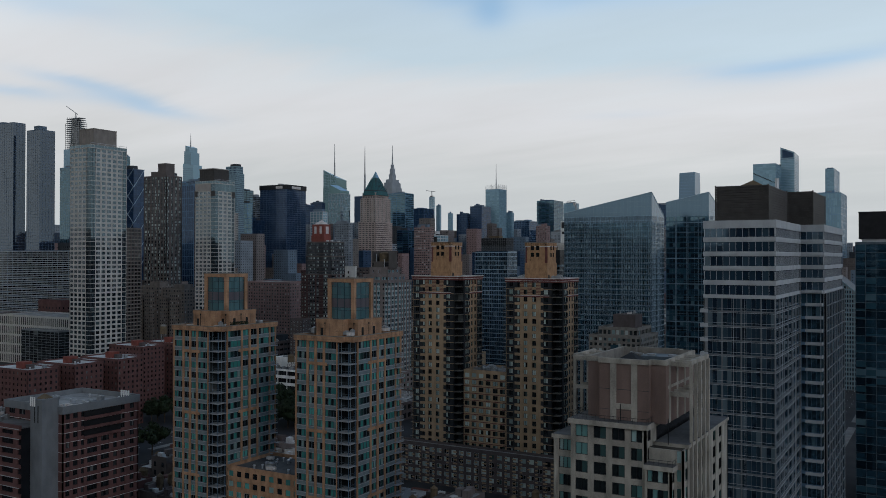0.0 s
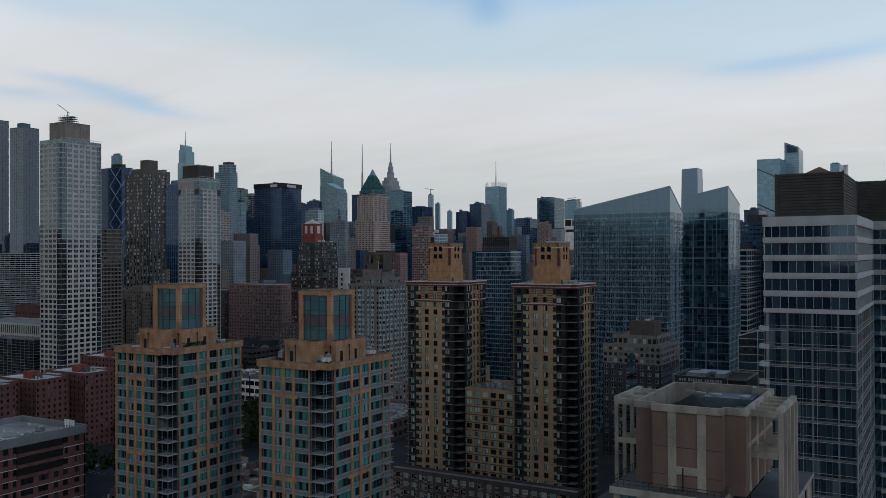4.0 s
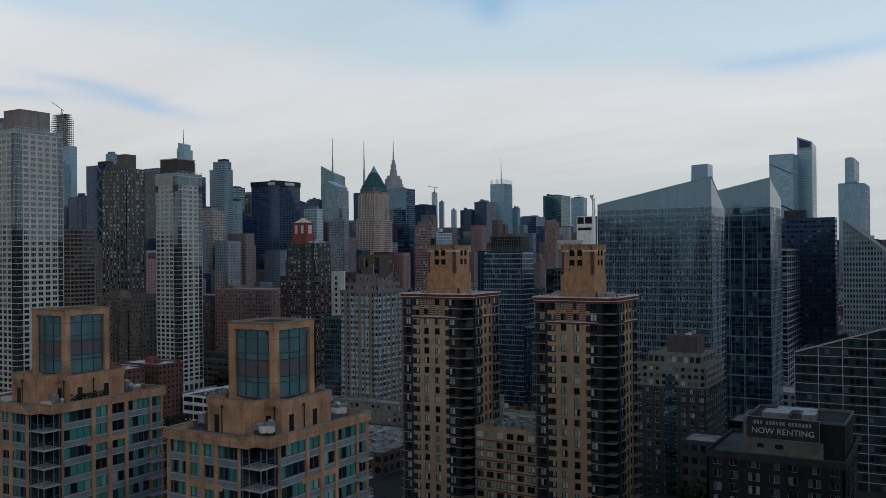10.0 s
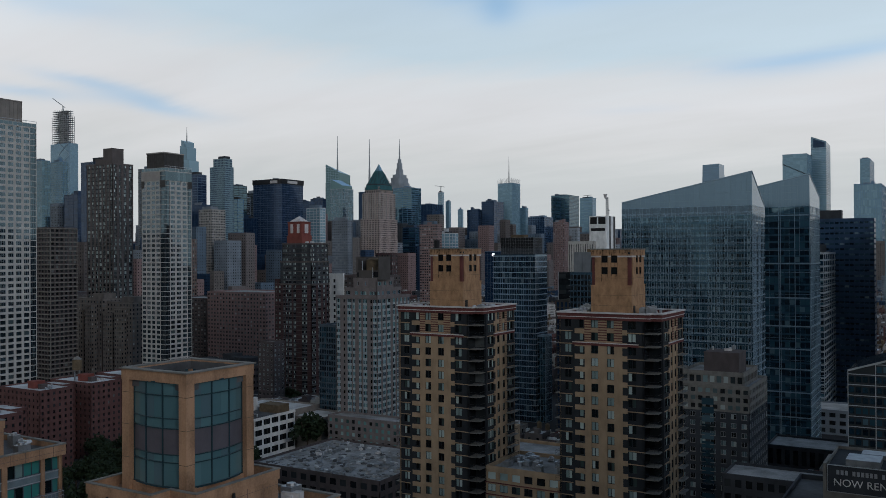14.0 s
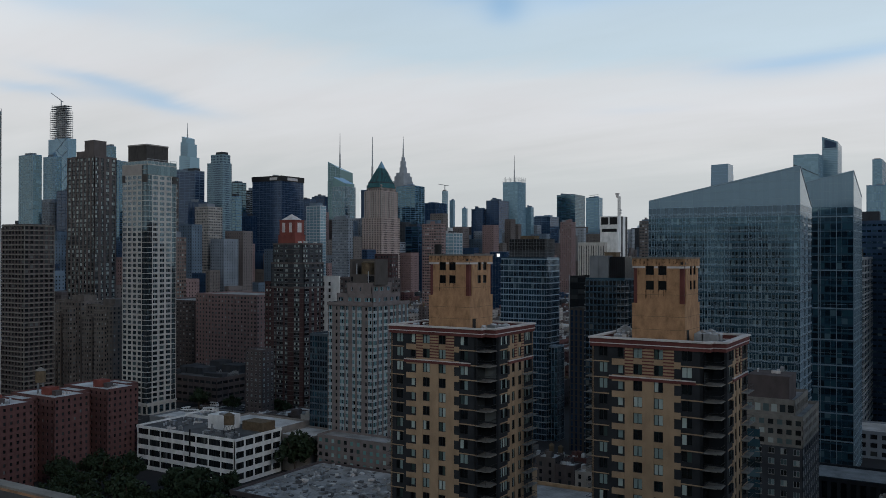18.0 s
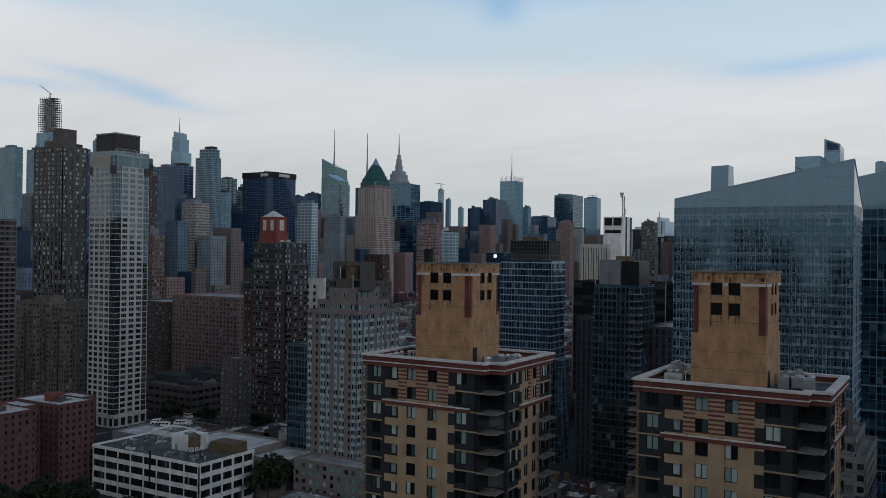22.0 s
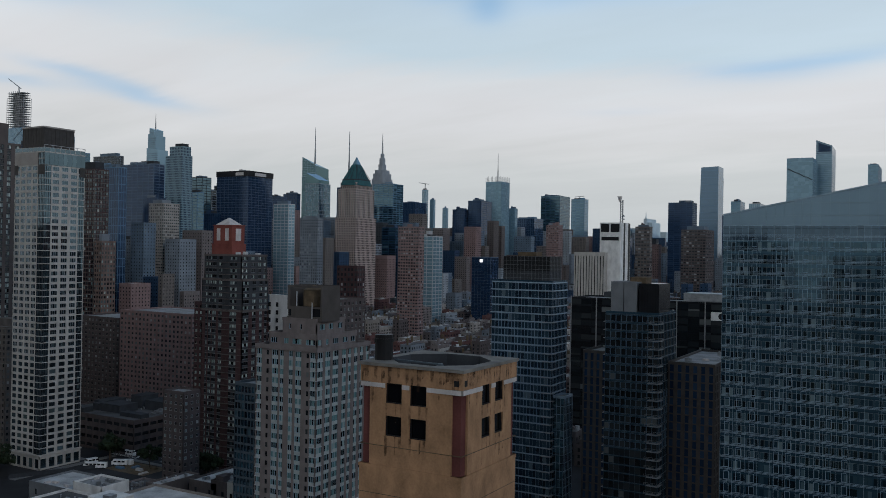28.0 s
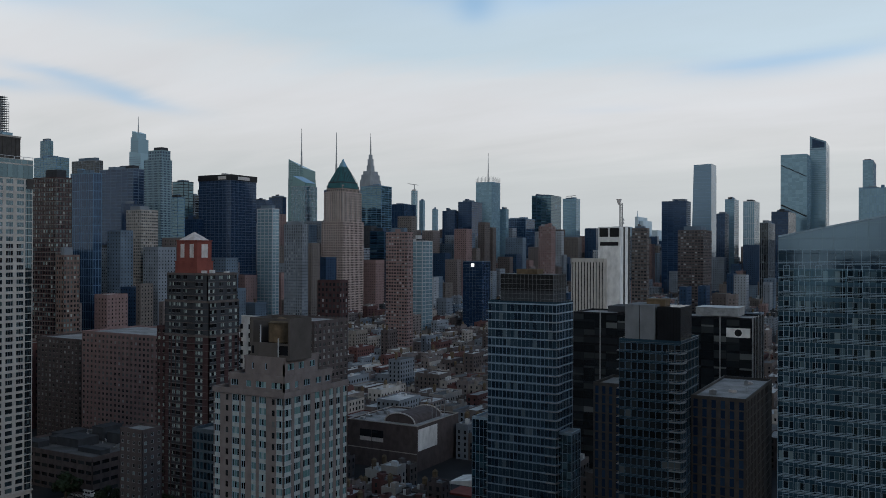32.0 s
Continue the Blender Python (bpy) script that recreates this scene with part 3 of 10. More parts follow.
def picker(th, frame_m, glass, split, limit, side_ok="nw", from_floor=0):
    """Builds the windows of the upper floors of the chosen sides singly, up to the limit."""
    left = [limit]
    angs = {"n": 0, "w": 90, "s": 180, "e": 270}
    ok = [angs[c] for c in side_ok]

    def single(i, j, nf, nb, fm, ang, u, z, w, h):
        if ang not in ok or i < from_floor or left[0] <= 0:
            return False
        left[0] -= 1
        put_window(th, win(w, h, frame_m, glass, split), fm, ang, u, z, 0.04)
        return True
    return single


def bays(th, dims, side, z0, z1, nf, spans, pier_m, span_m, frame_m, glass, depth=0.4, sill=0.34, head=0.07, single=True, pier_out=0.0, line_m=""):
    """One side as full-height piers with window bays between them. spans: (from, to, panes)."""
    w, fm, ang = face_map(*dims, side)
    fh = (z1 - z0) / nf
    edge = 0.0
    for a, b, _ in list(spans) + [(w, w, 0)]:
        if a - edge > 0.05:
            pm = MB()
            fbox(pm, fm, edge, a, z0, z1, -pier_out, depth)
            part("pier", pm, M[pier_m], th)
        edge = b
    sp, gl = MB(), MB()
    for a, b, k in spans:
        for i in range(nf):
            za = z0 + i * fh
            fbox(sp, fm, a, b, za - head * fh * 0.5, za + sill * fh, 0.08, depth)
            ww, hh = b - a, fh * (1 - sill - head * 0.5)
            if single:
                put_window(th, win(ww, hh, frame_m, "wide" if glass == "teal" and k > 3 else glass, k), fm, ang, (a + b) / 2, za + sill * fh, 0.14)
            else:
                for q in range(k):
                    fquad(gl, fm, a + ww * q / k + 0.04, a + ww * (q + 1) / k - 0.04, za + sill * fh, za + fh, depth * 0.7)
        fbox(sp, fm, a, b, z1 - 0.1, z1, 0.08, depth)
    if line_m:
        lm = MB()
        for a, b, k in spans:
            for i in range(nf):
                za = z0 + i * fh
                fbox(lm, fm, a, b, za + sill * fh - 0.16, za + sill * fh - 0.02, 0.02, 0.2)
                fbox(lm, fm, a, b, za - head * fh * 0.5, za - head * fh * 0.5 + 0.12, 0.02, 0.2)
        part("sill_line", lm, M[line_m], th, kind="stuff")
    part("spandrel_wall", sp, M[span_m], th, kind="stuff")
    if gl.f:
        part("glazing", gl, G[glass], th, kind="stuff")


def railing(mb, pts, z, h=1.05, step=0.5, bar=0.035):
    """A balcony rail of posts and a top bar along a line of points."""
    for (ax, ay), (bx, by) in zip(pts, pts[1:]):
        mb.beam((ax, ay, z + h), (bx, by, z + h), 0.06)
        mb.beam((ax, ay, z + h * 0.5), (bx, by, z + h * 0.5), bar)
        n = max(1, int(math.hypot(bx - ax, by - ay) / step))
        for i in range(n + 1):
            px, py = ax + (bx - ax) * i / n, ay + (by - ay) * i / n
            mb.box(px - bar / 2, py - bar / 2, z, px + bar / 2, py + bar / 2, z + h)


def block(th, dims, z0, z1, wall_m, glass, floor_h=3.0, bay=3.0, style="punched", sides="nwse", roof="roof_grey", parapet=0.9, core_inset=0.3, single=None, sills=False, **kw):
    """A storeyed block with its walls, panes, roof and parapet, in the thing's own coordinates."""
    x0, x1, y0, y1 = dims
    core = MB().box(x0 + core_inset, y0 + core_inset, z0, x1 - core_inset, y1 - core_inset, z1 - 0.05)
    part("core", core, M["black_wall"], th)
    wall, panes = MB(), MB()
    sl_mb = MB() if sills else None
    singles = picker(th, *single) if single else None
    for s in "nwse":
        if s in sides:
            if style == "punched":
                facade(wall, panes, dims, s, z0, z1, floor_h, bay, singles=singles, sill_mb=sl_mb if s in "nw" else None, **kw)
            else:
                glass_grid(wall, panes, dims, s, z0, z1, floor_h, bay, **kw)
        else:
            w, fm, _ = face_map(*dims, s)
            fbox(wall, fm, 0, w, z0, z1, 0.02, 0.28)
    part("wall", wall, wall_m, th)
    if sills and sl_mb.f:
        part("window_sill", sl_mb, M["rim"], th, "pale stone window sills", kind="stuff")
    if panes.f:
        part("glazing", panes, glass, th, kind="stuff")
    part("roof", MB().box(x0 + 0.25, y0 + 0.25, z1 - 0.3, x1 - 0.25, y1 - 0.25, z1), M[roof], th)
    if parapet:
        pm = MB()
        t = 0.35
        pm.box(x0, y0, z1, x1, y0 + t, z1 + parapet).box(x0, y1 - t, z1, x1, y1, z1 + parapet)
        pm.box(x0, y0 + t, z1, x0 + t, y1 - t, z1 + parapet).box(x1 - t, y0 + t, z1, x1, y1 - t, z1 + parapet)
        part("parapet", pm, wall_m, th)


def tower(name, label, x0, x1, y0, y1, z1, wall_m, glass, category="tower", group="", z0=0.0, **kw):
    """A whole building of one block over its own base point."""
    cx, cy = (x0 + x1) / 2, (y0 + y1) / 2
    th = thing(name, cx, cy, z0, label, category, group)
    if name == "skyscraper" and y0 > 850:
        # bands, ribs or a fine grid, as the far towers have
        r = random.Random(int(abs(x0) * 7 + y0))
        if kw.get("style") == "glass":
            q = r.choice(("bands", "ribs", "grid", "bands"))
            f, b = kw["floor_h"], kw["bay"]
            kw["floor_h"], kw["bay"], kw["bar"] = (min(f, 4.6), b * 1.6, 0.9) if q == "bands" else (f * 2, b * 0.5, 0.7) if q == "ribs" else (f * 0.7, b * 0.6, 0.45)
        else:
            if glass is G["dark"]:
                glass = G["brickwin"]
            kw.setdefault("win_w", r.choice((0.5, 0.7, 0.8)))
            kw.setdefault("win_h", 0.5)
            kw["floor_h"], kw["bay"] = kw["floor_h"] * 0.85, kw["bay"] * 0.8
        for k in range(2):
            w_, d_ = (x1 - x0) * r.uniform(0.1, 0.3), (y1 - y0) * r.uniform(0.15, 0.4)
            a_, b_ = r.uniform(-0.4, 0.1) * (x1 - x0), r.uniform(-0.4, 0.0) * (y1 - y0)
            part("roof_hut", MB().box(a_, b_, z1 - z0, a_ + w_, b_ + d_, z1 - z0 + r.uniform(2.5, 8)), wall_m, th)
    block(th, (x0 - cx, x1 - cx, y0 - cy, y1 - cy), 0, z1 - z0, wall_m, glass, **kw)
    th["o"] = (cx, cy, z0)
    return th


def cap(th, x0, x1, y0, y1, z0, z1, m, name="penthouse", label="", louvre=False):
    """A plain roof house in world coordinates on a building."""
    cx, cy, cz = th["o"]
    mb = MB().box(x0 - cx, y0 - cy, z0 - cz, x1 - cx, y1 - cy, z1 - cz)
    if louvre:
        z = z0 + 0.5
        while z < z1 - 0.4:
            mb.box(x0 - cx - 0.12, y0 - cy - 0.12, z - cz, x1 - cx + 0.12, y1 - cy + 0.12, z - cz + 0.35, True)
            z += 0.9
    else:
        mb.box(x0 - cx - 0.12, y0 - cy - 0.12, z1 - cz - 0.25, x1 - cx + 0.12, y1 - cy + 0.12, z1 - cz + 0.12, True)
    return part(name, mb, m, th, label)

# ---- ground ----
g = MB().box(-4600, -900, -1, 1500, 4600, 0)
ground = tagged(new("ground", g.mesh("ground", M["asphalt"])), "dark grey asphalt ground of the city", "ground", kind="structure")


def ac_unit(mb, x, y, z, w, d, h):
    """A roof cooling unit: casing, base rails, fan ring."""
    mb.box(x - w / 2, y - d / 2, z + 0.2, x + w / 2, y + d / 2, z + h, True)
    mb.box(x - w / 2, y - d / 2, z, x - w / 2 + 0.15, y + d / 2, z + 0.2)
    mb.box(x + w / 2 - 0.15, y - d / 2, z, x + w / 2, y + d / 2, z + 0.2)
    mb.cone(x, y, z + h, z + h + 0.25, min(w, d) * 0.38, min(w, d) * 0.34, 10)


def roof_clutter(cx, cy, z, w, d, n, seed, big=2.2):
    """Cooling units, vents and pipes standing about a flat roof, each a thing of its own."""
    rnd = random.Random(seed)
    for i in range(n):
        x, y = cx + (rnd.random() - 0.5) * w, cy + (rnd.random() - 0.5) * d
        k = rnd.random()
        mb = MB()
        if k < 0.5:
            a, b, h = rnd.uniform(1.0, big), rnd.uniform(0.8, big), rnd.uniform(0.8, 1.7)
            ac_unit(mb, 0, 0, 0, a, b, h)
            ob = new("cooling_unit", mb.mesh("cooling_unit", M["metal"]))
            tagged(ob, "grey metal cooling unit standing on a flat roof", "cooling unit", "roof plant")
        elif k < 0.8:
            r = rnd.uniform(0.2, 0.4)
            mb.cone(0, 0, 0, 0.9, r, r, 8).cone(0, 0, 0.9, 1.15, r * 1.5, r * 1.2, 8)
            ob = new("roof_vent", mb.mesh("roof_vent", M["alu"]))
            tagged(ob, "small round metal vent on a flat roof", "vent", "roof plant")
        else:
            mb.box(-rnd.uniform(0.8, 2.2), -0.5, 0, 1.0, 0.5, 0.75)
            mb.box(-0.3, -0.9, 0, 0.3, 0.9, 0.5)
            ob = new("roof_duct", mb.mesh("roof_duct", M["pale_stone"]))
            tagged(ob, "pale sheet metal duct lying on a flat roof", "duct", "roof plant")
        ob.location, ob.rotation_euler = (x, y, z), (0, 0, rnd.choice((0, 1.5708, 0.3)))


def ring(mb, x0, x1, y0, y1, z0, z1, t):
    """A square frame of one piece, as a parapet or a band."""
    n = len(mb.v)
    for z in (z0, z1):
        mb.v += [(x0, y0, z), (x1, y0, z), (x1, y1, z), (x0, y1, z), (x0 + t, y0 + t, z), (x1 - t, y0 + t, z), (x1 - t, y1 - t, z), (x0 + t, y1 - t, z)]
    for i in range(4):
        j = (i + 1) % 4
        mb.f += [(n + i, n + j, n + 8 + j, n + 8 + i), (n + 4 + j, n + 4 + i, n + 12 + i, n + 12 + j), (n + 8 + i, n + 8 + j, n + 12 + j, n + 12 + i), (n + j, n + i, n + 4 + i, n + 4 + j)]
        mb.mi += [mb.cur] * 4


def edge_band(pts, out, z0, z1):
    """A band of one piece along the edge of a right-angled outline, that far to both sides of it."""
    mb, k = MB(), len(pts)
    for z in (z0, z1):
        for s in (out, -out):
            for i in range(k):
                (px, py), (x, y), (nx, ny) = pts[i - 1], pts[i], pts[(i + 1) % k]
                ux, uy, vx, vy = x - px, y - py, nx - x, ny - y
                a, c = math.hypot(ux, uy), math.hypot(vx, vy)
                mb.v.append((x + s * (uy / a + vy / c), y - s * (ux / a + vx / c), z))
    for i in range(k):
        j = (i + 1) % k
        mb.f += [(i, j, 2 * k + j, 2 * k + i), (k + j, k + i, 3 * k + i, 3 * k + j), (2 * k + i, 2 * k + j, 3 * k + j, 3 * k + i), (j, i, k + i, k + j)]
    mb.mi += [0] * len(mb.f)
    return mb


# ---- twin orange towers with glass lanterns ----
def lantern_tower(x, y):
    th = thing("apartment_tower", x, y, 0, "orange precast apartment tower with teal windows and glass roof lantern", "apartment tower", "twin lantern towers")
    th["o"] = (x, y, 0)
    W, D, H, nf = 17.0, 23.0, 70.0, 25
    fh = H / nf
    cn, cw = 4.0, 3.4
    # floor plan with the corner cut back for balconies
    plan = [(0.4, 0.4), (W - cn, 0.4), (W - cn, cw), (W - 0.4, cw), (W - 0.4, D - 0.4), (0.4, D - 0.4)]
    part("core", MB().prism(plan, 0, H), M["black_wall"], th)
    bays(th, (0, W - cn, 0, D), "n", 0, H, nf, [(0.1, 3.6, 4), (4.25, 6.1, 2), (6.85, 8.75, 2), (9.4, 12.95, 4)], "orange", "spandrel", "panel", "teal", sill=0.34, pier_out=0.12, line_m="balcony")
    bays(th, (0, W, cw, D), "w", 0, H, nf, [(0.1, 5.2, 4), (5.85, 8.2, 2), (9.05, 11.6, 2), (12.25, 16.7, 4), (17.2, 19.5, 2)], "orange", "spandrel", "panel", "teal", sill=0.34, pier_out=0.12, line_m="balcony")
    bays(th, (0, W, 0, D), "e", 0, H, nf, [(0.3, 4, 3), (5, 7.5, 2), (9, 11.5, 2), (13, 16, 2), (18, 22, 3)], "orange", "spandrel", "alu", "teal", single=False)
    bays(th, (0, W, 0, D), "s", 0, H, nf, [(0.3, 4, 3), (5, 7.5, 2), (9, 12, 2), (13, 16.5, 3)], "orange", "spandrel", "alu", "teal", single=False)
    # recessed glass of the corner
    gl, mu = MB(), MB()
    for i in range(nf):
        z = i * fh
        for a, b in (((W - cn + 0.02, 0.4), (W - cn + 0.02, cw)), ((W - cn, cw - 0.02), (W - 0.4, cw - 0.02))):
            gl.quad((*a, z + 0.15), (*b, z + 0.15), (*b, z + fh - 0.15), (*a, z + fh - 0.15))
            mu.beam((*a, z + fh), (*b, z + fh), 0.3)
            m = ((a[0] + b[0]) / 2, (a[1] + b[1]) / 2)
            mu.box(m[0] - 0.06, m[1] - 0.06, z, m[0] + 0.06, m[1] + 0.06, z + fh)
    part("corner_glass", gl, G["dark"], th, "dark glass behind the corner balconies", kind="stuff")
    part("corner_frame", mu, M["mullion"], th, kind="stuff")
    bm = MB()
    bm.box(W - cn, 0.5, 0, W - 0.6, cw, 0.22, True)
    bm.cur = 1
    railing(bm, [(W - cn + 0.1, 0.6), (W - 0.7, 0.6), (W - 0.7, cw)], 0.22, 1.05, 0.9, 0.03)
    me = bm.mesh("balcony", [M["balcony"], M["panel"]])
    for i in range(1, nf):
        part("balcony", me, None, th, at=(0, 0, i * fh - 0.1))
    cpst = MB()
    for px, py in ((W - cn + 0.1, 0.62), (W - 0.72, 0.62), (W - 0.72, cw - 0.1)):
        cpst.box(px - 0.07, py - 0.07, 0, px + 0.07, py + 0.07, H - 0.4)
    part("corner_post", cpst, M["steel_blue"], th, "blue grey posts at the corner balconies")
    sb = MB()
    sb.box(-1.1, 17.5, 0, 0, 22.5, 0.18, True)
    railing(sb, [(-0.02, 17.6), (-1.0, 17.6), (-1.0, 22.4), (-0.02, 22.4)], 0.18)
    sm = sb.mesh("balcony", M["balcony"])
    s2 = MB()
    s2.box(W, 19.6, 0, W + 1.2, 22.6, 0.18, True)
    railing(s2, [(W + 0.02, 19.7), (W + 1.1, 19.7), (W + 1.1, 22.5), (W + 0.02, 22.5)], 0.18)
    sm2 = s2.mesh("balcony", M["balcony"])
    for i in range(1, nf - 1):
        part("balcony", sm, None, th, at=(0, 0, i * fh))
        part("balcony", sm2, None, th, at=(0, 0, i * fh))
    # cross bands tie the piers together on some floors
    cb = MB()
    for i in (nf - 2, nf - 8, nf - 14):
        cb.box(3.6, -0.14, i * fh - 0.5, 10.0, 0.3, i * fh + 0.25, True)
        cb.box(W - 0.3, cw + 4.4, i * fh - 0.5, W + 0.14, cw + 12.3, i * fh + 0.25, True)
    part("cross_band", cb, M["orange"], th, kind="stuff")
    # deck, parapet with the stepped corner
    outer = [(-0.15, -0.15), (W - 2.4, -0.15), (W - 2.4, 1.3), (W + 0.15, 1.3), (W + 0.15, D + 0.15), (-0.15, D + 0.15)]
    part("roof", MB().prism(outer, H, H + 0.5), M["roof_dark"], th)
    part("parapet", edge_band(outer, 0.2, H - 0.1, H + 1.2), M["orange"], th)
    part("coping", edge_band(outer, 0.26, H + 1.2, H + 1.36), M["rim"], th)
    # roof house, stepped at the corner
    rh = [(3.6, 3.9), (12.0, 3.9), (12.0, 6.0), (15.2, 6.0), (15.2, 16.4), (3.6, 16.4)]
    house = part("roof_house", MB().prism(rh, H + 0.5, H + 4.2), M["orange"], th)
    for q in ((5.0, 3.8, 5.8, 3.95, 2.9), (12.4, 5.9, 13.2, 6.05, 3.0), (15.1, 7.4, 15.26, 8.3, 3.1), (15.1, 12.4, 15.26, 13.3, 3.1)):
        part("opening", MB().box(q[0], q[1], H + 0.5, q[2], q[3], H + q[4]), M["black_metal"], house, "dark doorway in the roof house")
    jr = MB()
    for (ax, ay), (bx, by) in zip(rh, rh[1:] + rh[:1]):
        L = math.hypot(bx - ax, by - ay)
        ux, uy = (bx - ax) / L, (by - ay) / L
        for zz in (H + 2.1, H + 3.7):
            jr.beam((ax, ay, zz), (bx, by, zz), 0.03)
        for q in range(1, int(L / 2.4) + 1):
            px, py = ax + ux * L * q / (int(L / 2.4) + 1), ay + uy * L * q / (int(L / 2.4) + 1)
            jr.box(px - 0.02, py - 0.02, H + 0.5, px + 0.02, py + 0.02, H + 4.2)
    part("panel_joint", jr, M["clay"], house, kind="stuff")
    jp = MB()
    for k in range(9):
        jp.box(1.6 * k + 0.6, -0.375, H - 0.08, 1.6 * k + 0.63, -0.3, H + 1.19)
    for k in range(11):
        jp.box(W + 0.3, 2.6 + 1.9 * k, H - 0.08, W + 0.375, 2.63 + 1.9 * k, H + 1.19)
    jp.box(-0.35, -0.372, H + 0.45, W - 2.2, -0.3, H + 0.49).box(W + 0.3, 1.1, H + 0.45, W + 0.372, D + 0.3, H + 0.49)
    part("parapet_joint", jp, M["clay"], th, kind="stuff")
    part("parapet", edge_band(rh, 0.12, H + 4.2, H + 5.15), M["orange"], house)
    part("coping", edge_band(rh, 0.2, H + 5.15, H + 5.25), M["rim"], house, "grey concrete coping")
    for px, py in ((6.5, 3.7), (14.0, 5.8), (15.5, 10.2)):
        part("vent_pipe", MB().box(px - 0.05, py - 0.05, H + 0.5, px + 0.05, py + 0.05, H + 4.0).cone(px, py, H + 3.9, H + 4.3, 0.16, 0.12, 10), M["black_metal"], house)
    # lantern: four piers, bowed glass on each side, a deep head band
    lx0, lx1, ly0, ly1, lz0, lz1 = 5.2, 13.6, 6.4, 14.8, H + 4.2, H + 15.35
    lan = part("lantern", MB().box(lx0 + 1.0, ly0 + 1.0, lz0, lx1 - 1.0, ly1 - 1.0, lz1 - 1.4), M["black_wall"], th, "square glass lantern with orange piers")
    pw_ = 0.95
    for px, py in ((lx0, ly0), (lx1 - pw_, ly0), (lx0, ly1 - pw_), (lx1 - pw_, ly1 - pw_)):
        part("pier", MB().box(px, py, lz0, px + pw_, py + pw_, lz1 - 0.9), M["orange"], lan)
    hb = MB()
    ring(hb, lx0 - 0.04, lx1 + 0.04, ly0 - 0.04, ly1 + 0.04, lz1 - 0.95, lz1, 0.6)
    part("head_band", hb, M["orange"], lan)
    hc = MB()
    ring(hc, lx0 - 0.2, lx1 + 0.2, ly0 - 0.2, ly1 + 0.2, lz1, lz1 + 0.12, 0.72)
    part("coping", hc, M["rim"], lan, "thin grey coping")
    part("lantern_roof", MB().box(lx0 + 0.4, ly0 + 0.4, lz1 - 1.6, lx1 - 0.4, ly1 - 0.4, lz1 - 1.1), M["roof_dark"], lan)
    lnr = MB()
    ring(lnr, lx0 + 0.47, lx1 - 0.47, ly0 + 0.47, ly1 - 0.47, lz1 - 1.1, lz1 - 0.12, 0.1)
    part("parapet_lining", lnr, M["roof_dark"], lan)
    for fx, fy in ((lx0 + 2.9, ly0 + 3.2), (lx0 + 5.6, ly0 + 3.6)):
        fan = MB().cone(fx, fy, lz1 - 1.1, lz1 - 0.55, 1.15, 1.15, 18, cap=False).cone(fx, fy, lz1 - 0.55, lz1 - 0.5, 1.2, 1.0, 18, cap=False).cone(fx, fy, lz1 - 1.1, lz1 - 0.7, 0.3, 0.25, 8)
        for q in range(6):
            fan.beam((fx, fy, lz1 - 0.75), (fx + 1.1 * math.cos(q * 1.047), fy + 1.1 * math.sin(q * 1.047), lz1 - 0.75), 0.12)
        part("fan", fan, M["dark_stone"], lan, "round dark roof fan")
    part("tray", MB().box(lx0 + 1.0, ly0 + 1.2, lz1 - 1.1, lx0 + 3.4, ly0 + 2.0, lz1 - 0.95).box(lx0 + 4.2, ly0 + 5.4, lz1 - 1.1, lx0 + 6.2, ly0 + 6.6, lz1 - 0.8), M["metal"], lan, "flat metal tray on the lantern roof")
    kseg = 6
    for side in "nwse":
        w, fm, ang = face_map(lx0, lx1, ly0, ly1, side)
        gm, mm = MB(), MB()
        us = [pw_ + (w - 2 * pw_) * i / kseg for i in range(kseg + 1)]
        ds = [0.62 - 0.55 * math.sin(math.pi * (u - pw_) / (w - 2 * pw_)) for u in us]
        za, zb = lz0 + 0.9, lz1 - 0.95
        rows = [za + (zb - za) * r for r in (0.0, 0.235, 0.31, 0.56, 0.655, 0.875, 1.0)]
        for i in range(kseg):
            a, b = fm(us[i], ds[i]), fm(us[i + 1], ds[i + 1])
            for r in range(6):
                gm.quad((*a, rows[r]), (*b, rows[r]), (*b, rows[r + 1]), (*a, rows[r + 1]))
            a2, b2 = fm(us[i], ds[i] - 0.05), fm(us[i + 1], ds[i + 1] - 0.05)
            for r in range(7):
                mm.beam((*a2, rows[r]), (*b2, rows[r]), 0.16 if r in (0, 6) else 0.1)
        for i in (0, 2, 4, 6):
            px, py = fm(us[i], ds[i] - 0.04)
            mm.box(px - 0.055, py - 0.055, rows[0], px + 0.055, py + 0.055, rows[-1])
        bl = MB()
        for i in range(kseg):
            a, b = fm(us[i], ds[i] - 0.012), fm(us[i + 1], ds[i + 1] - 0.012)
            bl.quad((*a, rows[2] + 0.05), (*b, rows[2] + 0.05), (*b, rows[3] - 0.05), (*a, rows[3] - 0.05))
        part("blind", bl, M["blind"], lan, "mauve grey blind band across the lantern glass")
        pl = MB()
        fbox(pl, fm, 0.2, w - 0.2, lz0, za - 0.02, 0.35, 0.9)
        part("plinth", pl, M["orange"], lan, "orange plinth under the lantern glass")
        jt = MB()
        for r in (1, 3, 5):
            for u0, u1 in ((0.0, pw_), (w - pw_, w)):
                fbox(jt, fm, u0, u1, rows[r] - 0.025, rows[r] + 0.025, -0.008, 0.05)
        part("joint", jt, M["wood"], lan)
        part("lantern_glazing", gm, G["lantern"], lan)
        part("lantern_mullion", mm, M["teal_frame"], lan)
    return th


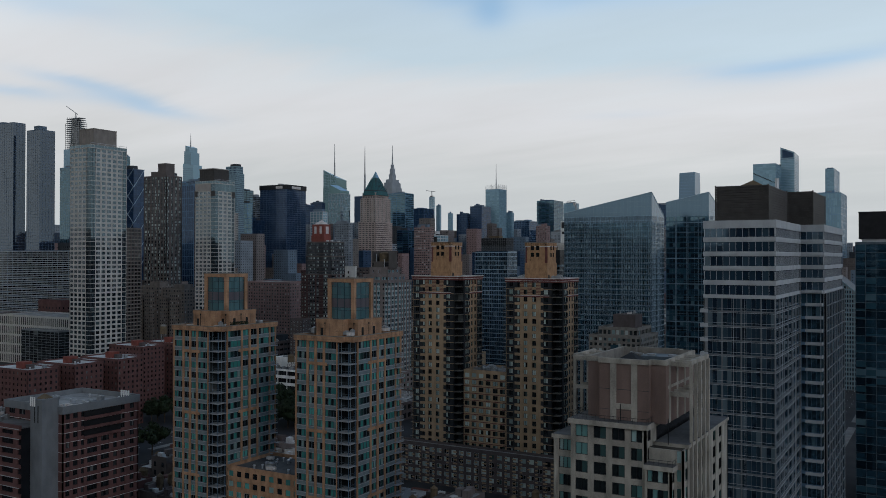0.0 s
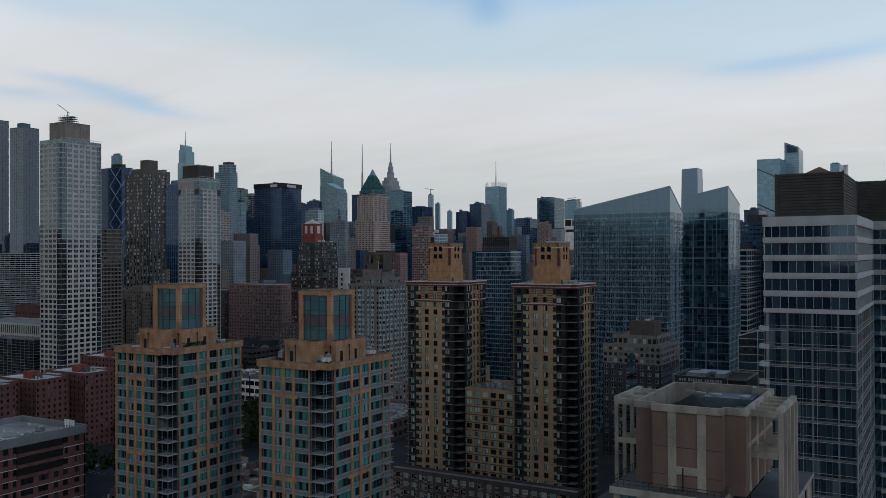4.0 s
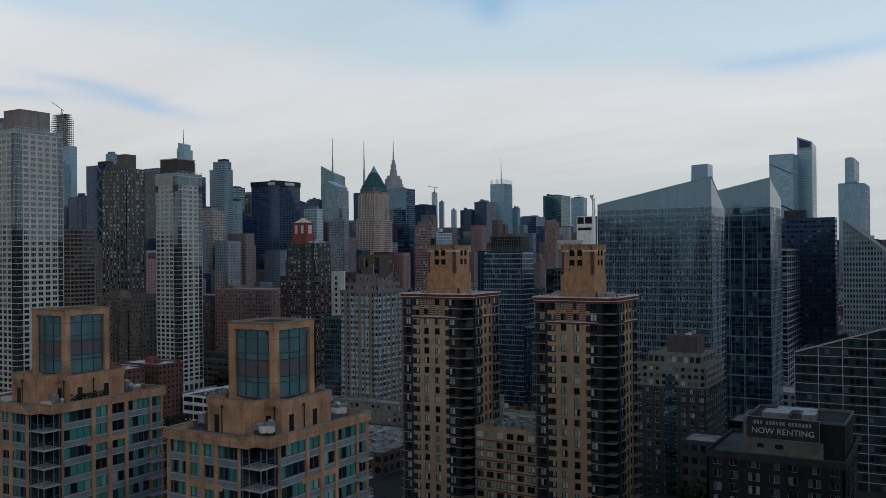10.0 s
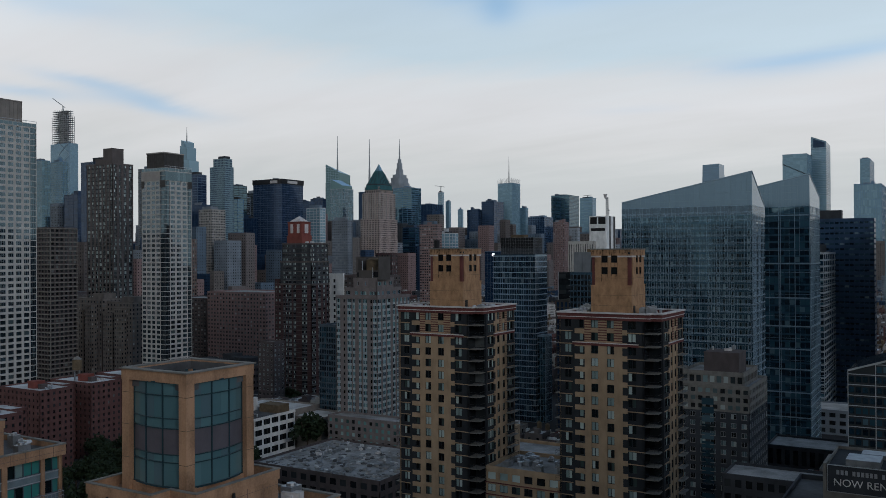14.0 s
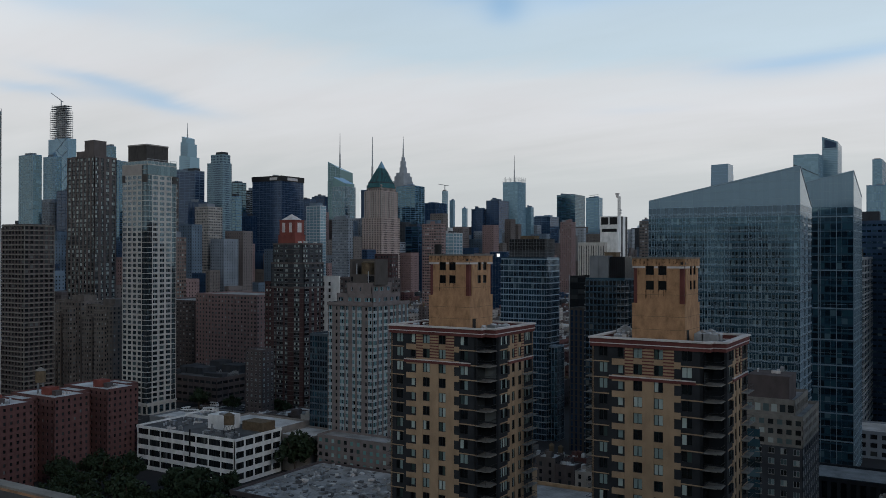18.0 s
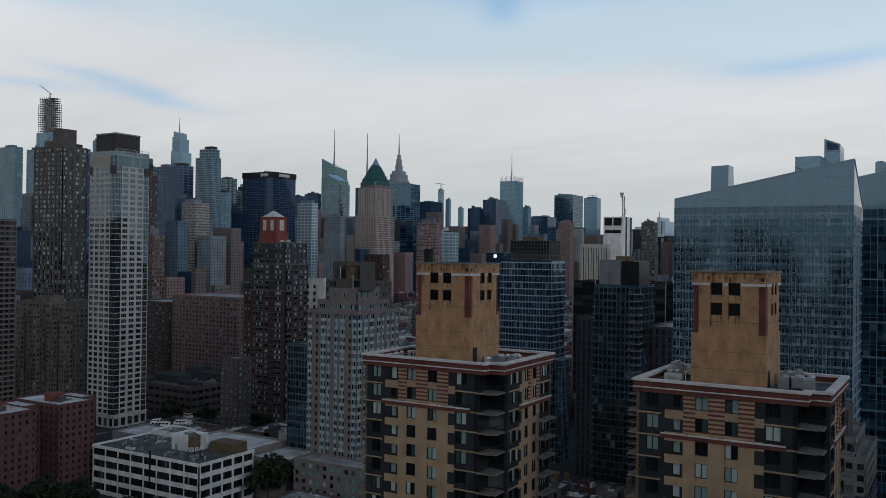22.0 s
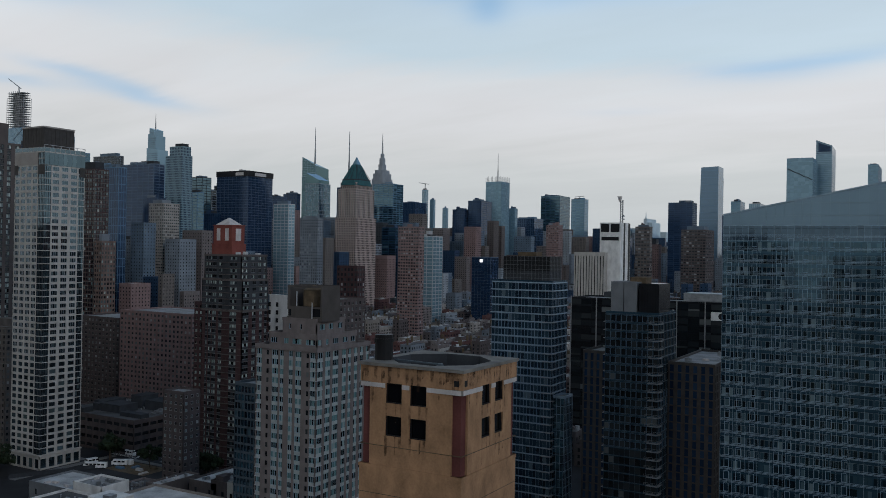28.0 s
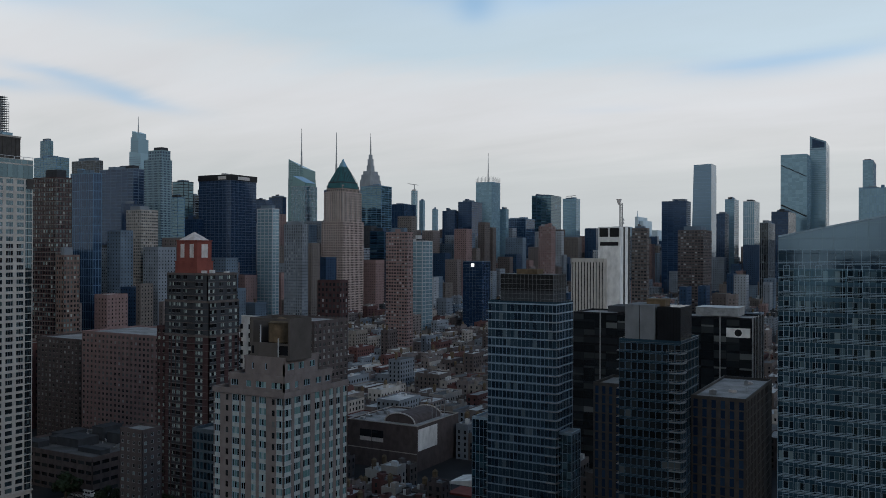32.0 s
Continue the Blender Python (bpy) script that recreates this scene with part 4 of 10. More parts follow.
tw_a = lantern_tower(-90, 116)
tw_b = copy_thing(tw_a, pose(-47.1, 116.7, -0.8))
hd = MB()
rh_ = random.Random(12)
for k in range(260):
    p = Vector((rh_.uniform(-0.7, 0.7), rh_.uniform(-3.2, 3.2), rh_.uniform(0.5, 1.6)))
    q, r_ = Vector((rh_.gauss(0, 1), rh_.gauss(0, 1), rh_.gauss(0, 1))).normalized() * 0.22, Vector((rh_.gauss(0, 1), rh_.gauss(0, 1), rh_.gauss(0, 1))).normalized() * 0.18
    hd.quad(tuple(p - q), tuple(p + r_), tuple(p + q), tuple(p - r_))
hedge = thing("roof_hedge", -90 + 16.0, 116 + 9.0, 70.5, "dark green hedge in a long roof planter", "hedge")
part("planter", MB().box(-0.6, -3.3, 0, 0.6, 3.3, 0.6), M["black_metal"], hedge)
part("foliage", hd, M["leaf"], hedge)
for n, ox in enumerate((-90, -46.8)):
    roof_clutter(ox + 1.6, 116 + 11, 70.5, 1.6, 14, 4, 10 + n, 1.8)
    roof_clutter(ox + 9, 116 + 20.5, 70.5, 10, 2.5, 6, 20 + n, 1.6)
    roof_clutter(ox + 13.5, 116 + 5.0, 70.5, 2.0, 1.0, 4, 30 + n, 1.0)
tower("link_building", "low orange and glass wing between the lantern towers", -72.6, -47.2, 119, 137, 33, M["orange"], G["teal"], "building", roof="roof_dark", floor_h=2.75, bay=2.9, single=("alu", "teal", 2, 90, "n"))
roof_clutter(-60, 128, 33, 20, 13, 18, 41, 2.2)


# ---- twin tan towers ----
def tan_tower(x, y):
    th = thing("apartment_tower", x, y, 0, "tan and charcoal brick apartment tower with windowed roof house", "apartment tower", "twin tan towers")
    th["o"] = (x, y, 0)
    W, D, H, nf = 22.6, 18.0, 81.0, 29
    fh = H / nf
    cn, cw = 3.2, 3.4
    plan = [(0.4, 0.4), (W - cn, 0.4), (W - cn, cw), (W - 0.4, cw), (W - 0.4, D - 0.4), (0.4, D - 0.4)]
    part("core", MB().prism(plan, 0, H), M["dark_brick"], th)
    nN = [(1.3, 2.9, 2), (4.7, 5.7, 1), (7.5, 9.1, 2), (11.1, 12.7, 2), (15.8, 17.6, 2)]
    zones = [(0.0, 6.0, "dark_brick"), (6.0, 14.6, "tan"), (14.6, W - cn, "dark_brick")]
    for a, b, m in zones:
        inside = [(u - a, v - a, k) for u, v, k in nN if a <= u < b]
        bays(th, (a, b, 0, D), "n", 0, H, nf, inside, m, m, "black_metal", "pale", sill=0.3, head=0.12)
    wz = [(0.0, 4.2, "dark_brick"), (4.2, 10.4, "tan"), (10.4, D - cw, "dark_brick")]
    nW = [(0.5, 3.6, 3), (5.2, 6.5, 2), (8.0, 9.3, 2), (10.9, 13.7, 3)]
    for a, b, m in wz:
        inside = [(u - a, v - a, k) for u, v, k in nW if a <= u < b]
        bays(th, (0, W, cw + a, cw + b), "w", 0, H, nf, inside, m, m, "black_metal", "pale", sill=0.3, head=0.12)
    bays(th, (0, W, 0, D), "e", 0, H, nf, [(1, 3, 2), (5, 7, 2), (9, 11, 2), (14, 16, 2)], "tan", "tan", "alu", "pale", single=False)
    bays(th, (0, W, 0, D), "s", 0, H, nf, [(1, 3, 2), (5, 7, 2), (9, 11, 2), (14, 16, 2), (19, 21, 2)], "tan", "tan", "alu", "pale", single=False)
    # tan courses across the charcoal parts
    tc_ = MB()
    for i in range(1, nf):
        z = i * fh
        tc_.box(-0.03, -0.03, z - 0.08, 3.2, 0.3, z + 0.1, True).box(3.7, -0.06, z - 0.5, 6.0, 0.3, z + 0.6, True)
        tc_.box(14.6, -0.06, z - 0.5, 15.7, 0.3, z + 0.6, True).box(15.7, -0.04, z - 0.1, W - cn, 0.3, z + 0.1, True)
        tc_.box(W - 0.3, cw + 10.4, z - 0.1, W + 0.05, D, z + 0.12, True).box(W - 0.3, cw, z - 0.1, W + 0.04, cw + 3.5, z + 0.1, True).box(W - 0.3, cw + 3.5, z - 0.5, W + 0.06, cw + 4.2, z + 0.6, True)
    part("brick_course", tc_, M["tan"], th, kind="stuff")
    # maroon stripes and bands under the cornice
    rs = MB()
    for i in (nf - 2, nf - 1):
        for k in range(5):
            z = i * fh + 0.3 + k * fh / 5
            rs.box(5.9, -0.05, z, 7.5, 0.1, z + 0.22, True).box(9.1, -0.05, z, 11.1, 0.1, z + 0.22, True).box(12.7, -0.05, z, 14.6, 0.1, z + 0.22, True)
            rs.box(W - 0.1, cw + 6.4, z, W + 0.05, cw + 7.4, z + 0.22, True).box(W - 0.1, cw + 9.3, z, W + 0.05, cw + 10.4, z + 0.22, True)
    z = (nf - 2) * fh
    rs.box(3.2, -0.14, z - 0.2, W - cn - 1.2, 0.1, z + 0.3, True)
    rs.box(W - 0.1, cw + 3.4, z - 0.2, W + 0.14, D, z + 0.3, True)
    part("maroon_stripe", rs, M["red_band"], th, kind="stuff")
    part("stone_line", MB().box(3.2, -0.18, z + 0.3, W - cn - 1.2, 0.1, z + 0.48, True), M["pale_stone"], th)
    part("stone_line", MB().box(W - 0.1, cw + 3.4, z + 0.3, W + 0.18, D, z + 0.48, True), M["pale_stone"], th)
    # recessed corner and balconies
    gl = MB()
    for i in range(nf):
        for a, b in (((W - cn + 0.02, 0.5), (W - cn + 0.02, cw)), ((W - cn, cw - 0.02), (W - 0.5, cw - 0.02))):
            gl.quad((*a, i * fh + 0.2), (*b, i * fh + 0.2), (*b, i * fh + fh - 0.4), (*a, i * fh + fh - 0.4))
    part("corner_glass", gl, G["dark"], th, kind="stuff")
    part("corner_pier", MB().box(W - 0.5, cw - 0.45, 0, W, cw + 0.02, H).box(W - cn - 0.5, 0, 0, W - cn, 0.5, H), M["dark_brick"], th)
    bm = MB().box(W - cn, 0.15, 0, W - 0.3, cw, 0.14, True).box(W - cn - 0.1, -0.2, 0, W - 1.0, 0.15, 0.14, True)
    bm.cur = 1
    railing(bm, [(W - cn - 0.05, -0.14), (W - 1.1, -0.14), (W - 0.4, 0.3), (W - 0.4, cw)], 0.14, 1.05, 1.6, 0.025)
    me = bm.mesh("balcony", [M["rim"], M["black_metal"]])
    b2 = MB().box(-1.3, 0.3, 0, 0, 5.2, 0.14, True)
    b2.cur = 1
    railing(b2, [(-0.02, 0.4), (-1.2, 0.4), (-1.2, 5.1), (-0.02, 5.1)], 0.14, 1.05, 1.6, 0.025)
    me2 = b2.mesh("balcony", [M["rim"], M["black_metal"]])
    b3 = MB().box(W, D - 5.0, 0, W + 1.3, D - 0.4, 0.14, True)
    b3.cur = 1
    railing(b3, [(W + 0.02, D - 4.9), (W + 1.2, D - 4.9), (W + 1.2, D - 0.5), (W + 0.02, D - 0.5)], 0.14, 1.05, 1.6, 0.025)
    me3 = b3.mesh("balcony", [M["rim"], M["black_metal"]])
    for i in range(2, nf):
        part("balcony", me, None, th, at=(0, 0, i * fh - 0.15))
        part("balcony", me2, None, th, at=(0, 0, i * fh - 0.15))
        if i < nf - 2:
            part("balcony", me3, None, th, at=(0, 0, i * fh - 0.15))
    # cornice in layers, following the stepped corner
    outer = [(0, 0), (W - cn + 1.0, 0), (W - cn + 1.0, 1.4), (W, 1.4), (W, D), (0, D)]
    part("roof", MB().prism(outer, H, H + 0.35), M["roof_dark"], th)
    for nm, m, za, zb, o in (("cornice", "red_band", -0.2, 0.35, 0.25), ("stone_line", "pale_stone", 0.35, 0.5, 0.38), ("cornice", "red_band", 0.5, 1.2, 0.3), ("coping", "pale_stone", 1.2, 1.5, 0.5)):
        part(nm, edge_band(outer, o, H + za, H + zb), M[m], th)
    # roof house with a stepped waist, brick reveals at the corners, windows and an octagonal well
    hx0, hx1, hy0, hy1, z1 = 5.4, 14.8, 5.6, 15.2, H + 15.35
    zm = H + 7.2
    house = part("roof_house", MB().box(hx0, hy0, H + 0.3, hx1, hy1, zm).box(hx0 + 0.3, hy0 + 0.3, zm, hx1 - 0.3, hy1 - 0.3, z1 - 3.6), M["stucco"], th, "tall tan stucco roof house with stained walls")
    part("waist", MB().box(hx0 - 0.05, hy0 - 0.05, zm - 0.25, hx1 + 0.05, hy1 + 0.05, zm, True), M["stucco"], house)
    for px, py in ((hx0 + 0.25, hy0 + 0.25), (hx1 - 1.15, hy0 + 0.25), (hx1 - 1.15, hy1 - 1.15), (hx0 + 0.25, hy1 - 1.15)):
        part("corner_reveal", MB().box(px - 0.03, py - 0.03, zm, px + 0.93, py + 0.93, z1 - 1.56), M["red_band"], house, "rust red brick corner")
    for px, py in ((hx0 - 0.02, hy0 - 0.02), (hx1 - 0.93, hy0 - 0.02), (hx1 - 0.93, hy1 - 0.93)):
        part("corner_block", MB().box(px, py, z1 - 1.95, px + 0.95, py + 0.95, z1 - 1.57, True), M["rim"], house, "grey concrete block over the red corner")
    part("vent_hole", MB().box(hx1 - 0.75, hy0 - 0.012, z1 - 1.3, hx1 - 0.3, hy0 + 0.1, z1 - 0.85).box(hx1 - 0.1, hy0 + 0.3, z1 - 1.3, hx1 + 0.012, hy0 + 0.75, z1 - 0.85), M["black_metal"], house)
    for side in "nwse":
        w, fm, ang = face_map(hx0, hx1, hy0, hy1, side)
        if side in "se":
            spans = [(0.95, w - 0.95, zm, z1 - 0.3)]
        else:
            ua, ub = (w * 0.34, w * 0.58) if side == "n" else (w * 0.42, w * 0.66)
            spans = [(p, q, zm, z1 - 1.55) for p, q in ((0.95, ua - 0.75), (ua + 0.75, ub - 0.75), (ub + 0.75, w - 0.95))]
            for u in (ua, ub):
                spans += [(u - 0.75, u + 0.75, zm, z1 - 5.75), (u - 0.75, u + 0.75, z1 - 4.15, z1 - 3.15)]
        for p, q, za, zb in spans:
            pl = MB()
            fbox(pl, fm, p, q, za, zb, 0.02, 0.4)
            part("wall_panel", pl, M["stucco"], house)
    # rust and soot running down from the coping and the window corners
    rs_ = random.Random(3)
    sn = MB()
    for side in "nw":
        w, fm, ang = face_map(hx0, hx1, hy0, hy1, side)
        us = (w * 0.34, w * 0.58) if side == "n" else (w * 0.42, w * 0.66)
        runs = [(rs_.uniform(0.1, w - 0.1), z1 - 0.25, rs_.uniform(0.3, 1.9), rs_.uniform(0.1, 0.4), -0.004) for k in range(34)]
        runs += [(u + e + rs_.uniform(-0.1, 0.1), zz, rs_.uniform(0.6, 2.3), rs_.uniform(0.1, 0.3), 0.012) for u in us for e in (-0.7, 0.7, 0.2) for zz in (z1 - 5.75, z1 - 3.15)]
        runs += [(rs_.uniform(1.0, w - 1.0), z1 - 1.96, rs_.uniform(0.4, 2.2), rs_.uniform(0.1, 0.3), 0.012) for k in range(12)]
        for u, zt, L, wd, dd in runs:
            if any(abs(u - q) < 0.9 for q in us) and dd > 0 and zt == z1 - 1.96:
                continue
            (ax, ay), (bx, by), (cx_, cy_) = fm(u - wd / 2, dd), fm(u + wd / 2, dd), fm(u, dd)
            sn.quad((ax, ay, zt), ((ax * 0.7 + cx_ * 0.3), (ay * 0.7 + cy_ * 0.3), zt - L), ((bx * 0.7 + cx_ * 0.3), (by * 0.7 + cy_ * 0.3), zt - L * rs_.uniform(0.6, 1.0)), (bx, by, zt))
    part("rust_stain", sn, stain, house, "brown rust stains running down the wall", kind="stuff")
    for side in "nw":
        w, fm, ang = face_map(hx0, hx1, hy0, hy1, side)
        us = (w * 0.34, w * 0.58) if side == "n" else (w * 0.42, w * 0.66)
        for ua, ub in ((0.1, us[0] - 0.8), (us[0] + 0.8, us[1] - 0.8), (us[1] + 0.8, w - 0.1)):
            ln = MB()
            fbox(ln, fm, ua, ub, z1 - 1.95, z1 - 1.6, -0.05, 0.3)
            part("stone_line", ln, M["pale_stone"], house)
    for side in "nw":
        w, fm, ang = face_map(hx0, hx1, hy0, hy1, side)
        for u in ((w * 0.34, w * 0.58) if side == "n" else (w * 0.42, w * 0.66)):
            for zz in (z1 - 5.75, z1 - 3.15):
                put_window(house, win(1.5, 1.6, "black_metal", "hollow", 1), fm, ang, u, zz, 0.16)
    oc = [((hx0 + hx1) / 2 + 4.25 * math.cos(radians(22.5 + 45 * i)), (hy0 + hy1) / 2 + 4.25 * math.sin(radians(22.5 + 45 * i))) for i in range(8)]
    top, pit = MB(), MB()
    cxm, cym = (hx0 + hx1) / 2, (hy0 + hy1) / 2
    ring8 = [((hx1 - 0.02) if abs(p[0] - cxm) > abs(p[1] - cym) and p[0] > cxm else (hx0 + 0.02) if abs(p[0] - cxm) > abs(p[1] - cym) else p[0],
              (hy1 - 0.02) if abs(p[1] - cym) >= abs(p[0] - cxm) and p[1] > cym else (hy0 + 0.02) if abs(p[1] - cym) >= abs(p[0] - cxm) else p[1]) for p in oc]
    for i in range(8):
        j = (i + 1) % 8
        a, b, c, d = oc[i], oc[j], ring8[j], ring8[i]
        top.quad((*d, z1), (*c, z1), (*b, z1), (*a, z1))
        pit.quad((*a, z1), (*b, z1), (*b, z1 - 1.5), (*a, z1 - 1.5))
        if i % 2 == 0:
            px = hx1 - 0.02 if ring8[i][0] + ring8[j][0] > 2 * cxm else hx0 + 0.02
            py = hy1 - 0.02 if ring8[i][1] + ring8[j][1] > 2 * cym else hy0 + 0.02
            top.quad((*ring8[i], z1), (px, py, z1), (*ring8[j], z1), (*ring8[i], z1))
    part("well_rim", top, M["rim"], house, "grey octagonal rim of an open roof well")
    rb = MB()
    ring(rb, hx0, hx1, hy0, hy1, z1 - 1.55, z1 - 0.25, 0.45)
    part("head_wall", rb, M["stucco"], house)
    # well wall colour is darkened to put in the shade of the pit
    part("well_wall", pit, M["dark_stone"], house, "inner wall of the roof well, dark to paint its shade")
    part("well_floor", MB().box(hx0 + 0.5, hy0 + 0.5, z1 - 3.6, hx1 - 0.5, hy1 - 0.5, z1 - 1.4), M["black_wall"], house, "dark felt floor of the roof well")
    fan = MB().cone(cxm, cym, z1 - 1.4, z1 - 0.35, 0.4, 0.2, 8)
    for i in range(26):
        q = 2 * math.pi * i / 26
        fan.beam((cxm, cym, z1 - 0.45), (cxm + 2.6 * math.cos(q), cym + 2.6 * math.sin(q), z1 - 1.35), 0.07)
    fan.beam((cxm - 3.9, cym - 1.0, z1 - 0.2), (cxm, cym, z1 - 0.4), 0.12)
    fan.beam((cxm + 3.9, cym + 0.6, z1 - 1.2), (cxm, cym, z1 - 0.5), 0.1)
    part("fan", fan, M["panel"], house, "grey fan of spokes over a dark roof well")
    cpm = MB()
    ring(cpm, hx0 - 0.15, hx1 + 0.15, hy0 - 0.15, hy1 + 0.15, z1 - 0.25, z1 - 0.004, 0.5)
    part("coping", cpm, M["rim"], house, "grey concrete coping")
    jn = MB()
    for zz in (H + 2.6, H + 4.9, z1 - 6.6):
        ring(jn, hx0 - 0.015, hx1 + 0.015, hy0 - 0.015, hy1 + 0.015, zz, zz + 0.05, 0.1)
    part("joint", jn, M["wood"], house, kind="stuff")
    part("door", MB().box(hx1 - 0.05, hy0 + 1.2, H + 0.35, hx1 + 0.07, hy0 + 2.4, H + 2.6), M["black_metal"], house, "black metal roof door")
    part("ladder_hatch", MB().box(hx0 + 3.6, hy0 - 0.06, H + 0.6, hx0 + 5.0, hy0 + 0.05, H + 0.75), M["black_metal"], house)
    return th


tw_c = tan_tower(-94.6, 248)
tw_d = copy_thing(tw_c, pose(-52.8, 249.5, -0.4))
flue = MB().cone(0, 0, 0, 2.6, 0.75, 0.75, 14).cone(0, 0, 2.0, 2.3, 0.82, 0.82, 14)
fl = new("chimney_flue", flue.mesh("chimney_flue", M["black_metal"]))
fl.location = (-94.6 + 6.3, 248 + 7.6, 95.8)
tagged(fl, "short black metal flue on the roof house", "chimney")
for n, (ox, oy) in enumerate(((-94.6, 248), (-52.8, 249.5))):
    roof_clutter(ox + 2.7, oy + 9, 81.3, 3, 13, 8, 50 + n, 1.8)
    roof_clutter(ox + 18.6, oy + 9, 81.3, 4.5, 9, 9, 60 + n, 1.9)
    for k, (dx, dy) in enumerate(((4.6, 6.2), (4.9, 8.0), (5.0, 10.4))):
        db = MB().cone(0, 0, 0, 1.1, 0.05, 0.05, 6)
        db.cone(0, -0.1, 1.0, 1.25, 0.1, 0.42, 12)
        dish = new("satellite_dish", db.mesh("satellite_dish", M["white_paint"]))
        dish.location = (ox + dx, oy + dy, 81.35)
        tagged(dish, "small white satellite dish on a roof post", "satellite dish", "roof dishes")
t = tower("link_building", "tan brick wing with red courses between the tan towers", -71.8, -53.0, 250, 268, 44.5, M["tan"], G["pale"], "building", floor_h=2.85, bay=3.1, single=("black_metal", "pale", 2, 90, "n"), win_w=0.66, win_h=0.6, sill=0.22)
rc_ = MB()
for i in range(1, 16):
    rc_.box(-9.5, -9.06, i * 2.78 - 0.25, 9.5, -8.9, i * 2.78 + 0.02, True)
part("red_course", rc_, M["red_band"], t, "thin maroon brick courses", kind="stuff")
roof_clutter(-62, 259, 44.5, 14, 13, 16, 71, 2.6)
t = tower("link_building", "tan brick rear wing with small stair house", -88, -66, 274, 300, 40, M["tan"], G["home"], "building", floor_h=2.9, bay=3.4)
cap(t, -84, -78, 276, 281, 40, 49, M["tan"], "stair_house")
tower("podium", "dark brick podium with thin red courses", -100, -27, 242, 247.6, 15, M["brown_brick"], G["pale"], "podium", floor_h=3.0, bay=3.3, win_w=0.64, win_h=0.58, single=("alu", "pale", 2, 100, "n"))
pc_ = MB()
for i in range(10):
    for k in range(23):
        if k % 4 != 3 or i % 2:
            pc_.box(-100 + k * 3.174 - 0.55, 241.95, i * 1.5 + 0.1, -100 + k * 3.174 + 0.55 + 0.6 * (k % 4 == 1), 242.1, i * 1.5 + 0.62, True)
ob = new("brick_course", pc_.mesh("brick_course", M["tan"]))
tagged(ob, "short tan brick courses across the dark podium", "brickwork", kind="stuff")


def grid_lines(th, dims, z0, z1, fl, bay, m="mullion", bar=0.12, vbar=0.08, sides="nw", double=0.0, name="mullion_grid"):
    """Thin proud bars: one or two at each floor, uprights between them."""
    mb = MB()
    for s in sides:
        w, fm, ang = face_map(*dims, s)
        nf, nb = max(1, round((z1 - z0) / fl)), max(1, round(w / bay))
        for i in range(nf + 1):
            z = z0 + (z1 - z0) * i / nf
            fbox(mb, fm, 0, w, z - bar / 2, z + bar / 2, -0.07, 0.05)
            if double and i < nf:
                fbox(mb, fm, 0, w, z + double, z + double + bar * 0.7, -0.05, 0.05)
        for j in range(nb + 1):
            for off in ((-0.16 * bay, 0.16 * bay) if double else (0,)):
                u = min(max(w * j / nb + off, vbar / 2), w - vbar / 2)
                fbox(mb, fm, u - vbar / 2, u + vbar / 2, z0, z1, -0.045, 0.05)
    return part(name, mb, M[m], th, kind="stuff")


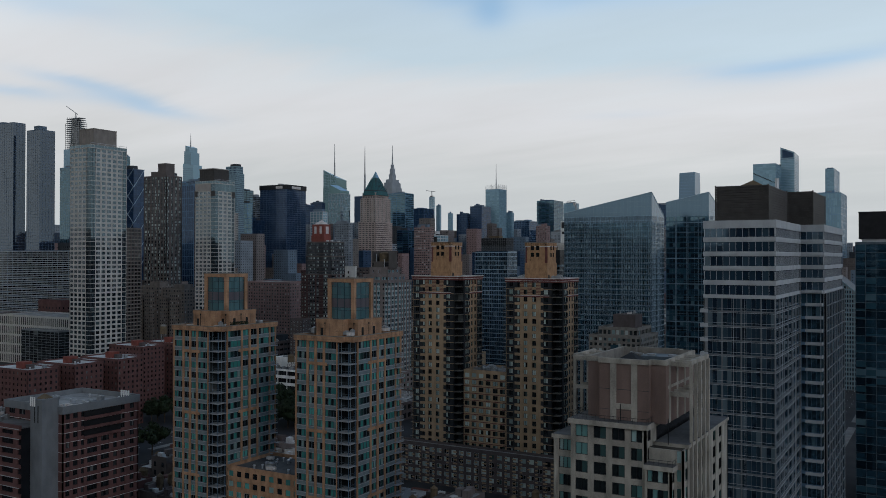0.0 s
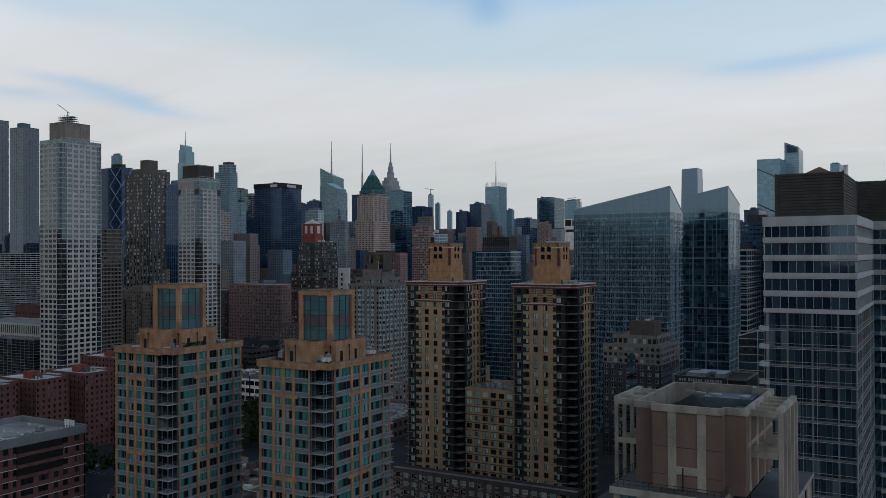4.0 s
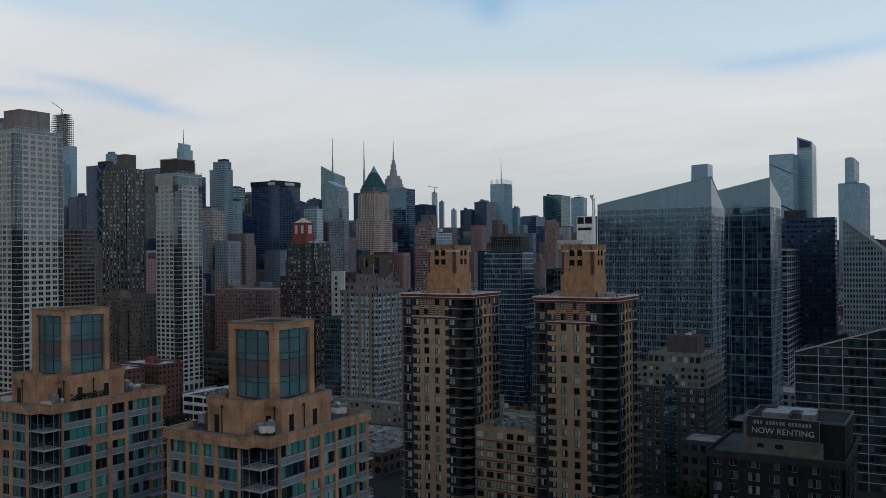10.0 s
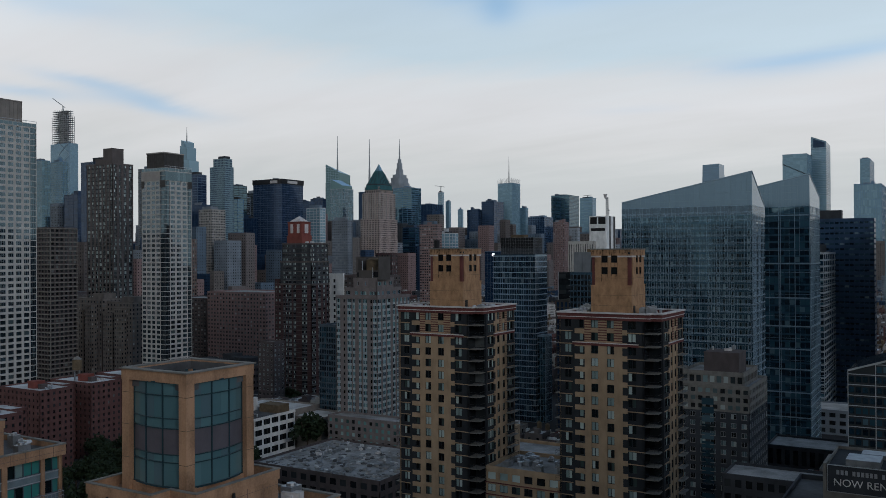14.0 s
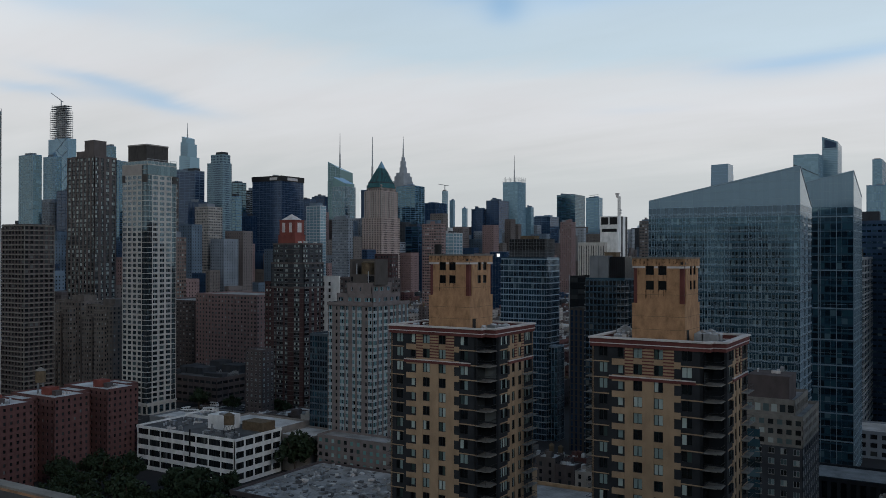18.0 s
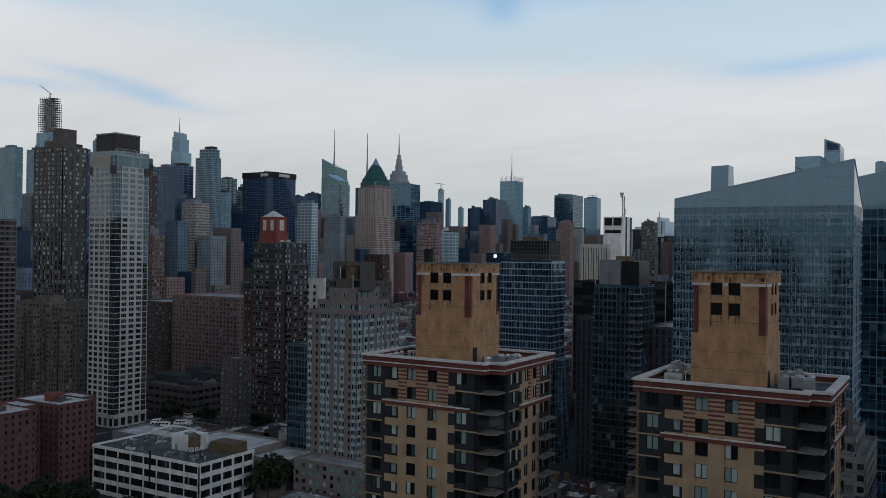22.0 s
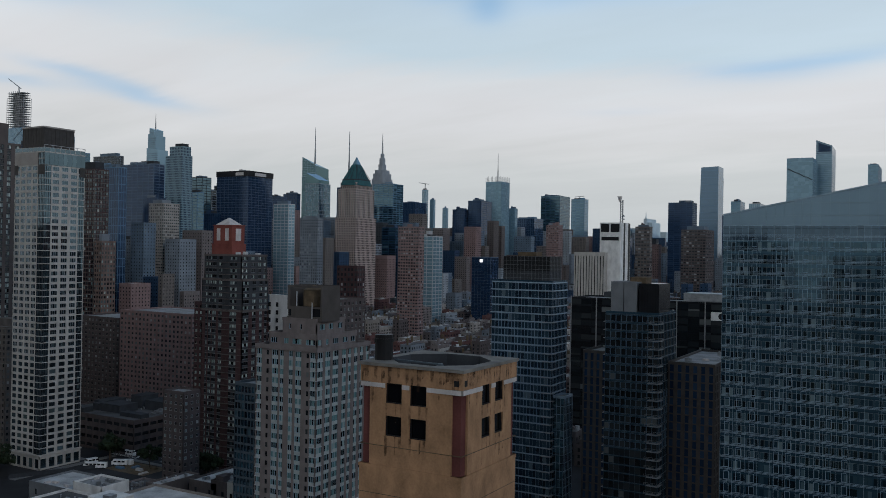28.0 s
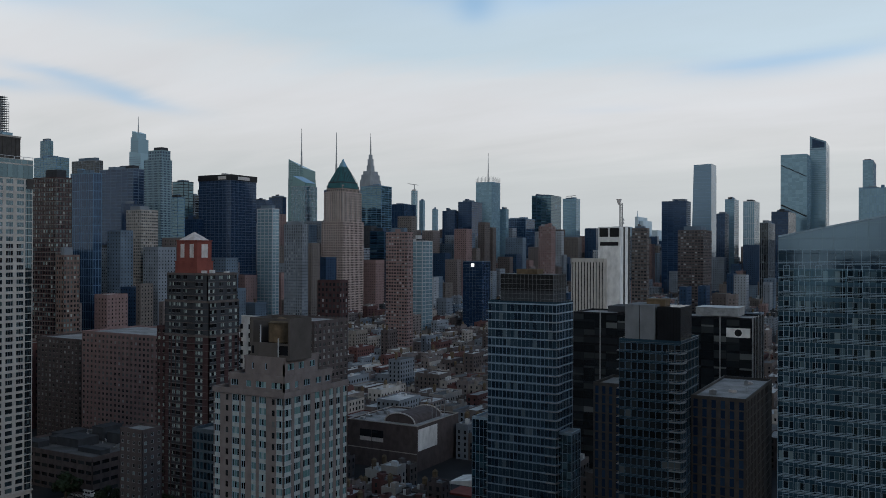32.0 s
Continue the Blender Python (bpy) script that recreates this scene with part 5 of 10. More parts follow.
# ---- cream tower with the octagonal drum and concrete fins ----
def octagon_tower():
    ox, oy = 34.5, 91.0
    th = thing("octagon_tower", ox, oy, 0, "cream concrete apartment tower with notched brown drum and fins", "apartment tower")
    W, D, H, nf = 23.0, 35.0, 57.2, 18
    fh = H / nf
    part("core", MB().box(3.6, 0.42, 0, 16.7, 2.1, H).box(-0.2, 1.7, 0, 3.6, D - 0.4, H).box(3.6, 2.0, 0, W - 0.42, D - 0.4, H), M["black_wall"], th)
    # lower shoulders stand 3 m below the centre
    bays(th, (3.2, 17.0, 0, D), "n", 0, H + 3.2, nf + 1, [(0.9, 3.2, 2), (4.3, 6.6, 2), (7.7, 10.0, 2), (11.1, 13.1, 2)], "cream", "cream", "black_metal", "mint", sill=0.3)
    bays(th, (-0.6, 3.2, 1.2, D), "n", 0, H, nf, [(0.4, 3.4, 4)], "cream", "cream", "black_metal", "mint", sill=0.34)
    bays(th, (17.0, 21.6, -0.8, 1.5), "n", 0, H - 3.2, nf - 1, [(0.4, 4.0, 4)], "cream", "cream", "black_metal", "mint", sill=0.34)
    bays(th, (0, W, 1.5, D), "w", 0, H, nf, [(1.2, 2.9, 1), (4.0, 5.6, 1), (6.8, 8.4, 1), (9.6, 11.2, 1), (12.6, 14.6, 2), (16.2, 18.6, 2), (21, 23.4, 2), (26, 28.4, 2)], "cream", "cream", "black_metal", "mint", sill=0.3, single=True)
    for s in "es":
        bays(th, (0, W, 0, D), s, 0, H, nf, [(2, 4.4, 2), (7, 9.4, 2), (12, 14.4, 2), (17, 19.4, 2)], "cream", "cream", "black_metal", "mint", single=False)
    part("bay_body", MB().box(17.0, -0.4, 0, 21.1, 1.6, H - 3.4).box(3.4, 0.3, H - 1, 16.8, 30, H + 3.0), M["black_wall"], th)
    # returns of the bays
    bays(th, (17.0, 21.6, -0.8, 1.5), "w", 0, H - 3.2, nf - 1, [(0.3, 2.0, 1)], "cream", "cream", "black_metal", "mint", sill=0.34)
    bays(th, (17.0, 23.0, 1.5, 6.0), "n", 0, H, nf, [(4.8, 5.7, 1)], "cream", "cream", "black_metal", "mint", sill=0.34, single=False)
    bays(th, (3.2, 17.0, 0, 6.0), "w", H - 3.2, H + 3.2, 2, [(0.8, 2.8, 2)], "cream", "cream", "black_metal", "mint", sill=0.34)
    part("return_wall", MB().box(16.7, -0.45, 0, 17.02, 1.6, H - 3.3), M["cream"], th)
    part("terrace_floor", MB().box(2.9, -0.4, H + 4.1, 17.3, 29.9, H + 4.16).box(-0.8, 1.0, H + 0.7, 3.3, 25.9, H + 0.76).box(16.9, -1.1, H - 2.4, 21.9, 3.9, H - 2.34).box(17.3, 4.1, H + 0.6, W + 0.2, D - 0.1, H + 0.66), M["roof_dark"], th)
    rl = MB()
    railing(rl, [(3.0, 29), (3.0, -0.3), (17.2, -0.3), (17.2, 6)], H + 4.1, 1.0, 0.8)
    railing(rl, [(17.0, -1.0), (21.8, -1.0), (21.8, 3.8)], H - 2.4, 1.0, 0.8)
    part("terrace_railing", rl, M["black_metal"], th)
    tb = MB()
    tb.box(2.8, -0.5, H + 3.2, 17.4, 30, H + 4.1, True)
    tb.box(-0.9, 0.9, H, 3.4, 26, H + 0.7, True)
    tb.box(16.8, -1.2, H - 3.2, 22.0, 4, H - 2.4, True)
    tb.box(17.2, 4, H, W + 0.3, D, H + 0.6, True)
    part("terrace", tb, M["cream"], th)
    # drum
    z0, z1 = H + 3.9, H + 15.0
    x0, x1, y0, y1, c = 5.2, 19.4, 2.2, 24.0, 2.6
    e = 1.3
    oc = [(x0 + c, y0), (x1 - c, y0), (x1 - c, y0 + e), (x1, y0 + e), (x1, y1 - e), (x1 - c, y1 - e), (x1 - c, y1), (x0 + c, y1), (x0 + c, y1 - e), (x0, y1 - e), (x0, y0 + e), (x0 + c, y0 + e)]
    drum = part("drum", MB().prism(oc, z0, z1 - 0.3, top=False), M["clay"], th, "clay brown panelled drum with notched corners")
    cx, cy = (x0 + x1) / 2, (y0 + y1) / 2
    rim, inner = MB(), MB()
    sc = lambda p, k, kk: (cx + (p[0] - cx) * k, cy + (p[1] - cy) * kk)
    for i in range(len(oc)):
        a, b = oc[i], oc[(i + 1) % len(oc)]
        ao, bo, ai, bi = sc(a, 1.03, 1.02), sc(b, 1.03, 1.02), sc(a, 0.95, 0.968), sc(b, 0.95, 0.968)
        rim.quad((*ao, z1 - 0.9), (*bo, z1 - 0.9), (*bo, z1), (*ao, z1))
        rim.quad((*ao, z1), (*bo, z1), (*bi, z1), (*ai, z1))
        inner.quad((*bi, z1), (*ai, z1), (*ai, z1 - 3.2), (*bi, z1 - 3.2))
    part("rim", rim, M["cream"], drum)
    part("well_wall", inner, M["rim"], drum)
    part("well_floor", MB().prism([sc(p, 0.955, 0.972) for p in oc], z1 - 3.4, z1 - 2.9), M["louvre"], drum)
    part("tent_roof", MB().cone(cx - 1.2, cy - 3.0, z1 - 2.9, z1 + 0.35, 7.3, 0.1, 4, phase=0.785), M["dark_brick"], drum, "black pyramid tent in the well")
    pr_ = part("plant_room", MB().box(cx - 1.5, cy + 3.5, z1 - 2.9, cx + 5.4, cy + 8.6, z1 - 0.9).box(cx + 3.6, cy - 4.0, z1 - 2.9, cx + 5.6, cy + 2.4, z1 - 1.7), M["panel"], drum, "blue grey roof plant in the well")
    part("vent", MB().cone(cx + 4.2, cy + 5.0, z1 - 0.9, z1 - 0.6, 0.8, 0.8, 12), M["metal"], pr_)
    part("hatch", MB().box(cx - 0.5, cy + 4.4, z1 - 0.9, cx + 1.0, cy + 5.4, z1 - 0.6), M["metal"], pr_)
    part("duct", MB().beam((cx - 4.5, cy + 6.5, z1 - 0.7), (cx - 1.5, cy + 5.5, z1 - 0.8), 0.3), M["metal"], pr_)
    # cream ribs and the lower belt on the faces
    rb = MB()
    for x in (x0 + c + 2.6, x1 - c - 2.6):
        rb.box(x - 0.55, y0 - 0.12, z0, x + 0.55, y0 + 0.1, z1 - 0.5)
    rb.box(x0 + c + 3.1, y0 - 0.08, z0 + 2.2, x1 - c - 3.1, y0 + 0.1, z0 + 3.2, True)
    for y in (y0 + c + 1.0, y0 + c + 6.0, y0 + c + 11.0):
        rb.box(x1 - 0.1, y - 0.4, z0, x1 + 0.12, y + 0.4, z1 - 0.5)
    rb.box(x1 - 0.1, y0 + c, z0 + 6.0, x1 + 0.1, y1 - c, z0 + 6.5, True)
    part("rib", rb, M["cream"], drum)
    part("joint", MB().box(x0 + c, y0 - 0.02, z0 + 5.6, x1 - c, y0 + 0.05, z0 + 5.68).box(x0 + c, y0 - 0.02, z0 + 2.0, x1 - c, y0 + 0.05, z0 + 2.06), M["dark_stone"], drum)
    # fins run up the west side and stand free beside the drum
    for i in range(5):
        y = 6.0 + i * 3.0
        fm_ = MB()
        fm_.prism([(W - 0.1, y - 0.2), (W + 0.45, y - 0.2), (W + 0.45, y + 0.2), (W - 0.1, y + 0.2)], 0, z1 - 0.8)
        fm_.box(x1, y - 0.25, z1 - 1.2, W - 0.2, y + 0.25, z1 - 0.4, True)
        fm_.box(x1, y - 0.22, z0 + 4.6, W - 0.2, y + 0.22, z0 + 5.4, True)
        part("fin", fm_, M["cream"], th)
    for i in range(4):
        y = 6.5 + i * 3.4
        fm_ = MB()
        fm_.box(1.2, y - 0.2, H, 1.75, y + 0.2, z1 - 0.8)
        fm_.box(1.2, y - 0.25, z1 - 1.2, x0 + 0.1, y + 0.25, z1 - 0.4, True)
        fm_.box(1.2, y - 0.22, z0 + 4.6, x0 + 0.1, y + 0.22, z0 + 5.3, True)
        part("fin", fm_, M["cream"], th)
    part("tie_beam", MB().box(1.2, 6.2, z1 - 0.8, 1.8, 17.0, z1 - 0.1, True).box(W - 0.4, 5.7, z1 - 0.8, W + 0.3, 18.3, z1 - 0.1, True), M["cream"], th)
    part("post", MB().box(12.0, 1.0, H + 4.1, 12.14, 1.14, H + 7.2).box(20.0, 2.6, H + 0.6, 20.14, 2.74, H + 5.0), M["black_metal"], th)
    return th


octagon_tower()


# ---- banded glass tower ----
def banded_tower():
    ox, oy = 44.6, 160.0
    th = thing("glass_tower", ox, oy, 0, "grey glass tower with white bands and black louvred roof boxes", "office tower")
    W, D, H, zb = 16.6, 39.0, 97.8, 80.5
    part("core", MB().box(0.3, 0.3, 0, W - 0.3, D - 0.3, H - 0.1).box(W - 0.4, 39.3, 0, W + 5.6, 83.7, H - 0.1), M["black_wall"], th)
    # five ribbon floors on top
    bh = (H - zb) / 5
    bm, rg, mu = MB(), MB(), MB()
    for dims, sides in (((0, W, 0, D), "nwse"), ((W, W + 5.9, 39, 84), "nws")):
        for s in sides:
            w, fm, ang = face_map(*dims, s)
            for i in range(5):
                z = zb + i * bh
                fbox(bm, fm, -0.1, w + 0.1, z - 0.2, z + 0.65, -0.15, 0.3)
                fbox(bm, fm, -0.1, w + 0.1, z + bh - 0.5, z + bh - 0.2, -0.05, 0.3)
                n = int(w / 1.4)
                for k in range(n):
                    fquad(rg, fm, w * k / n + 0.04, w * (k + 1) / n - 0.04, z + 0.65, z + bh - 0.5, 0.18)
                for k in range(n + 1):
                    u = min(max(w * k / n, 0.05), w - 0.05)
                    fbox(mu, fm, u - 0.04, u + 0.04, z + 0.75, z + bh - 0.65, 0.08, 0.25)
            fbox(bm, fm, -0.1, w + 0.1, H - 0.7, H + 1.2, -0.15, 0.35)
    part("white_band", bm, M["white_band"], th, kind="stuff")
    part("ribbon_glazing", rg, G["office"], th, kind="stuff")
    part("ribbon_mullion", mu, M["alu"], th)
    # gridded floors below
    nf = 23
    bays(th, (0, W, 0, D), "n", 0, zb, nf, [(0.9, 4.15, 3), (4.4, 8.65, 4), (8.9, 13.2, 4), (13.45, 16.5, 3)], "stair", "stair", "panel", "office", sill=0.07, head=0.0, depth=0.3)
    bays(th, (0, W, 0, D), "w", 0, zb, nf, [(0.1, 6.3, 4), (6.42, 12.7, 4), (12.82, 19.1, 4), (19.22, 25.5, 4), (25.62, 31.9, 4), (32.02, 38.8, 4)], "stair", "stair", "alu", "office", sill=0.07, head=0.0, depth=0.3, single=False)
    for s in "es":
        bays(th, (0, W, 0, D), s, 0, zb, nf, [(0.3, 5, 4), (5.4, 10, 4), (10.4, 15.5, 4)], "stair", "stair", "alu", "office", sill=0.07, head=0.0, depth=0.3, single=False)
    bays(th, (W, W + 5.9, 39, 84), "n", 0, zb, nf, [(0.1, 1.5, 1), (1.6, 5.0, 3), (5.1, 5.8, 1)], "alu", "steel_blue", "steel_blue", "blue", sill=0.16, depth=0.3)
    bays(th, (W, W + 6.6, 40, 85), "w", 0, zb, nf, [(0.2, 6.2, 3), (6.5, 12.5, 3), (12.8, 18.8, 3), (19.1, 25.1, 3), (25.4, 31.4, 3), (31.7, 37.7, 3), (38, 44.8, 4)], "stair", "stair", "alu", "office", sill=0.07, head=0.0, depth=0.3, single=False)
    part("wing_end", MB().box(W + 4.2, 40.3, 0, W + 6.3, 84.8, zb - 0.1), M["black_wall"], th)
    grid_lines(th, (0, W, 0, D), 0, zb - 0.2, zb / nf, 60, "white_band", 0.09, 0.05, double=1.0, name="transom_line")
    slab = MB().box(W + 1.4, 37.0, 0, W + 5.7, 39.4, 0.25, True).box(W + 1.4, 36.95, 0.2, W + 5.7, 37.1, 0.85, True).box(W + 5.6, 37.0, 0.2, W + 5.72, 39.4, 0.85, True)
    me = slab.mesh("balcony", M["white_band"])
    s2 = MB().box(-0.9, -0.25, 0, 0.95, 2.0, 0.9, True).mesh("balcony", M["white_band"])
    fh = zb / nf
    for i in range(2, nf + 1):
        part("balcony", me, None, th, at=(0, 0, i * fh))
        if i < nf:
            part("balcony", s2, None, th, at=(0, 0, i * fh - 0.3))
    part("roof", MB().box(0.2, 0.2, H - 0.3, W - 0.2, D - 0.2, H + 0.1).box(W - 0.2, 39.2, H - 0.3, W + 5.7, 83.8, H + 0.1), M["roof_grey"], th)
    for (x0, x1, y0, y1, z1) in ((1.0, 13.6, 8, 37, H + 10.3), (12.2, 19.0, 45, 72, H + 11.0)):
        lv = MB().box(x0 + 0.2, y0 + 0.2, H, x1 - 0.2, y1 - 0.2, z1 - 0.3)
        z = H + 0.4
        while z < z1 - 0.3:
            lv.box(x0, y0, z, x1, y1, z + 0.42, True)
            z += 0.62
        for px, py in ((x0, y0), (x1, y0), (x1, y1), (x0, y1)):
            lv.box(px - 0.15, py - 0.15, H, px + 0.15, py + 0.15, z1)
        part("louvred_box", lv, M["louvre"], th, "black louvred roof box")
    part("tent_roof", MB().prism([(4, 15), (12, 15), (12, 23), (4, 23)], H + 10.0, H + 10.1).cone(8, 19, H + 10.1, H + 12.2, 5.4, 0.2, 4, phase=0.785), M["wood"], th, "brown tent roof of a water tank")
    part("flue", MB().cone(12.0, 30.0, H + 10.1, H + 13.4, 0.5, 0.5, 10), M["alu"], th)
    return th


banded_tower()
t = tower("dark_tower", "dark glass apartment tower with a black top box", 66, 97, 300, 332, 95, M["panel"], G["blue"], "apartment tower", style="glass", floor_h=3.1, bay=3.4)
cap(t, 67, 96, 302, 330, 97, 107, M["black_metal"], "plant_box", "black metal plant box")
cap(t, 68, 95, 303, 329, 95, 97.2, M["alu"], "column_row")


# ---- red brick slab with the concrete stair tower ----
def brick_block():
    ox, oy = -160.0, 112.0
    th = thing("housing_block", ox, oy, 0, "red brick housing block with white slab lines and grey roof band", "housing block")
    W, D, H, nf = 28.0, 28.0, 43.0, 15
    fh = H / nf
    part("core", MB().box(0.3, 0.3, 0, W - 0.3, D - 0.3, H), M["black_wall"], th)
    bays(th, (0, W, 0, D), "w", 0, H, nf, [(1.0, 2.4, 2), (3.6, 5.2, 2), (6.4, 7.4, 1), (8.6, 12.2, 3), (13.6, 16.6, 3), (18.2, 19.6, 1), (21.0, 22.6, 2), (24.6, 26.2, 2)], "red_brick", "red_brick", "black_metal", "dark", sill=0.4, head=0.12)
    bays(th, (0, W, 0, D), "n", 0, H, nf, [(2, 5, 3), (7, 10, 3), (22, 25, 2)], "red_brick", "red_brick", "black_metal", "dark", sill=0.4)
    for s in "es":
        bays(th, (0, W, 0, D), s, 0, H, nf, [(2, 4, 2), (7, 9, 2), (12, 14, 2), (18, 20, 2)], "red_brick", "red_brick", "black_metal", "dark", single=False)
    for i in range(1, nf):
        part("slab_line", MB().box(W - 0.2, -0.05, i * fh - 0.06, W + 0.09, D + 0.05, i * fh + 0.06, True).box(-0.05, -0.09, i * fh - 0.06, W, 0.2, i * fh + 0.06, True), M["pale_stone"], th)
    # black strips on the wall face paint the shade inside the loggias
    rec = MB()
    for i in range(3):
        z = H - (i + 1) * fh
        rec.box(W - 0.2, 7.4, z + 0.9, W + 0.05, 21.0, z + fh - 0.2, True)
    part("loggia", rec, M["black_metal"], th, "black strips painting the shade of recessed loggias")
    pm = MB()
    for i in range(3):
        z = H - (i + 1) * fh
        pm.box(W, 7.4, z + 0.05, W + 0.5, 21.0, z + 0.25, True).box(W + 0.42, 7.4, z + 0.25, W + 0.5, 21.0, z + 0.95, True)
    part("loggia_rail", pm, M["red_brick"], th)
    band = MB()
    ring(band, -0.3, W + 0.3, -0.3, D + 0.3, H, H + 2.3, 0.6)
    part("roof_band", band, M["stair"], th, "smooth grey concrete roof band")
    part("roof", MB().box(0, 0, H, W, D, H + 0.7), M["roof_grey"], th)
    st = part("stair_tower", MB().box(20.6, -5.5, 0, 26.0, 0.2, H + 4.6).box(20.4, -5.7, H + 4.4, 26.2, 0.4, H + 5.0, True), M["stair"], th, "plain grey concrete stair tower")
    part("slit", MB().box(22.4, -5.56, H - 2, 22.8, -5.4, H + 3).box(24.0, -5.56, H - 2, 24.4, -5.4, H + 3), M["black_metal"], st)
    part("tank_roof", MB().cone(23.2, -2.6, H + 5.0, H + 6.2, 2.3, 0.3, 10), M["wood"], st)
    for i in range(3):
        part("antenna", MB().box(20.9 + i * 0.9, -5.9, H + 2.8, 21.35 + i * 0.9, -5.7, H + 5.6), M["white_paint"], st)
    wing = part("wing", MB().box(-26, -8.4, 0, 20.5, 10, H - 3.6), M["black_wall"], th, "lower brick wing with stacked balconies")
    wp, wr, wl_ = MB(), MB(), MB()
    for i in range(14):
        z = H - 3.6 - i * fh
        wp.box(-26.2, -9.0, z - 0.15 if i else z - 0.6, 20.5, -8.2, z + 0.95 if i else z + 1.0, True)
        wl_.box(-26.3, -9.12, z - 0.2, 20.5, -8.9, z - 0.02, True)
        for k in range(12):
            if k % 4 != 2:
                wr.box(-25.5 + k * 3.9, -8.9, z - fh + 0.9, -23.6 + k * 3.9, -8.3, z - 0.15, True)
    part("balcony_band", wp, M["red_brick"], wing)
    part("pier", wr, M["red_brick"], wing, kind="stuff")
    part("slab_line", wl_, M["white_band"], wing, kind="stuff")
    part("roof", MB().box(-25.8, -8.2, H - 3.6, 20.4, 9.8, H - 3.3), M["roof_dark"], wing)
    return th


brick_block()
roof_clutter(-170, 113, 39.7, 30, 12, 12, 83, 2.0)
roof_clutter(-146, 126, 43.7, 20, 20, 18, 81, 2.4)
for i in range(4):
    a = MB().box(-0.12, -0.12, 0, 0.12, 0.12, 2.6).box(-0.25, -0.2, 1.2, 0.25, 0.2, 2.7)
    an = new("antenna", a.mesh("antenna", M["white_paint"]))
    an.location = (-135 - i * 1.1, 138.5, 43.7)
    tagged(an, "white panel antenna on a roof edge", "antenna", "roof antennas")


# ---- white lattice towers ----
def white_tower(x0, x1, y0, y1, z1, label, capbox, belt):
    th = thing("white_tower", x0, y0, 0, label, "apartment tower", "white lattice towers")
    W, D = x1 - x0, y1 - y0
    cn, cw, ce, zb = 4.6, 3.7, 3.6, 7.0
    nf = round((z1 - zb) / 3.1)
    fh = (z1 - zb) / nf
    part("core", MB().box(0.35, 0.35, 0, W - 0.35, D - 0.35, z1), M["black_wall"], th)
    wall, panes = MB(), MB()
    sg = picker(th, "alu", "lattice", 3, 298, "nw", nf - 31)
    facade(wall, panes, (0, W - cn, 0, D), "n", zb, z1, fh, 4.3, 0.72, 0.64, 0.2, 0.35, singles=sg)
    facade(wall, panes, (0, W, cw, D - ce), "w", zb, z1, fh, 4.6, 0.68, 0.64, 0.2, 0.35, singles=sg)
    facade(wall, panes, (0, W, 0, D), "e", zb, z1, fh, 4.6, 0.75, 0.52, 0.3, 0.35)
    facade(wall, panes, (0, W, 0, D), "s", zb, z1, fh, 4.2, 0.75, 0.52, 0.3, 0.35)
    for sd in "nwse":
        facade(wall, panes, (-0.15, W + 0.15, -0.15, D + 0.15), sd, 0, zb, zb, 4.4, 0.7, 0.62, 0.12, 0.5)
    ring(wall, -0.45, W + 0.45, -0.45, D + 0.45, zb - 0.6, zb + 0.1, 0.8)
    part("wall", wall, M["white_con"], th)
    part("glazing", panes, G["lattice"], th, kind="stuff")
    # glazed corner and glazed end strip with a pale line at each floor
    cg, cmu, ln = MB(), MB(), MB()
    for sd, dm in (("n", (W - cn, W, 0.08, D)), ("w", (0, W - 0.08, 0.08, cw)), ("w", (0, W - 0.04, D - ce, D))):
        glass_grid(cmu, cg, dm, sd, zb, z1, fh, 1.25, 0.3, bar=0.13)
        w, fm, ang = face_map(*dm, sd)
        for i in range(nf):
            fbox(ln, fm, 0, w, zb + i * fh - 0.16, zb + i * fh + 0.2, -0.1, 0.1)
    part("corner_glass", cg, G["lattice"], th, kind="stuff")
    part("corner_mullion", cmu, M["dark_stone"], th, kind="stuff")
    part("corner_band", ln, M["white_con"], th, kind="stuff")
    # glazed belt under the crown
    bt, bg_ = MB(), MB()
    for sd in "nw":
        w, fm, ang = face_map(0, W, 0, D, sd)
        fbox(bt, fm, 0, w, z1 - 0.3, z1 + 0.25, -0.12, 0.3)
        n = max(2, int(w / 2.6))
        for q in range(n):
            fquad(bg_, fm, w * q / n + 0.12, w * (q + 1) / n - 0.12, z1 + 0.3, z1 + 2.0, -0.03)
    part("belt_line", bt, M["white_con"], th)
    part("belt_glass", bg_, G["lattice"], th, kind="stuff")
    if belt:
        part("belt_panel", MB().box(-0.1, -0.12, z1 - 6, W - cn, 0.2, z1 - 0.3), M["warm_stone"], th, "plain pale stone belt")
        gb = MB()
        w, fm, ang = face_map(0, W, 0, D, "w")
        for q in range(9):
            fquad(gb, fm, w * q / 9 + 0.05, w * (q + 1) / 9 - 0.05, z1 - 6, z1 - 0.3, -0.16)
        part("belt_glazing", gb, G["lattice"], th, "pale blue glazed belt")
        for q in ((-0.15, -0.15, 2.5, 0.2), (W - cn - 0.1, -0.15, W + 0.15, 0.2), (W - 0.2, D - 3, W + 0.15, D + 0.1)):
            part("dark_corner", MB().box(q[0], q[1], z1 - 10.5, q[2], q[3], z1 - 6), M["louvre"], th, "dark louvred square")
        ck = MB()
        ring(ck, capbox[0] - x0 - 0.4, capbox[1] - x0 + 0.4, capbox[2] - y0 - 0.4, capbox[3] - y0 + 0.4, capbox[4] + 0.1, capbox[4] + 0.8, 0.8)
        part("cornice", ck, M["warm_stone"], th)
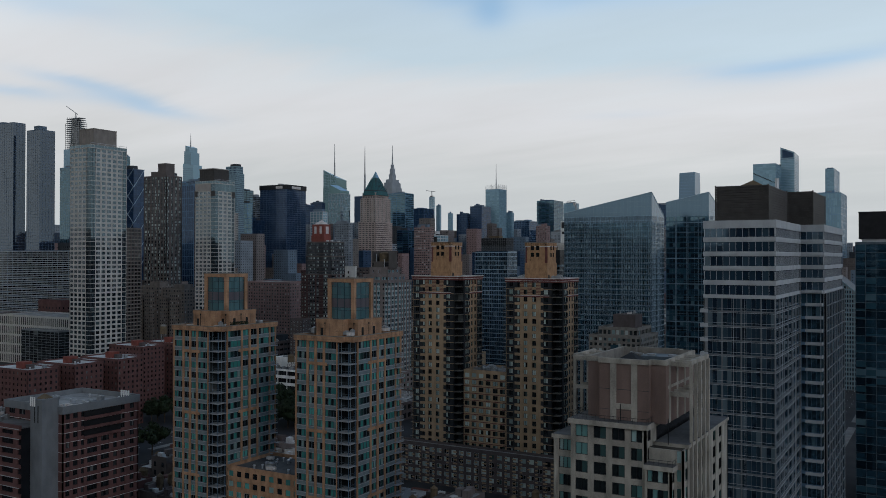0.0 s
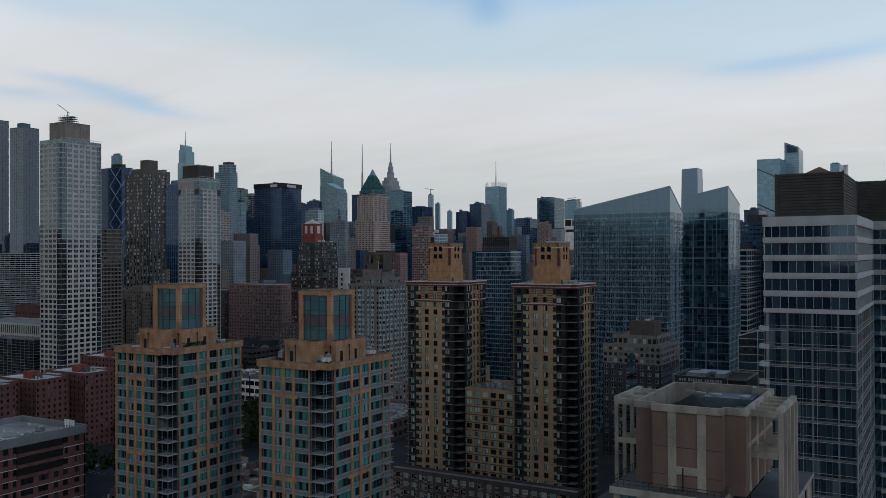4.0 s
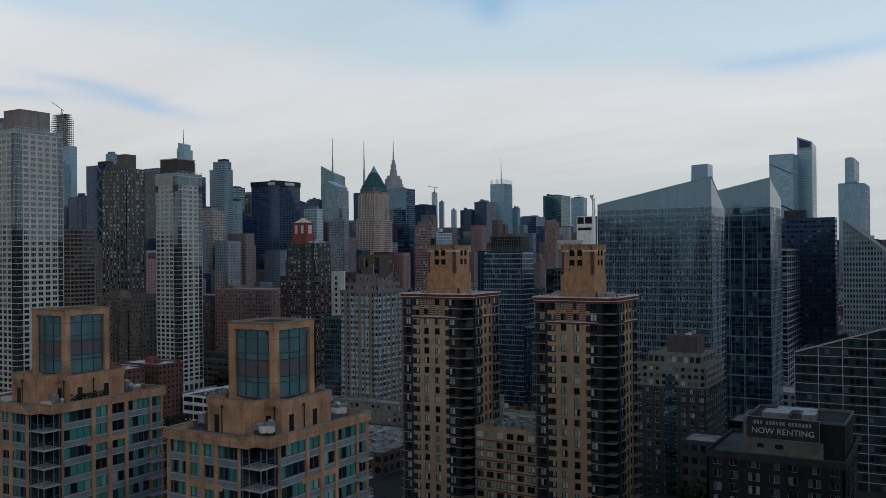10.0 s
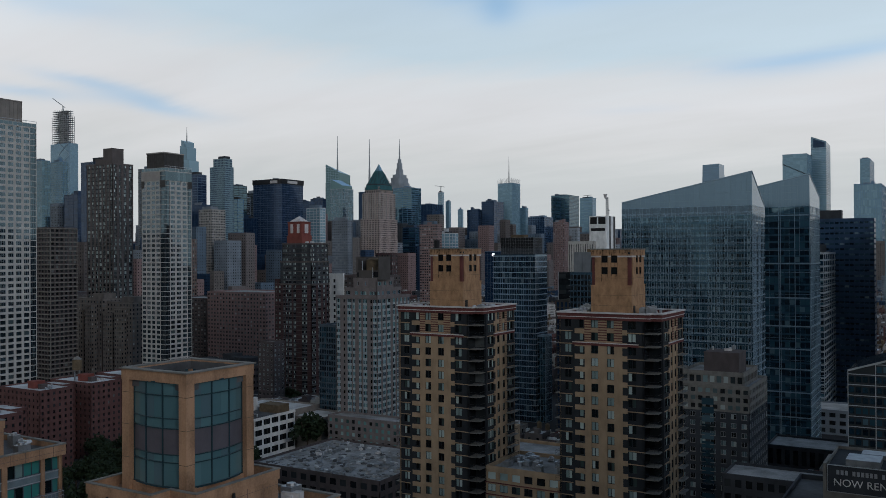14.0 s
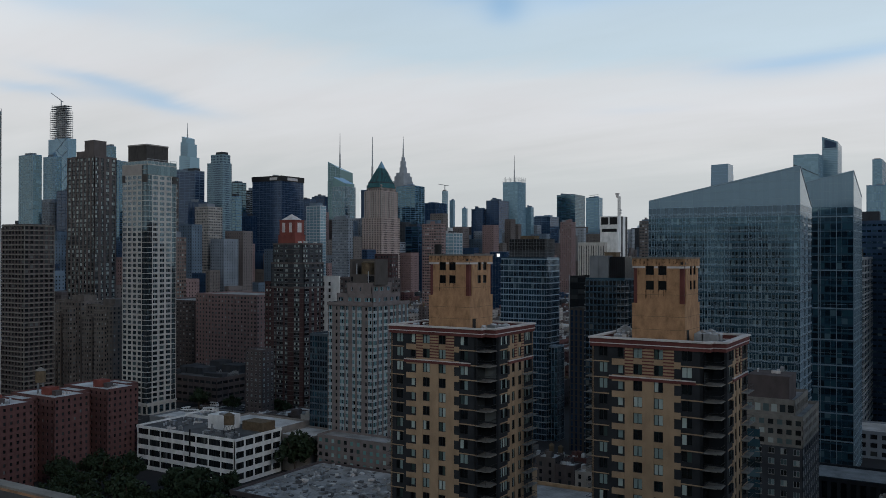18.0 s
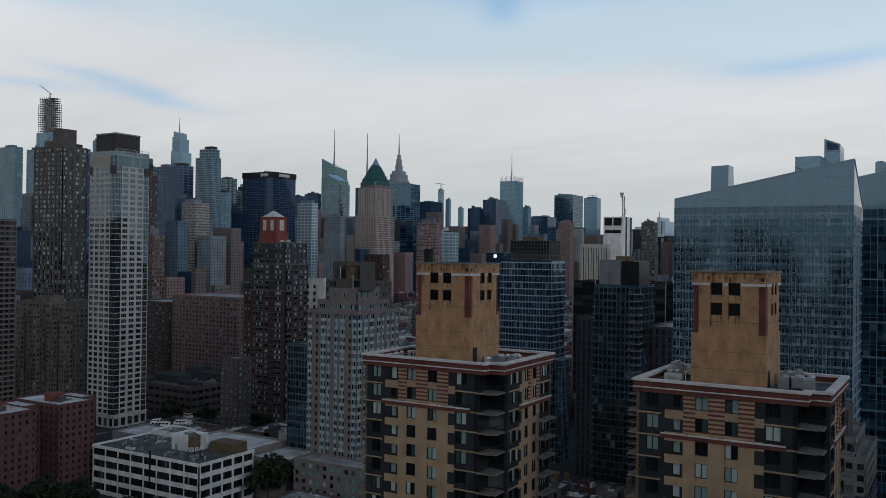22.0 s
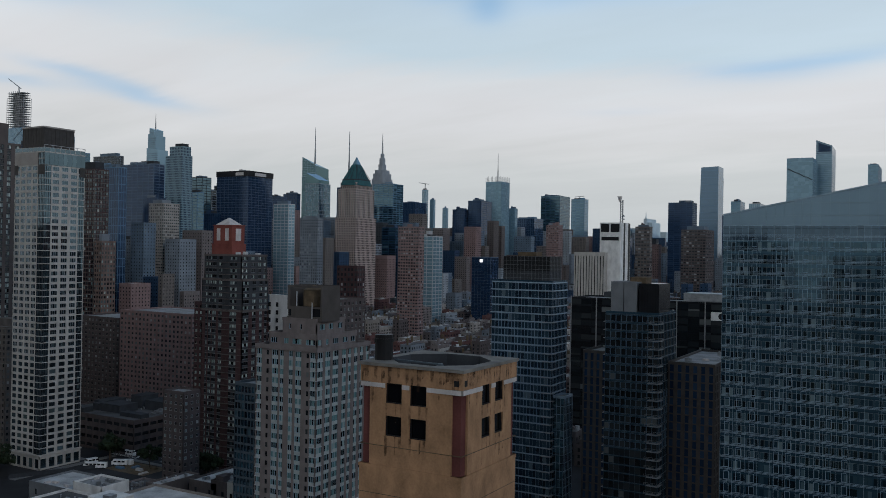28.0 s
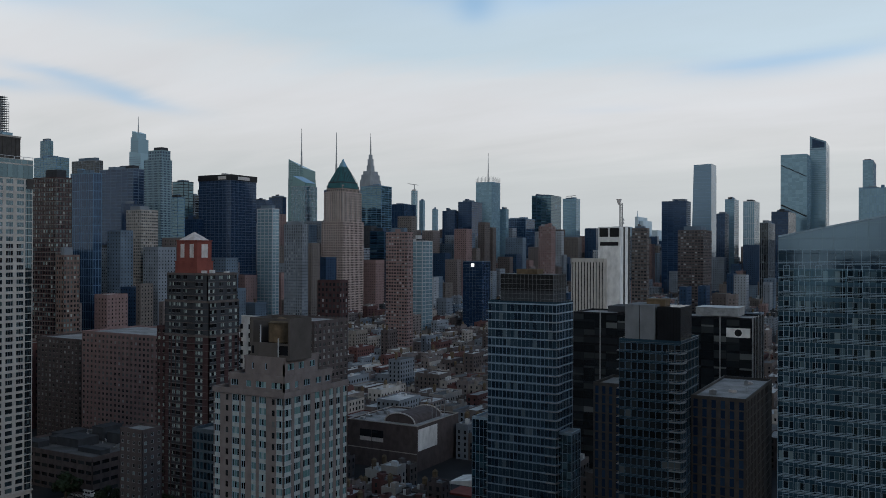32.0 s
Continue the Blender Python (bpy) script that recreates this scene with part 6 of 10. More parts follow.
    # crown: a plain belt, posts and the roof box
    part("roof", MB().box(0.3, 0.3, z1, W - 0.3, D - 0.3, z1 + 0.3), M["roof_grey"], th)
    cr = MB()
    ring(cr, 0, W, 0, D, z1, z1 + 2.2, 0.4)
    part("parapet", cr, M["white_con"], th)
    po = MB()
    for k in range(6):
        po.box(W - 0.3, D * k / 5 - 0.1 if k else 0, z1 + 2.2, W - 0.1, D * k / 5 + 0.1, z1 + 3.4)
    po.box(W - 0.3, 0, z1 + 3.2, W - 0.1, D, z1 + 3.4, True)
    part("railing", po, M["alu"], th)
    x2, x3, y2, y3, z3, m_ = capbox
    bx, rbs = MB().box(x2 - x0, y2 - y0, z1, x3 - x0, y3 - y0, z3), MB()
    n = 9
    for k in range(n):
        u = (x3 - x2) * k / (n - 1)
        rbs.box(x2 - x0 + u - 0.15, y2 - y0 - 0.12, z1, x2 - x0 + u + 0.15, y2 - y0 + 0.1, z3)
        v = (y3 - y2) * k / (n - 1)
        rbs.box(x3 - x0 - 0.1, y2 - y0 + v - 0.15, z1, x3 - x0 + 0.12, y2 - y0 + v + 0.15, z3)
    bx.box(x2 - x0 - 0.2, y2 - y0 - 0.2, z3 - 0.5, x3 - x0 + 0.2, y3 - y0 + 0.2, z3 + 0.1, True)
    rbx = part("roof_box", bx, m_, th, "ribbed mechanical roof box")
    part("box_rib", rbs, m_, rbx, kind="stuff")
    return th


white_tower(-414, -393, 324, 353, 162, "tall white concrete lattice tower with brown ribbed roof box", (-411, -396.5, 329, 347, 175.5, M["buff_brick"]), 0)
white_tower(-435, -413, 456.5, 478.7, 149, "white concrete lattice tower with dark ribbed roof box", (-431.5, -415.5, 458, 474, 160.5, M["louvre"]), 1)

def striped_tower(name, label, x0, x1, y0, y1, z1, fl, pier, span, glass, front, side, singles, frame_m="alu", line=""):
    """A flat tower of full height piers and window bays."""
    th = thing(name, (x0 + x1) / 2, (y0 + y1) / 2, 0, label, "apartment tower")
    w, d = (x1 - x0) / 2, (y1 - y0) / 2
    th["o"] = ((x0 + x1) / 2, (y0 + y1) / 2, 0)
    nf = round(z1 / fl)
    part("core", MB().box(-w + 0.3, -d + 0.3, 0, w - 0.3, d - 0.3, z1), M["black_wall"], th)
    for s, sp in (("n", front), ("w", side), ("e", side), ("s", front)):
        bays(th, (-w, w, -d, d), s, 0, z1, nf, sp, pier, span, frame_m, glass, single=s in singles, line_m=line if s in "nw" else "")
    pm = MB()
    ring(pm, -w - 0.1, w + 0.1, -d - 0.1, d + 0.1, z1, z1 + 1.1, 0.4)
    part("parapet", pm, M[pier], th)
    part("roof", MB().box(-w + 0.2, -d + 0.2, z1 - 0.2, w - 0.2, d - 0.2, z1 + 0.2), M["roof_dark"], th)
    return th


t = striped_tower("brown_tower", "dark apartment tower with pale window columns and stepped roof houses", -532, -503, 488, 506, 161, 3.0, "taupe", "dark_stone", "blinds", [(1.2, 4.0, 2), (5.6, 8.4, 2), (10.0, 12.6, 2), (14.0, 16.6, 2), (18.2, 20.8, 2), (22.4, 24.6, 1), (26.0, 28.4, 2)], [(1.0, 3.4, 2), (5.4, 7.6, 2), (9.6, 12.0, 2), (14.2, 16.8, 2)], "", "alu", "rim")
cap(t, -516, -506, 490, 500, 161, 173, M["taupe"])
cap(t, -526, -516, 491, 500, 161, 166, M["taupe"])
t = tower("brown_tower", "brown apartment tower with stacked balconies", -512, -489, 428, 448, 113, M["brown_brick"], G["dark"], "apartment tower", floor_h=3.0, bay=3.2)
grid_lines(t, (-11.9, 11.9, -10.4, 10.4), 0, 113, 3.0, 24, "rim", 0.7, 0.3, name="balcony_band")
for x0, x1, y0, z in ((-543, -518, 476, 60), (-518, -492, 470, 64), (-492, -466, 474, 62)):
    t = tower("brick_block", "brown brick apartment house in stepped lobes", x0, x1, y0, y0 + 26, z, M["lobe_brick"], G["brickwin"], "apartment house", "brown lobed houses", floor_h=2.9, bay=3.2, win_w=0.42, win_h=0.5)
    cap(t, x0 + 6, x1 - 8, y0 + 8, y0 + 18, z, z + 4, M["lobe_brick"])
    o = t["o"]
    for k, (p, q, zz) in enumerate(((x0 + 2, x0 + 9, z - 8), (x0 + 14, x0 + 21, z - 4))):
        block(t, (p - o[0], q - o[0], y0 - 5 - o[1], y0 - 0.1 - o[1]), 0, zz, M["lobe_brick"], G["brickwin"], 2.9, 2.4, sides="nwe", win_w=0.5, win_h=0.5)
        grid_lines(t, (p - o[0], q - o[0], y0 - 5 - o[1], y0 - 0.1 - o[1]), zz - 18, zz, 2.9, 30, "rim", 0.3, 0.1, name="stone_band")
    grid_lines(t, (x0 - o[0], x1 - o[0], y0 - o[1], y0 + 26 - o[1]), z - 18, z, 2.9, 60, "rim", 0.3, 0.1, name="stone_band")
tower("concrete_hall", "white ribbed concrete campus building with a green roof", -608, -512, 400, 440, 40, M["white_con"], G["dark"], "campus building", floor_h=8, bay=2.6, win_w=0.5, win_h=0.8, sill=0.1)
t = tower("glass_hall", "dark glass hall beside the ribbed campus building", -560, -513, 388, 399.6, 30, M["stair"], G["dark"], "campus building", style="glass", floor_h=2.2, bay=5, bar=0.3)
t = tower("office_slab", "long dark office slab with horizontal bands", -735, -618, 480, 505, 95, M["slate"], G["dark"], "office slab", style="glass", floor_h=3.6, bay=8, bar=0.5)
grid_lines(t, (-58.5, 58.5, -12.5, 12.5), 0, 95, 1.8, 150, "white_band", 0.55, 0.3, name="floor_line")


# ---- tower with the red cap ----
def red_top_tower():
    """Dark stepped shaft with brick lower parts, pale sill lines, balconies in a recess and a red roof house."""
    x0, x1, y0, y1 = -356.5, -333.0, 503.0, 521.0
    th = thing("red_top_tower", x0, y0, 0, "dark brick balcony tower with a red roof house and pale pyramid", "apartment tower")
    W, D, fh = x1 - x0, y1 - y0, 2.9
    front = [(1.0, 2.2, 1), (2.9, 4.9, 2), (5.3, 7.9, 2), (9.4, 11.6, 2), (16.4, 20.8, 3)]
    side = [(0.4, 4.4, 3), (6.8, 9.3, 2), (11.7, 13.8, 2), (15.4, 17.2, 1)]
    for za, zb, e, pm in ((0, 26 * fh, 1.4, "maroon"), (26 * fh, 31 * fh, 1.4, "dark_stone"), (31 * fh, 35 * fh, 0.0, "dark_stone")):
        n = round((zb - za) / fh)
        part("core", MB().box(0.5 - e, 0.5, za, W - 0.5 + e * 0.7, D - 0.5, zb), M["black_wall"], th)
        for sd, sp in (("n", front), ("w", side)):
            bays(th, (-e, W + e * 0.7, 0, D), sd, za, zb, n, [(u + e, v + e, k) if sd == "n" else (u, v, k) for u, v, k in sp], pm, "dark_stone", "black_metal", "blinds", single=True, line_m="stair", sill=0.42, head=0.1)
        for sd in "es":
            bays(th, (-e, W + e * 0.7, 0, D), sd, za, zb, n, [(2, 5, 2), (8, 11, 2), (14, 16, 1)], pm, "dark_stone", "alu", "pale", single=False)
        lm, rail = MB(), MB()
        for i in range(n):
            z = za + i * fh
            for sd in "nw":
                w, fm, ang = face_map(-e, W + e * 0.7, 0, D, sd)
                fbox(lm, fm, -0.04, w + 0.04, z + 0.02, z + 0.2, -0.05, 0.1)
            lm.box(11.8 + e * 0.0, -0.9, z - 0.1, 16.2, 0.02, z + 0.1, True)
            for k in range(9):
                rail.box(11.85 + k * 0.535, -0.88, z + 0.1, 11.89 + k * 0.535, -0.84, z + 1.1)
            rail.box(11.8, -0.9, z + 1.08, 16.2, -0.83, z + 1.14, True)
        part("floor_line", lm, M["taupe"], th, "thin pale floor lines", kind="stuff")
        part("balcony_rail", rail, M["black_metal"], th, kind="stuff")
        pr = MB()
        ring(pr, -e - 0.1, W + e * 0.7 + 0.1, -0.1, D + 0.1, zb, zb + 0.9, 0.4)
        part("parapet", pr, M["taupe"], th)
    z1 = 35 * fh
    part("roof", MB().box(0.3, 0.3, z1 - 0.1, W - 0.3, D - 0.3, z1 + 0.2), M["roof_grey"], th)
    # lower brick wing
    block(th, (-7.2, -1.6, 1.0, 12.0), 0, 27 * fh, M["maroon"], G["pale"], fh, 2.8, win_w=0.5, win_h=0.45, sills=True)
    # red roof house on a wider base
    cx0, cx1, cy0, cy1 = 2.4, 14.4, 3.2, 11.6
    base = part("cap_base", MB().box(cx0 - 0.5, cy0 - 0.5, z1 + 0.2, cx1 + 0.5, cy1 + 0.5, z1 + 5.6).box(cx0 - 0.7, cy0 - 0.7, z1 + 5.6, cx1 + 0.7, cy1 + 0.7, z1 + 5.9, True), M["rust"], th, "rust red base of the roof house")
    cap_ = part("cap_house", MB().box(cx0, cy0, z1 + 5.9, cx1, cy1, z1 + 14.4).box(cx0 - 0.3, cy0 - 0.3, z1 + 14.4, cx1 + 0.3, cy1 + 0.3, z1 + 14.9, True), M["rust"], th, "rust red roof house")
    for q in ((cx0 + 2.2, cy0 - 0.12, cx0 + 4.4, cy0 + 0.05), (cx0 + 7.6, cy0 - 0.12, cx0 + 9.8, cy0 + 0.05), (cx1 - 0.05, cy0 + 2.4, cx1 + 0.12, cy0 + 6.0)):
        part("louvre", MB().box(q[0], q[1], z1 + 7.4, q[2], q[3], z1 + 13.2), M["pale_stone"], cap_, "tall pale louvre")
    part("cap_roof", MB().cone((cx0 + cx1) / 2, (cy0 + cy1) / 2, z1 + 14.9, z1 + 18.4, 6.4, 0.3, 4, phase=0.785), M["pale_stone"], th, "pale pyramid roof")
    for k, (a, c) in enumerate(((-0.2, 6), (16, 3), (18.6, 5), (20.2, 12), (4, 14.5))):
        part("roof_unit", MB().box(a + 1.0, c, z1 + 0.2, a + 2.8, c + 1.6, z1 + 1.6 + 0.3 * (k % 3)), M["roof_pale"], th)


red_top_tower()
tower("brick_slab", "long pink brick housing slab with small windows", -483, -423, 560, 600, 66, M["pink_brick"], G["brickwin"], "housing slab", floor_h=2.9, bay=3.2, win_w=0.5, win_h=0.5, sills=True)
tower("brick_slab", "brown brick housing slab beside the pink one", -530, -484, 566, 600, 60, M["brown_brick"], G["brickwin"], "housing slab", floor_h=2.9, bay=3.2, win_w=0.5, win_h=0.5, sills=True)
t = tower("brick_block", "small dark brown brick block with a flat roof", -347, -334.5, 470, 480, 41.5, M["brown_brick"], G["dark"], "apartment house", floor_h=2.9, bay=3.0, win_w=0.4, win_h=0.45, single=("alu", "home", 1, 90, "nw", 4), sills=True)


# ---- grey stepped tower ----
def grey_tower():
    x0, x1, y0, y1, H = -240.0, -215.5, 410.0, 438.6, 73.5
    th = thing("grey_tower", x0, y0, 0, "grey brick stepped tower with pale green windows and dark top", "apartment tower")
    W, D, nf = x1 - x0, y1 - y0, 25
    part("core", MB().box(0.3, 0.3, 0, W - 0.3, D - 0.3, H), M["black_wall"], th)
    bays(th, (0, W, 0, D), "n", 0, H, nf, [(0.1, 2.4, 3), (6.7, 9.2, 3), (9.9, 11.4, 2), (13.5, 15.1, 2), (16.1, 18.5, 3), (22.0, 24.4, 3)], "grey_brick", "mint_panel", "pale_frame", "greywin", sill=0.34)
    bays(th, (0, W, 0, D), "w", 0, H, nf, [(0.1, 3.2, 3), (4.4, 7.1, 3), (8.2, 11.3, 3), (13.2, 15.4, 2), (16.5, 18.1, 2), (19.8, 21.7, 2), (23.1, 25.0, 2), (26.4, 28.4, 2)], "grey_brick", "mint_panel", "pale_frame", "greywin", sill=0.34, single=False)
    sm, gb = MB(), MB()
    for i in range(nf):
        z = i * H / nf
        for u in (4.5, 20.6):
            sm.box(u, -0.02, z + 1.0, u + 0.85, 0.1, z + 2.5, True)
        for u0, u1, sd in ((0.05, 2.45, "n"), (21.95, W + 0.06, "n"), (-0.06, 3.25, "w")):
            w, fm, ang = face_map(0, W, 0, D, sd)
            fbox(gb, fm, u0, u1, z - 0.12, z + 0.14, -0.06, 0.1)
    part("small_window", sm, G["dark"], th, "small dark windows in the piers", kind="stuff")
    part("bay_line", gb, M["white_band"], th, "pale lines across the glazed corners", kind="stuff")
    gm = MB()
    for a, bb, k in [(4.4, 7.1, 3), (8.2, 11.3, 3), (13.2, 15.4, 2), (16.5, 18.1, 2), (19.8, 21.7, 2), (23.1, 25.0, 2), (26.4, 28.4, 2), (0.1, 3.2, 3)]:
        w, fm, ang = face_map(0, W, 0, D, "w")
        for q in range(k + 1):
            u = a + (bb - a) * q / k
            fbox(gm, fm, u - 0.05, u + 0.05, 0, H, 0.2, 0.3)
    part("window_bar", gm, M["pale_frame"], th, kind="stuff")
    for s in "es":
        bays(th, (0, W, 0, D), s, 0, H, nf, [(2, 4, 2), (7, 9, 2), (12, 14, 2), (17, 19, 2)], "grey_brick", "balcony", "panel", "mint", single=False)
    pm = MB()
    ring(pm, -0.25, W + 0.25, -0.25, D + 0.25, H, H + 1.4, 0.5)
    part("parapet", pm, M["grey_brick"], th)
    part("roof", MB().box(0, 0, H - 0.2, W, D, H + 0.2), M["roof_grey"], th)
    for a, bb, c, d, za, zb, nw_, ww_ in ((3.6, W - 1.6, 2.0, 23.2, H, H + 4.4, [(0.8, 3.4, 3), (6.2, 8.0, 2), (9.6, 13.2, 4), (15.0, 18.6, 4)], [(0.6, 2.4, 2), (4.6, 6.0, 2), (8.4, 11.2, 3), (13.6, 16.2, 3), (18.0, 20.4, 2)]),
                                          (7.0, W - 3.7, 4.5, 19.6, H + 4.4, H + 9.0, [(2.6, 3.3, 1), (7.2, 7.9, 1)], [(1.6, 4.4, 3), (6.2, 8.6, 3), (11.2, 13.6, 3)])):
        part("core", MB().box(a + 0.3, c + 0.3, za, bb - 0.3, d - 0.3, zb), M["black_wall"], th)
        for sd, sp in (("n", nw_), ("w", ww_)):
            bays(th, (a, bb, c, d), sd, za, zb, 1, sp, "grey_brick", "grey_brick", "pale_frame", "greywin", sill=0.42, head=0.4)
            w, fm, ang = face_map(a, bb, c, d, sd)
            hm = MB()
            fbox(hm, fm, 0, w, zb - 0.9, zb + 0.02, -0.03, 0.35)
            part("tier_head", hm, M["grey_brick"], th)
        for sd in "es":
            w, fm, ang = face_map(a, bb, c, d, sd)
            hm = MB()
            fbox(hm, fm, 0, w, za, zb, 0, 0.3)
            part("tier_wall", hm, M["grey_brick"], th)
        part("tier_roof", MB().box(a + 0.3, c + 0.3, zb, bb - 0.3, d - 0.3, zb + 0.12), M["roof_grey"], th)
        tr = MB()
        ring(tr, a - 0.1, bb + 0.1, c - 0.1, d + 0.1, zb + 0.02, zb + 0.9, 0.35)
        part("tier_parapet", tr, M["grey_brick"], th, "grey brick parapet of the set back tier")
    # screened water tank on top: open on the north side above a low wall
    a, bb, c, d, za, zb = 8.4, 22.3, 5.0, 14.4, H + 9.0, H + 20.3
    for q in ((a, c, za, bb, c + 0.4, za + 1.4), (a + 1.6, c, za + 1.4, bb - 4.4, c + 0.4, za + 4.6), (a, c, za + 3.6, a + 1.6, c + 0.4, za + 4.6), (bb - 0.6, c, za + 1.4, bb, c + 0.4, zb), (bb - 4.4, c, za + 4.0, bb - 0.6, c + 0.4, za + 4.6),
              (bb - 0.4, c + 0.4, za, bb, d, zb), (a, c + 0.4, za, a + 0.4, d, zb), (a + 0.4, d - 0.4, za, bb - 0.4, d, zb), (a, c, zb - 0.7, bb - 0.6, c + 0.4, zb), (a, c, za + 4.6, a + 1.0, c + 0.4, zb - 0.7)):
        part("tank_screen", MB().box(*q, True), M["screen"], th, "dark plain screen round the water tank")
    part("screen_floor", MB().box(a + 0.4, c + 0.4, za, bb - 0.4, d - 0.4, za + 4.3), M["black_wall"], th)
    part("water_tank", MB().cone(15.4, 9.8, za + 4.6, za + 9.8, 3.4, 3.4, 20).cone(15.4, 9.8, za + 9.8, za + 11.4, 3.6, 0.2, 20), M["wood"], th, "round wooden water tank")
    for px_, z0_, z1_ in ((12.2, za + 4.6, za + 9.4), (18.4, za + 0.6, za + 6.0)):
        part("tank_pipe", MB().box(px_, c - 0.25, z0_, px_ + 0.3, c - 0.02, z1_, True), M["white_band"], th, "thin white pipe in front of the tank")


grey_tower()
tower("blue_block", "blue mottled panel block beside the grey tower", -262, -241, 424, 446, 58, M["panel"], G["blue"], "apartment house", floor_h=2.9, bay=1.5, win_w=0.8, win_h=0.74, sill=0.13)
t = tower("end_wall_block", "brown brick slab with a white blank end wall", -347, -306, 540, 566, 80, M["brown_brick"], G["brickwin"], "apartment slab", floor_h=2.9, bay=3.2, win_w=0.5, win_h=0.5, sills=True)
cap(t, -346.5, -334, 538.6, 539.9, 0, 82, M["white_paint"], "end_wall", "white painted wall with two rows of small windows")
sl_ = MB()
for i in range(14):
    for u in (-6.5, -1.5):
        sl_.box(-14 + u, -14.65, 24 + i * 4, -12.5 + u, -14.5, 26.2 + i * 4)
part("small_window", sl_, M["black_metal"], t, kind="stuff")
tower("maroon_block", "maroon brick block with many windows", -365, -350, 620, 628, 95, M["maroon"], G["brickwin"], "apartment house", floor_h=3, bay=2.6)


# ---- dark stone block behind the cream tower ----
t = tower("stone_block", "dark stone apartment block with a pale upper part", -63, -36, 366, 396, 42, M["dark_stone"], G["home"], "apartment house", floor_h=2.95, bay=3.2, win_w=0.5, win_h=0.55, single=("alu", "home", 2, 230, "nw"), parapet=0, sills=True)
o = t["o"]
block(t, (-63 - o[0], -36 - o[0], 366 - o[1], 396 - o[1]), 42, 50, M["rim"], G["home"], 2.7, 2.4, win_w=0.6)
block(t, (-59 - o[0], -38.5 - o[0], 369 - o[1], 392 - o[1]), 50, 54, M["rim"], G["home"], 4, 2.4, win_w=0.7)
cap(t, -52, -40.5, 371.5, 383, 54, 61, M["brown_brick"], "plant_house", "dark brown roof house")
gl = MB()
for i in range(16):
    gl.box(-6.5 + 13.5 - 9, -15.06, i * 2.9 + 0.5, -6.5 + 13.5 - 5, -14.9, i * 2.9 + 2.7)
part("stair_glazing", gl, G["blue"], t)
roof_clutter(-47, 380, 61.2, 8, 8, 4, 91, 1.6)
tower("podium", "low dark stone block with tall pilasters", -40, -8, 345, 362, 26, M["dark_stone"], G["dark"], "building", floor_h=4, bay=3.2)


# ---- black block with the rental sign ----
def sign_block():
    x0, x1, y0, y1, H = -6.0, 24.0, 244.0, 272.0, 45.5
    th = thing("sign_block", x0, y0, 0, "black brick apartment block with rooftop sign and terrace", "apartment house")
    W, D, nf = x1 - x0, y1 - y0, 15
    part("core", MB().box(0.3, 0.3, 0, W - 0.3, D - 0.3, H), M["black_wall"], th)
    bays(th, (0, W, 0, D), "n", 0, H, nf, [(1.4, 3.4, 2), (5.2, 7.2, 2), (9.4, 12.0, 3), (14.0, 16.4, 2), (18.2, 20.2, 2), (22.4, 25.0, 3), (27.0, 29, 2)], "dark_brick", "dark_brick", "alu", "home", sill=0.34)
    bays(th, (0, W, 0, D), "w", 0, H, nf, [(1.4, 3.4, 2), (5.2, 7.2, 2), (10.4, 13.0, 3), (16.0, 18.4, 2), (22.2, 24.2, 2)], "dark_brick", "dark_brick", "alu", "home", sill=0.34)
    for s in "es":
        bays(th, (0, W, 0, D), s, 0, H, nf, [(1.4, 3.4, 2), (8, 10, 2), (16, 18, 2), (22, 24, 2)], "dark_brick", "dark_brick", "alu", "home", single=False)
    part("roof", MB().box(0, 0, H - 0.1, W, D, H + 0.3), M["roof_dark"], th)
    pm = MB()
    ring(pm, -0.2, W + 0.2, -0.2, D + 0.2, H - 0.4, H + 1.3, 0.4)
    part("parapet", pm, M["dark_stone"], th)
    part("bulkhead", MB().box(8.0, 5.9, H + 0.3, W - 0.5, D - 4, H + 8.4), M["dark_brick"], th, "dark roof house behind the sign")
    pk = MB()
    ring(pk, 7.8, W - 0.3, 5.8, D - 3.8, H + 8.4, H + 9.0, 0.3)
    part("coping", pk, M["rim"], th)
    part("sign_wall", MB().box(8.0, 5.4, H + 0.3, W - 5.0, 5.88, H + 4.0).box(7.4, 5.4, H + 0.3, 8.0, 14.0, H + 9.2), M["rim"], th, "grey concrete wall under the sign")
    part("roof_plant", MB().box(11, 9, H + 8.4, 17, 15, H + 9.6).box(20, 8, H + 8.4, 23, 13, H + 9.9).box(13, 17, H + 8.4, 22, 21, H + 9.3), M["metal"], th, "grey plant boxes on the bulkhead")
    for ua, ub in ((10.5, 12.0), (14.5, 16.4)):
        part("window_slot", MB().box(ua, 5.33, H + 1.8, ub, 5.42, H + 2.8), M["black_metal"], th)
    return th


sign_block()
SX, SY, SZ = 2.3, 249.15, 50.2
sg_ = thing("rental_sign", SX, SY, SZ, "dark grey rental sign with white capital letters", "sign")
part("board", MB().box(0, 0, -0.6, 15.9, 0.22, 4.3, True), M["dark_stone"], sg_)
fr = MB().box(-0.1, -0.08, -0.7, 16, 0.02, -0.6, True).box(-0.1, -0.08, 4.3, 16, 0.02, 4.42, True).box(-0.1, -0.08, -0.6, 0, 0.02, 4.3, True).box(15.9, -0.08, -0.6, 16, 0.02, 4.3, True)
part("frame", fr, M["alu"], sg_)
cu = bpy.data.curves.new("lettering", "FONT")
cu.body, cu.size, cu.extrude, cu.align_x = "NOW RENTING", 1.95, 0.04, "CENTER"
cu.materials.append(M["white_paint"])
ob = new("lettering", cu)
ob.parent = sg_
ob.matrix_basis = pose(7.95, -0.06, 0.55, 90, 0, 0)
